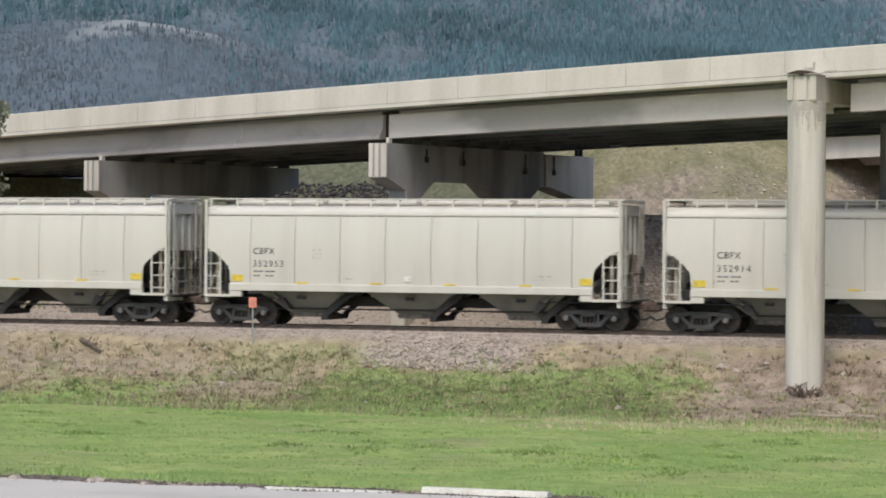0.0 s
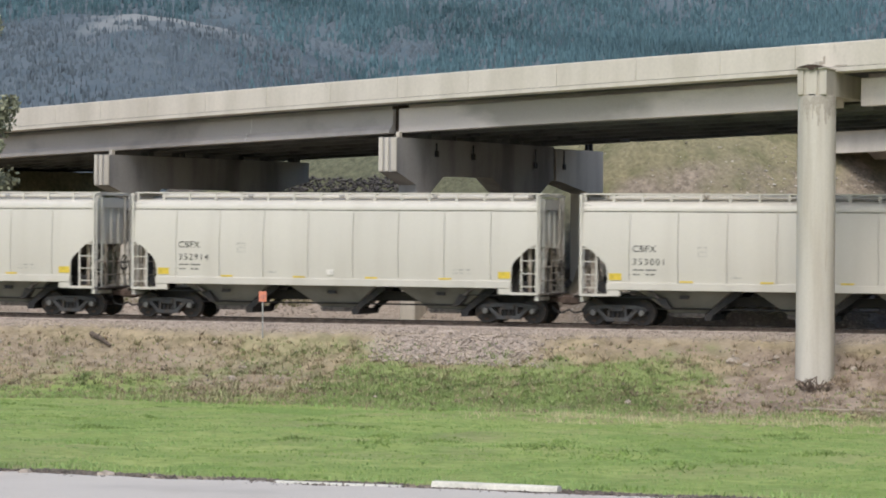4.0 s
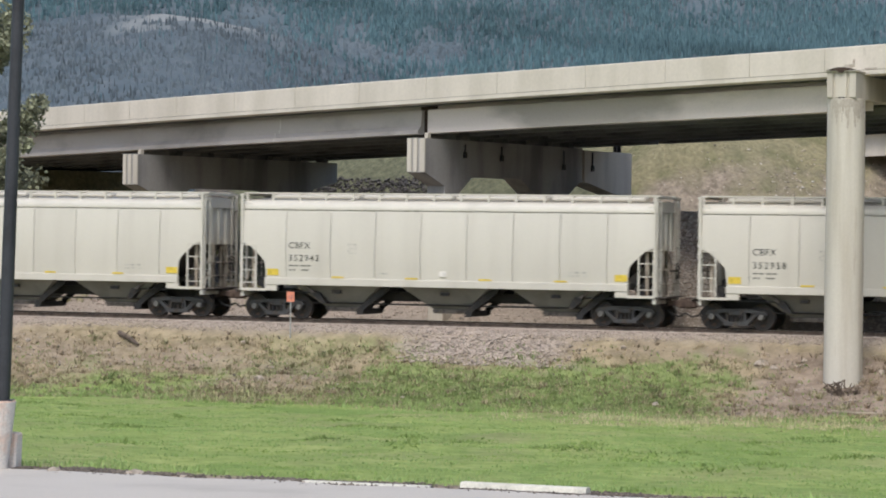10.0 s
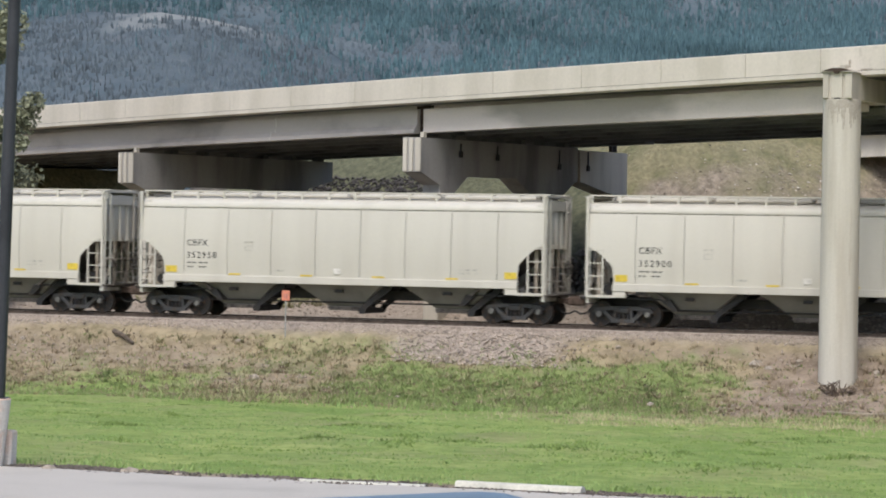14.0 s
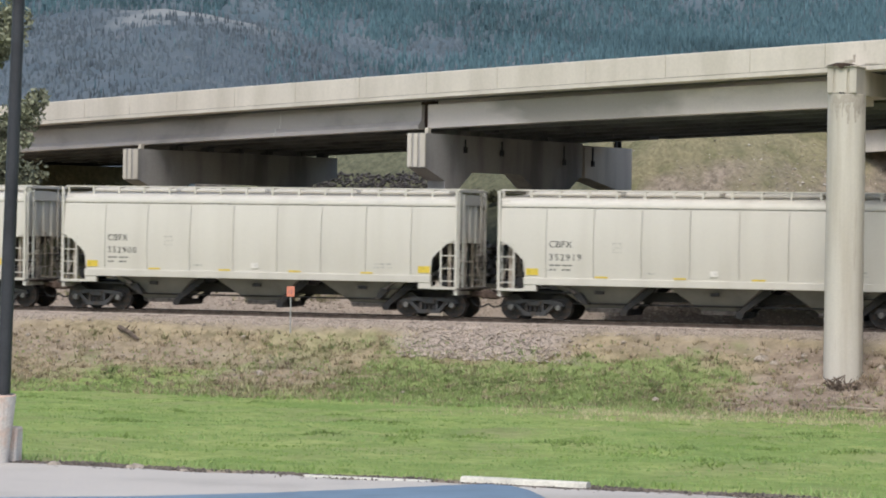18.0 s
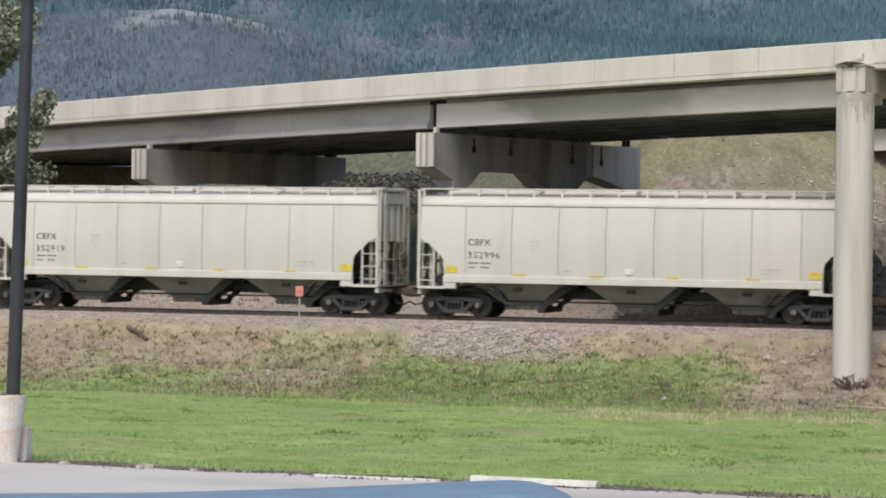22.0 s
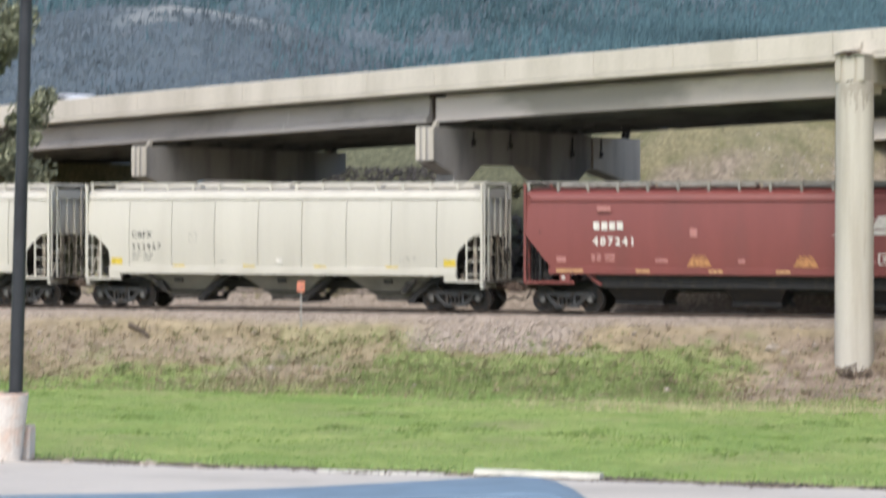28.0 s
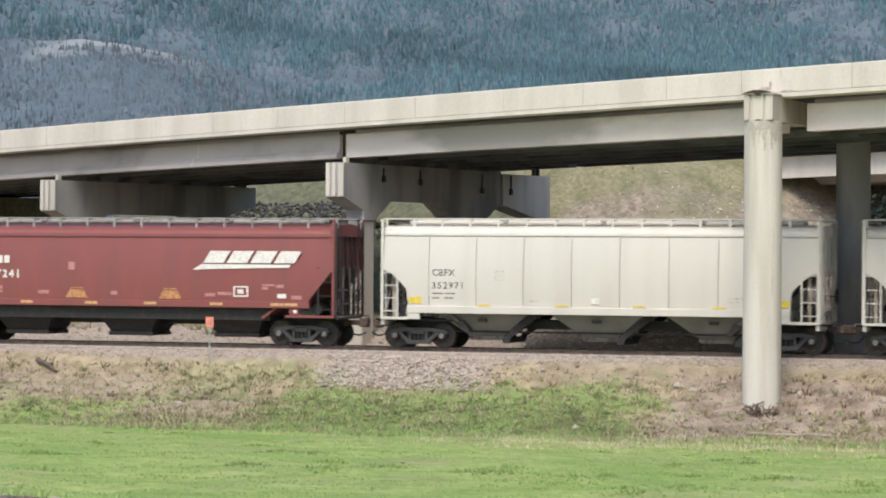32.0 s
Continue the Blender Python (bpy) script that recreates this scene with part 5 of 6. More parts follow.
    for c in (4.1, 8.375, 12.65):
        bm = bmesh.new()
        lo = [bm.verts.new((c + sx * 0.82, sy * 0.8, 0.42)) for sx, sy in ((-1, -1), (1, -1), (1, 1), (-1, 1))]
        hi = [bm.verts.new((c + sx * 1.45, sy * 1.42, 1.46)) for sx, sy in ((-1, -1), (1, -1), (1, 1), (-1, 1))]
        bm.faces.new(lo[::-1])
        bm.faces.new(hi)
        for i in range(4):
            j = (i + 1) % 4
            bm.faces.new((lo[i], lo[j], hi[j], hi[i]))
        hop = part("hopper_bay", bm, M_BLACK, car, "black hopper bay")
        part("outlet_gate", boxes((c - 0.9, c + 0.9, -0.85, 0.85, 0.28, 0.43), (c + 0.9, c + 1.15, -0.1, 0.1, 0.3, 0.4), bevel=0.015), M_BLACK, hop)
    y = -1.612
    # big slanted emblem as four plain slanted blocks over a swoosh bar
    for k in range(4):
        x = 11.62 + k * 0.93
        bm = prism(bmesh.new(), [(x, 3.02), (x + 0.80, 3.02), (x + 1.08, 3.46), (x + 0.28, 3.46)], y - 0.006, y)
        part("emblem_block", bm, M_WHITE, car, "white slanted emblem block")
    part("emblem_bar", prism(bmesh.new(), [(11.2, 2.76), (12.2, 2.80), (15.0, 2.86), (15.06, 2.97), (11.55, 2.97)], y - 0.006, y), M_WHITE, car, "white swoosh bar")
    for k in range(4):
        x = 2.62 + k * 0.29
        part("stencil_block", boxes((x, x + 0.22, y - 0.006, y, 2.96, 3.24)), M_WHITE, car)
    put_text("487241", 0.40, 1.36, 2.60, y - 0.002, 2.42, M_WHITE, car, "number", 0.014)
    for x0, x1, z0, z1 in ((2.75, 3.25, 3.62, 3.80), (2.55, 2.68, 1.85, 2.10), (2.75, 2.90, 1.85, 2.10), (3.05, 3.42, 1.98, 2.1), (3.05, 3.42, 1.85, 1.93), (6.15, 6.42, 2.72, 3.02),
                           (1.25, 1.6, 1.82, 2.0), (4.9, 5.35, 1.82, 1.95), (7.9, 8.15, 1.80, 1.95), (11.7, 12.1, 1.78, 1.9), (12.2, 12.75, 1.84, 1.95), (13.95, 14.45, 2.18, 2.25),
                           (14.5, 14.8, 2.12, 2.24), (13.95, 14.2, 2.05, 2.15), (15.1, 15.5, 1.70, 1.84)):
        part("stencil_mark", boxes((x0, x1, y - 0.004, y, z0, z1)), M_PINK, car)
    for x0, x1, z0, z1 in ((14.55, 14.9, 1.74, 1.90), (12.82, 13.4, 2.12, 2.17), (12.82, 13.4, 1.78, 1.83), (12.82, 12.88, 1.83, 2.12), (13.34, 13.4, 1.83, 2.12), (12.98, 13.22, 1.9, 2.05)):
        part("stencil_mark", boxes((x0, x1, y - 0.005, y, z0, z1)), M_WHITE, car)
    for x in (6.05, 9.85):
        part("stencil_mark", prism(bmesh.new(), [(x, 1.68), (x + 0.9, 1.68), (x + 0.74, 1.98), (x + 0.16, 1.98)], y - 0.004, y), M_ORANGE_MARK, car)
        part("stencil_mark", boxes((x + 0.2, x + 0.7, y - 0.004, y, 2.02, 2.07)), M_ORANGE_MARK, car)
    for x in (1.25, 1.75, 4.2, 6.85, 9.25, 11.9, 14.3, 14.85):
        part("reflector", boxes((x, x + 0.5, -1.648, -1.64, 1.46, 1.56)), M_ORANGE_PALE, car, "yellow reflector strip")
    for x in (1.45, L - 1.45):
        truck(car, x, WHEELSET)
    return car


SPINNING = []
WHEELSET = wheelset_mesh()

def make_train():
    first = white_hopper()
    out = []
    for i, (off, number) in enumerate(CARS):
        if number == "red":
            car = red_hopper()
        elif i == 0:
            car = first
        else:
            car = copy_thing(first, Matrix())
            for o in car.children_recursive:
                if o.name.startswith("wheelset"):
                    SPINNING.append((o, o.matrix_basis.translation.x))
        out.append((off, car))
    for (off, number), (_, car) in zip(CARS, out):
        if number.isdigit():
            put_text("CBFX", 0.335, 1.08, 1.93, -1.606, 2.62, M_LETTER, car)
            put_text(number, 0.335, 1.26, 1.93, -1.606, 2.16, M_LETTER, car, "number")
    return out


TRAIN = make_train()

# ---- things by the track and the lot ----
def stone(name, p, size, material, label, seed, category="stone", flat=0.7):
    bm = bmesh.new()
    bmesh.ops.create_icosphere(bm, subdivisions=2, radius=size)
    for v in bm.verts:
        v.co *= 1 + 0.45 * noise.noise(v.co * (1.4 / size) + Vector((seed * 3.1, 0, 0)))
        v.co.z *= flat
    ob = part(name, bm, material)
    ob.matrix_basis = Matrix.Translation((p[0], p[1], ground_z(p[0], p[1]) + size * flat * 0.35)) @ pose(0, 0, 0, 0, 0, seed * 40)
    return tagged(ob, label, category)


def marker_sign():
    p = Vector((-5.52, 102.30, 0))
    sign = empty("marker_sign", Matrix.Translation(p) @ pose(0, 0, 0, 0, 0, -6), "small faded orange railway marker sign on a thin post", "sign")
    part("post", boxes((-0.022, 0.022, -0.015, 0.015, ground_z(p.x, p.y) - 0.1, 1.04)), M_GALV, sign)
    part("plate", boxes((-0.145, 0.145, -0.030, -0.016, 0.70, 1.07), bevel=0.005), M_SIGN, sign)
    part("stencil_bar", boxes((-0.06, -0.02, -0.034, -0.030, 0.80, 0.95), (0.02, 0.06, -0.034, -0.030, 0.80, 0.95)), M_PINK, sign)


def lamp_post():
    lamp = empty("lamp_post", pose(-6.12, 39.35, 0), "dark metal lamp post on a chipped concrete base", "lamp post")
    part("concrete_base", rod(bmesh.new(), (-0.17, 0, -0.05), (-0.155, 0, 0.95), 0.25, 28, 0.345), M_BASE, lamp, "pale concrete base with pinkish stains")
    part("worn_rim", rod(bmesh.new(), (-0.155, 0, 0.945), (-0.155, 0, 0.962), 0.346, 28, 0.335), M_PEACH, lamp, "worn peach paint on the rim")
    bm = bmesh.new()
    rod(bm, (0.01, 0, 0.93), (0.205, 0, 8.2), 0.098, 16, 0.082)
    part("pole", bm, M_POLE, lamp)
    part("pole_cap", rod(bmesh.new(), (0.205, 0, 8.2), (0.206, 0, 8.26), 0.095, 16), M_POLE, lamp)
    part("base_plate", boxes((-0.15, 0.15, -0.15, 0.15, 0.945, 0.975)), M_POLE, lamp)
    block = part("concrete_block", boxes((-0.11, 0.07, -0.12, 0.12, -0.05, 0.50), bevel=0.025), M_BASE)
    block.matrix_basis = pose(-5.99, 39.62, 0, 0, 2, -15)
    tagged(block, "small weathered concrete block beside the lamp base", "concrete block")


def wheel_stops():
    out = [(-0.10, 0.0), (-0.08, 0.062), (-0.055, 0.074), (0.055, 0.074), (0.08, 0.062), (0.10, 0.0)]
    for x, y, z, turn, tilt in ((1.105, 37.0, 0.0, -22.5, 0), (-0.98, 37.60, -0.062, -15.5, 0.4)):
        bm = prism(bmesh.new(), out, -0.88, 0.88, "x")
        ob = part("wheel_stop", bm, M_STOP)
        ob.matrix_basis = pose(x, y, z + 0.02, 0, tilt, turn)
        tagged(ob, "pale concrete wheel stop at the edge of the lot" if z == 0 else "half-buried concrete wheel stop overgrown with grass", "wheel stop", "wheel stops")


def twig_bush(p, seed, size, label):
    rnd = random.Random(seed)
    z0 = ground_z(p[0], p[1])
    bm = bmesh.new()
    for _ in range(30):
        a, r = rnd.uniform(0, 6.28), rnd.uniform(0, 0.35) * size
        q = Vector((p[0] + r * math.cos(a), p[1] + r * math.sin(a), z0 + rnd.uniform(-0.05, 0.1)))
        for _ in range(3):
            d = Vector((rnd.uniform(-1, 1), rnd.uniform(-0.7, 0.7), rnd.uniform(0.0, 0.9))) * 0.19 * size
            rod(bm, q, q + d, 0.022 * size, 5, 0.012 * size)
            q = q + d
    tagged(part("dry_shrub", bm, M_DEADWOOD), label, "shrub")


def log(s0, v0, s1, v1):
    """A dead branch that lies across the upper bank."""
    a, b = on_track(s0, v0), on_track(s1, v1)
    a.z, b.z = ground_z(a.x, a.y) + 0.16, ground_z(b.x, b.y) + 0.07
    bm = rod(bmesh.new(), a, a.lerp(b, 0.55) + Vector((0, 0, 0.05)), 0.10, 9, 0.085)
    rod(bm, a.lerp(b, 0.55) + Vector((0, 0, 0.05)), b, 0.085, 9, 0.05)
    rod(bm, a.lerp(b, 0.3), a.lerp(b, 0.42) + Vector((0.1, -0.1, 0.28)), 0.03, 6, 0.015)
    tagged(part("log", bm, M_DEADWOOD), "dull brown dead branch lying on the bare bank", "log")


def plank(x, y, length, turn, label):
    ob = part("plank", boxes((-length / 2, length / 2, -0.07, 0.07, 0, 0.07), bevel=0.01), M_DRYWOOD)
    ob.matrix_basis = pose(x, y, ground_z(x, y) + 0.02, 0, 1, turn)
    tagged(ob, label, "plank")


M_DRYWOOD = mat("bleached_wood", (0.40, 0.34, 0.26), 0.9, vary=0.3, scale=3, fine=30)


def leaf_cloud(centres, count, size, rnd):
    """Many small leaves spread over clumps."""
    V, F = [], []
    for _ in range(count):
        c, r = rnd.choice(centres)
        while True:
            d = Vector((rnd.uniform(-1, 1), rnd.uniform(-1, 1), rnd.uniform(-1, 1)))
            if 0.15 < d.length < 1:
                break
        p = c + Vector((d.x * r, d.y * r, d.z * r * 0.8))
        a = Vector((rnd.uniform(-1, 1), rnd.uniform(-1, 1), rnd.uniform(-1, 1))).normalized() * size * rnd.uniform(0.6, 1.3)
        b = a.cross(Vector((rnd.uniform(-1, 1), rnd.uniform(-1, 1), rnd.uniform(-1, 1)))).normalized() * size * rnd.uniform(0.35, 0.6)
        q = len(V)
        V += [tuple(p - a), tuple(p + b), tuple(p + a), tuple(p - b)]
        F.append((q, q + 1, q + 2, q + 3))
    return V, F


def tree(x, y, height, spread_r, seed, leaves, label, material, z0=None, crown_from=0.2):
    rnd = random.Random(seed)
    z0 = ground_z(x, y) if z0 is None else z0
    t = empty("tree", pose(x, y, z0), label, "tree")
    bm = bmesh.new()
    pts = [Vector((0.18 * math.sin(k * 1.3 + seed), 0.15 * math.cos(k * 1.7 + seed), height * 0.9 * k / 6)) for k in range(7)]
    for k in range(6):
        rod(bm, pts[k], pts[k + 1], 0.03 * height * (1 - k / 7), 10, 0.03 * height * (1 - (k + 1) / 7))
    part("trunk", bm, M_BARK, t)
    centres = []
    for k in range(64):
        h = rnd.uniform(crown_from, 0.97)
        a = k * 2.4 + rnd.uniform(-0.4, 0.4)
        r = spread_r * max(0.35, 1 - 1.3 * abs(h - 0.38)) * rnd.uniform(0.45, 1.0)
        base = Vector((0, 0, height * h * 0.82))
        tip = Vector((r * math.cos(a), r * math.sin(a), height * h + rnd.uniform(-0.4, 0.4)))
        part("limb", rod(bmesh.new(), base, tip, 0.045, 5, 0.015), M_BARK, t)
        centres.append((tip, rnd.uniform(0.45, 0.9)))
        centres.append((tip * 0.72 + base * 0.28, rnd.uniform(0.3, 0.6)))
    V, F = leaf_cloud(centres, leaves, 0.13, rnd)
    mesh_from("crown", V, F, material, t)
    return t


def shrub(x, y, z, r, h, seed, material, label):
    rnd = random.Random(seed)
    s = empty("shrub", pose(x, y, z), label, "shrub", "shrubs on the slope")
    bm = bmesh.new()
    centres = []
    for _ in range(14):
        tip = Vector((rnd.uniform(-r, r), rnd.uniform(-r, r) * 0.6, rnd.uniform(0.25, 1.0) * h))
        rod(bm, (0, 0, -0.1), tip, 0.03, 5, 0.01)
        centres.append((tip, min(r, 0.7 * h + 0.25) * rnd.uniform(0.25, 0.42)))
    part("stem", bm, M_BARK, s)
    V, F = leaf_cloud(centres, 900, 0.12, rnd)
    mesh_from("foliage", V, F, material, s)


M_SHRUB = islands(mat("dark_juniper", (0.05, 0.058, 0.045), 0.9, vary=0.4, scale=1.5), 0.5)
M_SHRUB_TEAL = islands(mat("shaded_poplar", (0.22, 0.27, 0.25), 0.9, vary=0.3, scale=1.5), 0.4)
M_SHRUB_DULL = islands(mat("olive_shrub", (0.10, 0.10, 0.055), 0.9, vary=0.4, scale=1.5), 0.5)


# ---- blue truck whose hood shows below the viewer ----
def blue_truck():
    t = empty("truck", pose(0, 0, 0), "parked truck with a faded blue hood and black cowl", "truck")
    g = 1.06
    e = 3.45
    sect = [(-2.05, -0.62), (-1.98, -0.42), (-1.75, -0.335), (-1.0, -0.313), (-0.50, -0.305), (-0.32, -0.3015), (-0.18, -0.296), (-0.06, -0.2895), (0.01, -0.2855), (0.045, -0.2838), (0.070, -0.2850), (0.090, -0.2895), (0.107, -0.297),
            (0.124, -0.309), (0.140, -0.328), (0.155, -0.36), (0.165, -0.62)]

    def loft(bm, stations, outline, close=True):
        rings = [[bm.verts.new((x * k + ox, y, e + z + dz)) for x, z in outline] for y, k, ox, dz in stations]
        for r, q in zip(rings, rings[1:]):
            for i in range(len(outline) - (0 if close else 1)):
                j = (i + 1) % len(outline)
                bm.faces.new((r[i], r[j], q[j], q[i]))
        bm.faces.new(rings[0][::-1])
        bm.faces.new(rings[-1])
        bmesh.ops.recalc_face_normals(bm, faces=bm.faces)
        return bm
    bm = loft(bmesh.new(), [(2.57, 1.0, 0, -0.012), (2.60, 1.0, 0, -0.002), (2.62, 1.0, 0, 0.001), (2.665, 1.0, 0, 0.001), (2.672, 1.0, 0, -0.005), (2.684, 1.0, 0, -0.005), (2.692, 1.0, 0, 0.001), (2.80, 1.0, 0, 0.0), (2.92, 1.0, 0, -0.004), (3.3, 0.98, -0.02, -0.05), (4.1, 0.92, -0.07, -0.16), (4.3, 0.90, -0.09, -0.30)], sect)
    for f in bm.faces:
        f.smooth = len(f.verts) == 4
    for e_ in bm.edges:
        e_.smooth = e_.calc_face_angle(0) < 0.6
    part("hood", bm, M_BLUE, t, "faded blue hood")
    part("cowl", boxes((-2.0, 0.155, 2.22, 2.57, e - 0.52, e - 0.294), bevel=0.03), M_RUBBER, t, "black rubber cowl")
    part("side_trim", boxes((0.140, 0.168, 2.60, 3.0, e - 0.62, e - 0.345), bevel=0.012), M_RUBBER, t, "black rubber side trim")
    for x0, x1 in ((-2.2, -1.75), (-0.15, 0.30)):
        part("fender", boxes((x0, x1, 2.2, 4.2, g + 0.75, e - 0.62), bevel=0.08), M_BLUE, t)
        w = share("wheel", None, t, pose((x0 + x1) / 2, 3.2, g + 0.48))
        part("tyre", rod(bmesh.new(), (-0.16, 0, 0), (0.16, 0, 0), 0.50, 28), M_RUBBER, w)
        part("rim", rod(bmesh.new(), (-0.17, 0, 0), (0.17, 0, 0), 0.28, 20), M_GALV, w)
    part("grille", boxes((-1.75, -0.15, 4.02, 4.2, g + 0.6, e - 0.55), bevel=0.03), M_GALV, t)
    part("bumper", boxes((-2.15, 0.3, 4.2, 4.42, g + 0.35, g + 0.75), bevel=0.05), M_GALV, t)
    part("chassis", boxes((-1.4, -0.4, -1.6, 4.1, g + 0.45, g + 0.75)), M_BLACK, t)
    part("cab_floor", boxes((-2.0, 0.55, -1.5, 2.22, g + 0.75, g + 0.9)), M_BLACK, t)
    part("cab_back", boxes((-2.0, 0.55, -1.55, -1.5, g + 0.75, e + 0.75)), M_BLUE, t)
    part("cab_roof", boxes((-2.0, 0.55, -1.55, 1.3, e + 0.70, e + 0.76)), M_BLUE, t)
    part("firewall", boxes((-2.0, 0.55, 2.18, 2.22, g + 0.75, e - 0.52)), M_BLUE, t)
    for x in (-2.0, 0.51):
        part("door", boxes((x, x + 0.04, -0.4, 2.2, g + 0.75, e - 0.42)), M_BLUE, t)
        part("door_pillar", boxes((x, x + 0.05, -0.5, -0.4, g + 0.75, e + 0.72)), M_BLUE, t)
        part("windscreen_pillar", beam(bmesh.new(), (x + 0.02, 2.18, e - 0.45), (x + 0.02, 1.3, e + 0.72), 0.07, 0.07), M_BLUE, t)
        w = share("wheel", None, t, pose(x, -1.2, g + 0.48))
        part("tyre", rod(bmesh.new(), (-0.16, 0, 0), (0.16, 0, 0), 0.50, 28), M_RUBBER, w)


# ---- highway traffic ----
def sedan():
    c = empty("car", Matrix(), "silver-white rounded car with dark side windows on the overpass", "car")
    part("body", prism(bmesh.new(), [(-2.2, 0.3), (2.2, 0.3), (2.25, 0.65), (1.2, 0.88), (-1.9, 0.95), (-2.25, 0.7)], -0.9, 0.9), M_CARSILVER, c)
    part("roof", prism(bmesh.new(), [(-2.0, 0.93), (1.35, 0.88), (1.08, 1.06), (0.75, 1.23), (0.38, 1.37), (0.0, 1.44), (-0.4, 1.46), (-0.9, 1.43), (-1.4, 1.28), (-1.75, 1.10)], -0.76, 0.76), M_CARSILVER, c)
    # white paint on the windscreen imitates sky glare
    part("windscreen", prism(bmesh.new(), [(0.38, 1.372), (0.75, 1.232), (1.08, 1.062), (1.33, 0.90), (1.38, 0.90), (1.11, 1.075), (0.77, 1.25), (0.40, 1.385)], -0.70, 0.70), M_CARWHITE, c, "windscreen painted white in place of sky glare")
    part("side_window", prism(bmesh.new(), [(-1.45, 0.98), (0.85, 0.98), (0.55, 1.18), (0.25, 1.29), (-0.4, 1.34), (-0.9, 1.32), (-1.3, 1.18)], -0.775, -0.765), M_GLASSDARK, c)
    for x in (-1.35, 1.35):
        for y in (-0.82, 0.82):
            w = share("wheel", None, c, pose(x, y, 0.32))
            part("tyre", rod(bmesh.new(), (0, -0.1, 0), (0, 0.1, 0), 0.32, 20), M_RUBBER, w)
            part("rim", rod(bmesh.new(), (0, -0.11, 0), (0, 0.11, 0), 0.19, 14), M_GALV, w)
    return c


def pickup():
    c = empty("pickup", Matrix(), "white pickup with a load on its roof on the overpass", "pickup")
    part("body", prism(bmesh.new(), [(-2.6, 0.45), (2.6, 0.45), (2.65, 1.05), (1.1, 1.18), (-2.6, 1.12)], -0.95, 0.95), M_CARWHITE, c)
    part("cab", prism(bmesh.new(), [(-0.85, 1.12), (1.15, 1.15), (0.45, 1.60), (-0.65, 1.62)], -0.82, 0.82), M_CARWHITE, c)
    part("side_window", boxes((-0.6, 0.35, -0.835, -0.825, 1.2, 1.62)), M_GLASSDARK, c)
    part("roof_load", boxes((-0.45, 0.10, -0.4, 0.4, 1.62, 2.12), bevel=0.06), M_CARWHITE, c)
    for x in (-1.6, 1.65):
        for y in (-0.85, 0.85):
            w = share("wheel", None, c, pose(x, y, 0.38))
            part("tyre", rod(bmesh.new(), (0, -0.12, 0), (0, 0.12, 0), 0.38, 20), M_RUBBER, w)
            part("rim", rod(bmesh.new(), (0, -0.13, 0), (0, 0.13, 0), 0.22, 14), M_GALV, w)
    return c


marker_sign()
lamp_post()
wheel_stops()
twig_bush((12.95, 91.92), 3, 1.1, "tangle of dark dead twigs at the column foot")
twig_bush((13.45, 91.95), 4, 0.5, "low clump of dead twigs at the column foot")
log(-46.6, 3.6, -45.5, 4.25)
plank(13.0, 88.5, 1.6, -14, "bleached plank lying in the dry grass")
plank(14.3, 88.3, 0.9, -22, "short bleached plank lying in the dry grass")
tree(-19.45, 116.6, 16.0, 3.5, 2, 26000, "tall cottonwood with thin grey-green leaves beside the overpass", M_LEAF, -0.9, 0.12)
def by_bearing(u, off):
    """The place on a bearing u from the viewer that lies off metres behind the overpass edge."""
    y = (off + B0.x * NB.x + B0.y * NB.y) / (u * NB.x + NB.y)
    return u * y, y


for k, (u_, off_, r_, h_, dull) in enumerate(((0.012, 19.6, 1.0, 0.5, 1), (0.024, 19.8, 1.1, 0.4, 1), (0.034, 19.6, 1.0, 0.4, 1), (-0.117, 20.5, 1.3, 1.2, 1), (-0.108, 20.0, 1.5, 1.6, 0))):
    x_, y_ = by_bearing(u_, off_)
    shrub(x_, y_, hill_z(x_, y_) - 0.1, r_, h_ * (1.0 if dull else 0.62), 40 + k, M_SHRUB_DULL if dull else M_SHRUB, "dull olive shrub on the slope behind the railway" if dull else "dark low shrub on the slope behind the railway")
# left row of dark trees is added to fill the black under the overpass
for k, (u_, off_, hh) in enumerate(((-0.165, 26, 8.5), (-0.150, 27, 8.0), (-0.136, 26, 8.5), (-0.122, 28, 8.0), (-0.108, 27, 8.5), (-0.094, 29, 8.0), (-0.080, 28, 8.0), (-0.066, 30, 7.5), (-0.052, 30, 7.5), (-0.180, 27, 8.5),
                                    (0.170, 34, 5.0), (0.183, 34, 5.5), (0.196, 34, 6.0), (0.208, 35, 6.5))):
    x_, y_ = by_bearing(u_, off_)
    tree(x_, y_, hh, 2.6, 70 + k, 2600, "dark bushy tree in the shade behind the overpass", M_SHRUB_TEAL if u_ > 0 else M_SHRUB, min(hill_z(x_, y_), 0.8) - 0.2, 0.05)
for k, (s_, v_, sz) in enumerate(((-39.2, 7.6, 0.17), (-39.6, 5.6, 0.09), (-22.2, 4.3, 0.24), (-21.7, 4.6, 0.14), (-27.3, 3.4, 0.10), (-18.7, 5.0, 0.16), (-18.0, 4.7, 0.13), (-41.5, 3.8, 0.10),
                                  (-33.1, 9.7, 0.08), (-19.5, 13.0, 0.07), (-24.4, 9.6, 0.12), (-20.8, 3.9, 0.12), (-15.0, 4.0, 0.16), (-15.15, 5.27, 0.14), (-50.1, 4.1, 0.11), (-29.5, 9.5, 0.07))):
    p_ = on_track(s_, v_)
    stone("stone", p_, sz, M_ROCK, "pale weathered stone lying on the bank", k + 1)
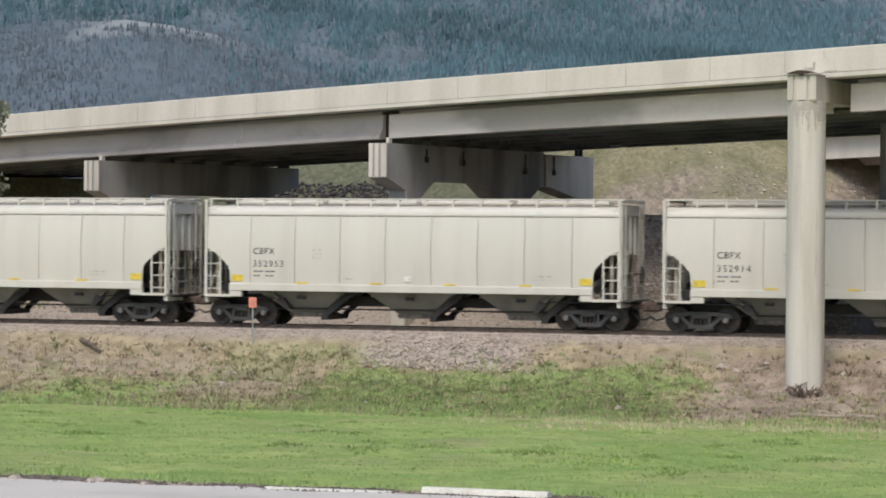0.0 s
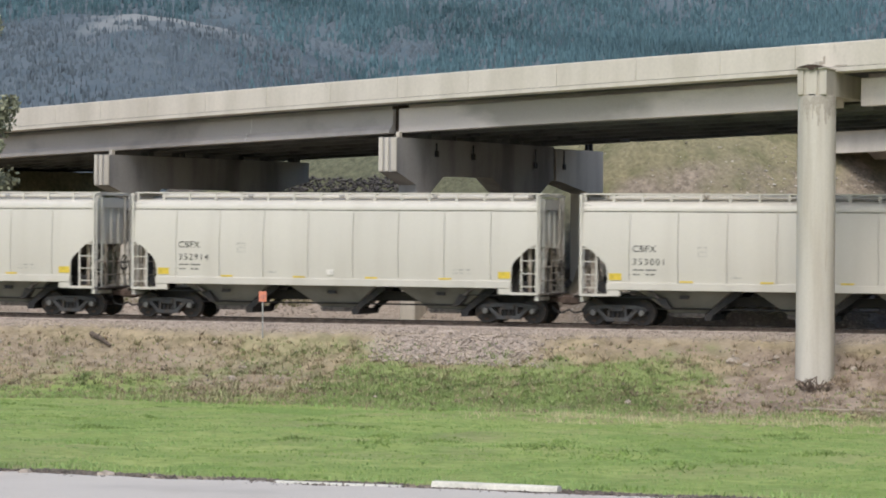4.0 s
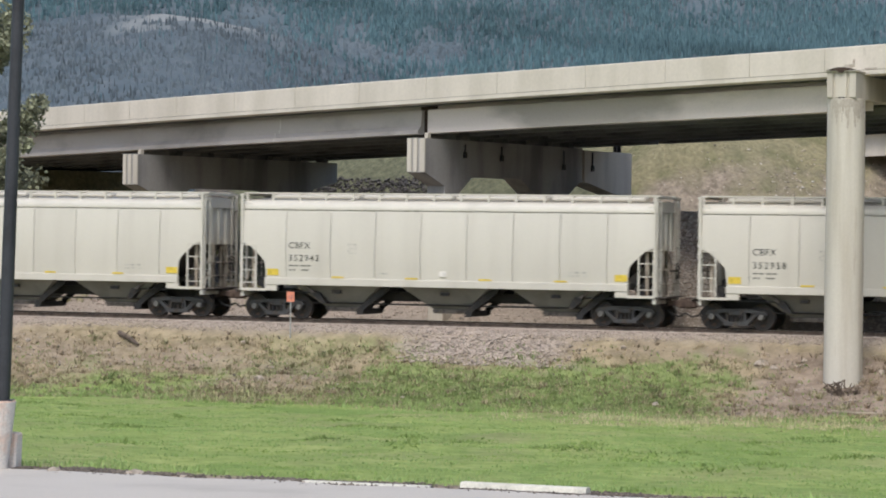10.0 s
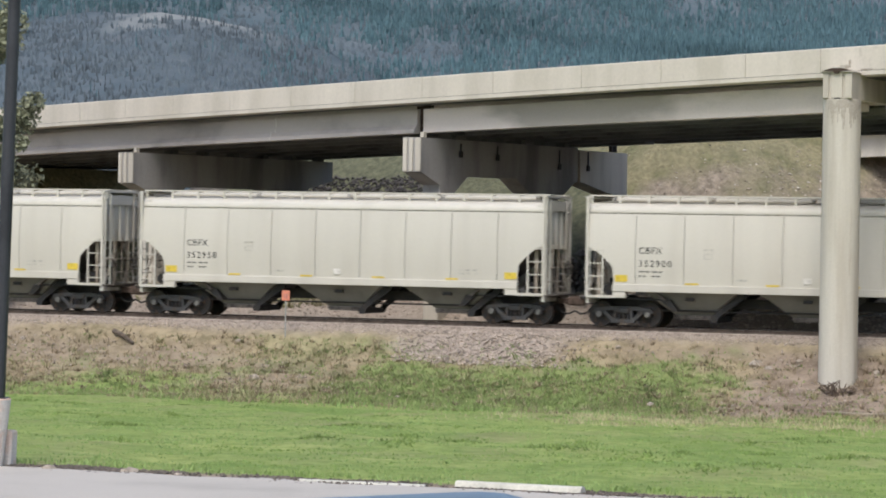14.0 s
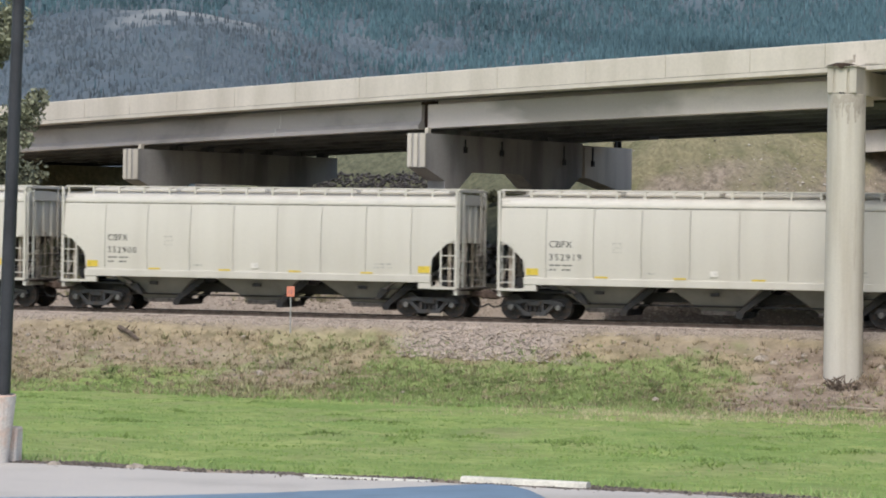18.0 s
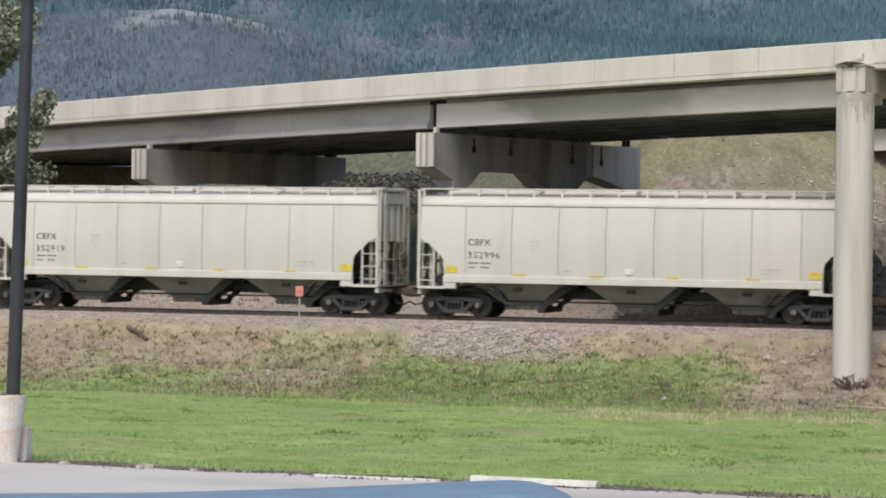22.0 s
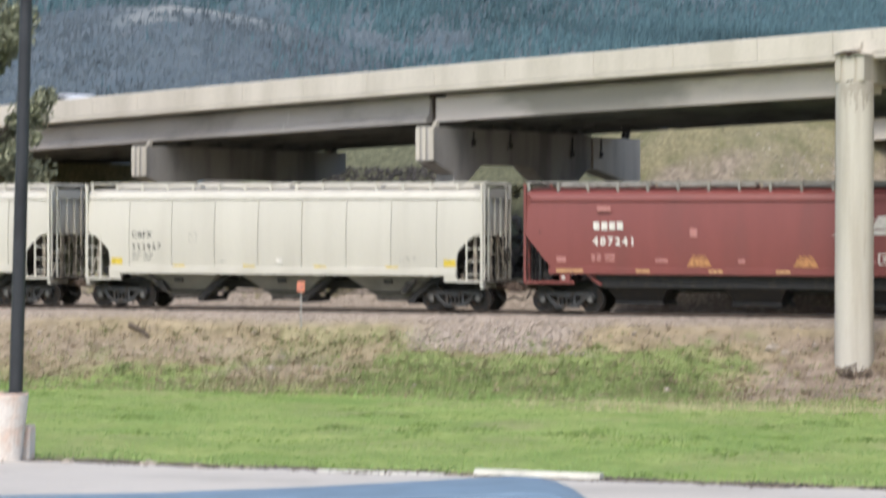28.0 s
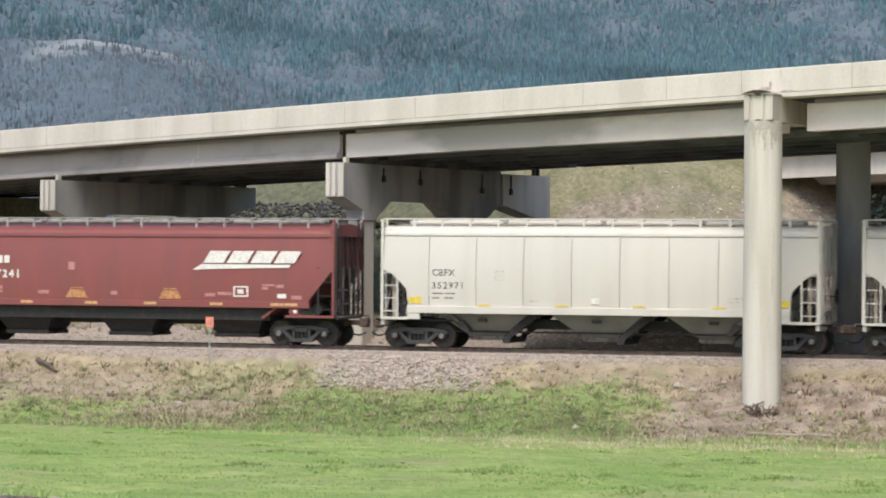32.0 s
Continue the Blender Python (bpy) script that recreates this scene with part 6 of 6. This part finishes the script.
for k, (x_, y_, sz) in enumerate(((-5.35, 39.05, 0.11), (-5.28, 38.72, 0.05), (-4.2, 38.75, 0.13), (-3.5, 38.5, 0.06), (-5.6, 39.1, 0.06), (6.1, 34.75, 0.05), (3.35, 36.2, 0.04))):
    stone("stone", (x_, y_), sz, M_ROCK, "small pale stone at the lot edge", k + 31, flat=0.45)
blue_truck()
SEDAN, PICKUP = sedan(), pickup()

# ---- ground cover: blades, tufts and stones ----
M_STRAW = islands(mat("pale_straw", (0.50, 0.45, 0.27), 0.85, vary=0.3, scale=0.5), 0.25)
M_OLIVE = islands(mat("olive_weed_blade", (0.36, 0.34, 0.19), 0.9, vary=0.3, scale=0.4), 0.3)
M_BROWNWEED = islands(mat("brown_weed_blade", (0.37, 0.29, 0.205), 0.9, vary=0.3, scale=0.4), 0.35)

def in_view(s, v):
    """Whether a place on the bank or lawn lies in the wedge the camera covers."""
    p = on_track(s, v)
    return -0.205 * p.y < p.x < 0.235 * p.y


def blades(name, material, count, v0, v1, chance, h0, h1, width, label, seed, per=3, lean=0.35, category="grass"):
    rnd = random.Random(seed)
    V, F = [], []
    tries = 0
    while count > 0 and tries < 400000:
        tries += 1
        v = v0 + (v1 - v0) * rnd.random() ** 0.85
        s = rnd.uniform(-64, 3)
        if not in_view(s, v) or rnd.random() > chance(s, v):
            continue
        count -= 1
        p = on_track(s, v)
        z = ground_z(p.x, p.y)
        for _ in range(per):
            a = rnd.uniform(0, 6.28)
            x, y = p.x + rnd.gauss(0, 0.06), p.y + rnd.gauss(0, 0.06)
            h = rnd.uniform(h0, h1)
            dx, dy = width * math.cos(a), width * math.sin(a)
            l = rnd.uniform(-lean, lean) * h
            q = len(V)
            V += [(x - dx, y - dy, z - 0.01), (x + dx, y + dy, z - 0.01), (x + l, y + rnd.uniform(-lean, lean) * h, z + h)]
            F.append((q, q + 1, q + 2))
    mesh_from(name, V, F, material, label=label, category=category, kind="stuff")


def clumps(name, material, count, v0, v1, seed, label):
    """Low darker patches of coarse grass in the lawn."""
    rnd = random.Random(seed)
    V, F = [], []
    spots = [(-25.0, 40.9), (-22.6, 38.0), (-18.7, 44.3), (-13.1, 52.4), (-12.9, 51.4), (-21.7, 53.9), (-18.6, 48.7), (-10.3, 53.9), (-26.5, 44.0), (-15.5, 47.0)]
    while count > 0:
        v, s = rnd.uniform(v0, v1), rnd.uniform(-50, 2)
        wx, wy = rnd.uniform(0.1, 0.5), rnd.uniform(0.15, 0.5)
        if spots:
            s, v = spots.pop()
            wx, wy = 0.5, 0.7
        if not in_view(s, v):
            continue
        count -= 1
        p = on_track(s, v)
        for _ in range(int(40 + 200 * wx)):
            x, y = p.x + rnd.gauss(0, wx), p.y + rnd.gauss(0, wy)
            z = ground_z(x, y)
            h, a = rnd.uniform(0.03, 0.10) * max(0.3, 1 - abs(x - p.x) / (2.2 * wx)), rnd.uniform(0, 6.28)
            q = len(V)
            dx, dy = 0.028 * math.cos(a), 0.028 * math.sin(a)
            V += [(x - dx, y - dy, z - 0.01), (x + dx, y + dy, z - 0.01), (x + rnd.uniform(-0.08, 0.08), y, z + h)]
            F.append((q, q + 1, q + 2))
    mesh_from(name, V, F, material, label=label, category="grass", kind="stuff")


def tufts(name, material, count, s0, s1, v0, v1, chance, h0, h1, seed, label, category="weeds"):
    """Loose tufts of weed, each a spray of leaning blades."""
    rnd = random.Random(seed)
    V, F = [], []
    tries = 0
    while count > 0 and tries < 60000:
        tries += 1
        s, v = rnd.uniform(s0, s1), rnd.uniform(v0, v1)
        if rnd.random() > chance(s, v):
            continue
        count -= 1
        p = on_track(s, v)
        z, h, r = ground_z(p.x, p.y), rnd.uniform(h0, h1), rnd.uniform(0.05, 0.22)
        for _ in range(rnd.randint(9, 20)):
            a, d = rnd.uniform(0, 6.28), r * rnd.random()
            x, y = p.x + d * math.cos(a), p.y + d * math.sin(a)
            lean, hh, t = rnd.uniform(0.2, 1.0) * h, h * rnd.uniform(0.5, 1.1), a + 1.57
            q = len(V)
            V += [(x - 0.02 * math.cos(t), y - 0.02 * math.sin(t), z - 0.02), (x + 0.02 * math.cos(t), y + 0.02 * math.sin(t), z - 0.02), (x + lean * math.cos(a), y + lean * math.sin(a), z + hh)]
            F.append((q, q + 1, q + 2))
    mesh_from(name, V, F, material, label=label, category=category, kind="stuff")


def gravel(name, material, count, place, s0, s1, seed, label, flat=0.8, category="gravel"):
    """Angular stones, each its own little solid."""
    rnd = random.Random(seed)
    V, F = [], []
    for _ in range(count):
        x, y, z = place(rnd)
        r = rnd.uniform(s0, s1)
        q = len(V)
        k = [rnd.uniform(0.6, 1.25) * r for _ in range(6)]
        a = rnd.uniform(0, 3)
        ca, sa = math.cos(a), math.sin(a)
        for ex, ey, ez, kk in ((1, 0, 0, 0), (-1, 0, 0, 1), (0, 1, 0, 2), (0, -1, 0, 3), (0, 0, 1, 4), (0, 0, -1, 5)):
            px, py = ex * k[kk], ey * k[kk]
            V.append((x + px * ca - py * sa, y + px * sa + py * ca, z + ez * k[kk] * flat))
        for f in ((0, 2, 4), (2, 1, 4), (1, 3, 4), (3, 0, 4), (2, 0, 5), (1, 2, 5), (3, 1, 5), (0, 3, 5)):
            F.append(tuple(q + i for i in f))
    mesh_from(name, V, F, material, label=label, category=category, kind="stuff")


def bed(rnd):
    s, v = rnd.uniform(-62, -10), rnd.uniform(1.0, 3.05)
    p = on_track(s, v)
    return p.x, p.y, ground_z(p.x, p.y) + 0.01


def far_bed(rnd):
    s, v = rnd.uniform(-66, -14), -rnd.uniform(1.0, 8.0)
    p = on_track(s, v)
    return p.x, p.y, ground_z(p.x, p.y) + 0.01


def rubble_bank(rnd):
    s, v = rnd.uniform(-62, -10), -rnd.uniform(5.6, 9.0)
    if -39.2 < s < -36.8:
        v = -rnd.uniform(7.4, 9.0)
    p = on_track(s, v)
    return p.x, p.y, ground_z(p.x, p.y)


def spill(rnd):
    s, v = rnd.triangular(-35.8, -28.3, -32.5), rnd.uniform(2.6, 5.0)
    p = on_track(s, v)
    return p.x, p.y, ground_z(p.x, p.y) + 0.02


def slope_stone(rnd):
    """Stones lie thickest towards the end and the foot of the fill."""
    while True:
        u, off = rnd.uniform(0.06, 0.19), rnd.uniform(18.5, 32)
        x, y = by_bearing(u, off)
        z = hill_z(x, y)
        if 3.5 < z < 8.3 and rnd.random() < 0.04 + 0.9 * max(0, (u - 0.07) / 0.07) * max(0.12, (7.6 - z) / 2.5):
            return x, y, z - 0.01


def slope_clod(rnd):
    while True:
        u, off = rnd.uniform(0.06, 0.19), rnd.uniform(18.5, 32)
        x, y = by_bearing(u, off)
        z = hill_z(x, y)
        if 3.5 < z < 8.0:
            return x, y, z - 0.02


def bank_stone(rnd):
    while True:
        s, v = rnd.uniform(-58, -12), rnd.uniform(3.4, 9)
        if rnd.random() < cover(s, v)[3]:
            p = on_track(s, v)
            return p.x, p.y, ground_z(p.x, p.y) + 0.01


def bank_clod(rnd):
    while True:
        s, v = rnd.uniform(-58, -12), rnd.uniform(3.4, 11.5)
        c = cover(s, v)
        if rnd.random() < max(0.0, 0.25 + noise.noise((s * 1.2, v * 1.2, 81))) * (1 - c[1]) * (1 - c[0]):
            p = on_track(s, v)
            return p.x, p.y, ground_z(p.x, p.y)


def riprap(rnd):
    while True:
        b, off = rnd.uniform(-34, -8), rnd.uniform(12.2, 16.5)
        p = on_bridge(b, off, 0)
        return p.x, p.y, max(hill_z(p.x, p.y), -0.6) + rnd.uniform(0, 1.6) * (off - 12) / 4


def rock_heap(rnd):
    u, off = rnd.uniform(-0.056, 0.004), rnd.uniform(18.8, 21.15)
    x, y = by_bearing(u, off)
    return x, y, hill_z(x, y) + rnd.uniform(-0.06, 0.10)


def berm_rock(rnd):
    while True:
        v = rnd.uniform(-8.5, -5.6)
        s = rnd.uniform(-34, -19)
        if rnd.random() < berm(s, v) ** 3:
            p = on_track(s, v)
            return p.x, p.y, ground_z(p.x, p.y) + 0.03


def berm_gravel(rnd):
    while True:
        s, v = rnd.uniform(-34, -19), rnd.uniform(-8.5, -3.2)
        if rnd.random() < 3 * berm(s, v):
            p = on_track(s, v)
            return p.x, p.y, ground_z(p.x, p.y)


def edge_dirt(rnd):
    while True:
        s = rnd.uniform(-26, -3)
        v = 62.35 + abs(rnd.gauss(0, 0.28)) + 0.3 * noise.noise((s * 0.8, 0, 40))
        if rnd.random() < 0.5 + noise.noise((s * 0.6, 3, 41)) and in_view(s, v):
            p = on_track(s, v)
            return p.x, p.y, max(ground_z(p.x, p.y), 0.0) + 0.012


blades("lawn_grass", M_GRASS, 24000, 6.5, 61.75, lambda s, v: max(0.0, 1 - 1.1 * cover(s, v)[2] - cover(s, v)[3]), 0.012, 0.035, 0.022, "bright green mown grass with yellowish patches", 11)
clumps("coarse_grass", M_CLUMP, 64, 14, 61, 12, "darker coarse tufts in the mown grass")
blades("bank_green_grass", M_GRASS_DARK, 10000, 3.4, 14.0, lambda s, v: cover(s, v)[1] * 0.95 + 0.05, 0.04, 0.11, 0.022, "lush green grass on the railway bank", 13, 4)
blades("bank_dry_grass", M_DRY, 6000, 3.3, 12, lambda s, v: 0.75 * cover(s, v)[2] * (1 - 0.5 * cover(s, v)[1]) * (1 - 0.75 * cover(s, v)[0]) * (1 - 0.8 * cover(s, v)[3]), 0.04, 0.17, 0.02, "straw-coloured dry grass on the bank", 14, 3, 0.8)
blades("pale_tall_grass", M_STRAW, 2200, 9.5, 26, lambda s, v: max(0.5 * patch(s, v, -27, -10, 10.5, 18, 4, 3.5), 0.3 * patch(s, v, -26, -10, 13, 24, 5, 4), 0.12 * patch(s, v, -33, -24, 9.5, 13, 4, 2), 0.04 * patch(s, v, -50, -28, 11, 15, 4, 2)), 0.03, 0.16, 0.016, "tall pale straw along the foot of the bank", 21, 3, 0.5)
blades("verge_grass", M_GRASS, 1500, 9.5, 15.5, lambda s, v: max(0.0, 0.35 + 1.2 * noise.noise((s * 0.5, v * 0.6, 91))) * (1 - abs(v - 12.5) / 3.2) * (1 - cover(s, v)[3]), 0.05, 0.18, 0.02, "longer green grass along the foot of the bank", 35, 4, 0.6)
blades("verge_dry_grass", M_DRY, 900, 10.0, 15.0, lambda s, v: max(0.0, 0.3 + 1.2 * noise.noise((s * 0.6, v * 0.7, 92))), 0.04, 0.16, 0.02, "dry stalks along the foot of the bank", 36, 3, 0.7)
blades("edge_weeds", M_GRASS, 420, 61.2, 62.35, lambda s, v: max(0.0, 0.4 + noise.noise((s * 0.8, v * 2, 71))), 0.03, 0.10, 0.02, "weeds along the crumbling lot edge", 15, 3, 0.6)
tufts("olive_weeds", M_OLIVE, 460, -62, -12, 3.4, 13.5, lambda s, v: (0.9 if -42 < s < -36 else 0.2) * (1 - 0.8 * cover(s, v)[3]) * (1 - cover(s, v)[0]), 0.10, 0.32, 31, "olive weeds scattered on the bank")
tufts("brown_weeds", M_BROWNWEED, 420, -62, -12, 3.2, 12.0, lambda s, v: 0.7 * (1 - 0.75 * cover(s, v)[1]) * (1 - 0.7 * cover(s, v)[0]), 0.08, 0.26, 32, "dead brown weeds scattered on the bank")
tufts("green_weeds", M_GRASS_DARK, 320, -46, -21, 4.0, 13.0, lambda s, v: cover(s, v)[1], 0.08, 0.24, 33, "rank green weeds on the bank")
tufts("straw_tufts", M_STRAW, 70, -24.5, -13, 5.0, 10.5, lambda s, v: max(patch(s, v, -18.3, -13, 6.8, 9.6, 1, 0.8), 0.5 * patch(s, v, -24, -21.2, 5.2, 8.5, 1, 1)), 0.10, 0.30, 37, "pale straw tufts round the column foot")
tufts("rank_brown_weeds", M_BROWNWEED, 80, -18.5, -13, 3.6, 7.0, lambda s, v: max(0.0, 0.2 + 1.4 * noise.noise((s * 0.8, v * 0.8, 93))), 0.14, 0.34, 38, "clumps of dead brown weeds beside the column")
tufts("far_side_grass", M_OLIVE, 500, -60, -42, -11.0, -7.0, lambda s, v: 0.9, 0.15, 0.45, 34, "green grass beyond the rails", "grass")
gravel("ballast", M_STONE, 14000, bed, 0.022, 0.05, 16, "tan and grey crushed stone ballast")
gravel("ballast_far_side", M_STONE, 6000, far_bed, 0.03, 0.07, 17, "tan and grey crushed stone beyond the rails")
gravel("rubble_bank", M_STONE, 3200, rubble_bank, 0.04, 0.13, 27, "broken stone heaped beyond the rails")
gravel("gravel_spill", M_STONE, 2000, spill, 0.035, 0.085, 18, "coarse gravel spilled down the bank")
gravel("bank_stones", M_STONE, 800, bank_stone, 0.025, 0.07, 19, "loose stones in bare earth on the bank")
gravel("bank_clods", M_DIRT, 800, bank_clod, 0.025, 0.08, 28, "dark clods and dead tufts on the bank", 0.6, "soil")
gravel("slope_rubble", M_STONE, 800, slope_stone, 0.025, 0.085, 20, "scattered rubble on the dry slope", 0.5)
gravel("slope_clods", M_DIRT, 45, slope_clod, 0.03, 0.10, 30, "dark clods and dead tufts on the dry slope", 0.5, "soil")
gravel("slope_pale_stones", M_ROCK_PALE, 210, slope_stone, 0.03, 0.14, 26, "pale broken stones on the dry slope", 0.55)
gravel("riprap", M_DARKROCK, 2600, riprap, 0.14, 0.40, 22, "dark broken rock at the foot of the slope")
gravel("rock_heap", M_BLACKROCK, 3000, rock_heap, 0.05, 0.15, 29, "dark broken rock banked on the slope under the overpass", 0.7)
gravel("berm_gravel", M_BERM, 7000, berm_gravel, 0.05, 0.11, 41, "gravel on the berm beyond the rails, lightened to offset shade", 0.5)
gravel("berm_rocks", M_STONE, 420, berm_rock, 0.08, 0.26, 39, "tan broken rock along the top of the gravel berm", 0.7)
gravel("berm_pale_rocks", M_ROCK_PALE, 90, berm_rock, 0.07, 0.20, 40, "pale broken rock along the top of the gravel berm", 0.7)
gravel("edge_dirt", M_DIRT, 3600, edge_dirt, 0.01, 0.04, 25, "dark crumbled dirt and gravel along the lot edge")

# ---- what moves ----
# seconds, and the place along the track of the leading end of the first car that is seen whole
ROLL = [(0, -42.53), (1, -47.74), (2, -52.98), (2.5, -55.59), (4.5, -66.07), (5.5, -71.34), (6.5, -76.52), (7.5, -81.82), (8.5, -87.13), (9.5, -92.46),
        (10, -95.13), (11, -100.48), (11.5, -103.2), (12, -105.98), (13, -111.26), (14, -116.57), (14.5, -119.2), (16.5, -129.72), (17.5, -134.93),
        (18.5, -140.19), (19.5, -145.4), (20.5, -150.62), (21.5, -155.85), (22.5, -161.06), (23.5, -166.25), (24.5, -171.42), (26.5, -181.69),
        (27.5, -186.85), (28.5, -192.04), (29.5, -197.15), (30.5, -202.25), (31.5, -207.41), (32, -209.98)]

# seconds, and metres along the overpass
SEDAN_ROAD = [(0, -126), (25, -126), (26, -112), (27, -81.8), (28, -49.8), (29, -17.8), (30, 14.2), (31, 46), (32, 78)]
PICKUP_ROAD = [(0, -127), (26, -127), (27, -126), (28, -111), (29, -82.4), (30, -48.9), (31, -15.3), (32, 18.3)]


def motions():
    for off, car in TRAIN:
        walk(car, [(t, Matrix.Translation(on_track(s + off, 0)) @ pose(0, 0, 0, 0, 0, -math.degrees(ANG))) for t, s in ROLL])
    spin = []
    for k in range(321):
        t = 0.1 * k
        spin.append((t, -math.degrees((lerp(ROLL, t) - ROLL[0][1]) / -WHEEL_R)))
    for wheel, x in SPINNING:
        walk(wheel, [(t, pose(x, 0, WHEEL_R, 0, a, 0)) for t, a in spin])
    for car, lane, rows in ((SEDAN, 4.0, SEDAN_ROAD), (PICKUP, 7.8, PICKUP_ROAD)):
        walk(car, [(t, Matrix.Translation(on_bridge(b, lane, deck_z(b) - 0.80)) @ pose(0, 0, 0, 0, 0, -46.6)) for t, b in rows])


motions()
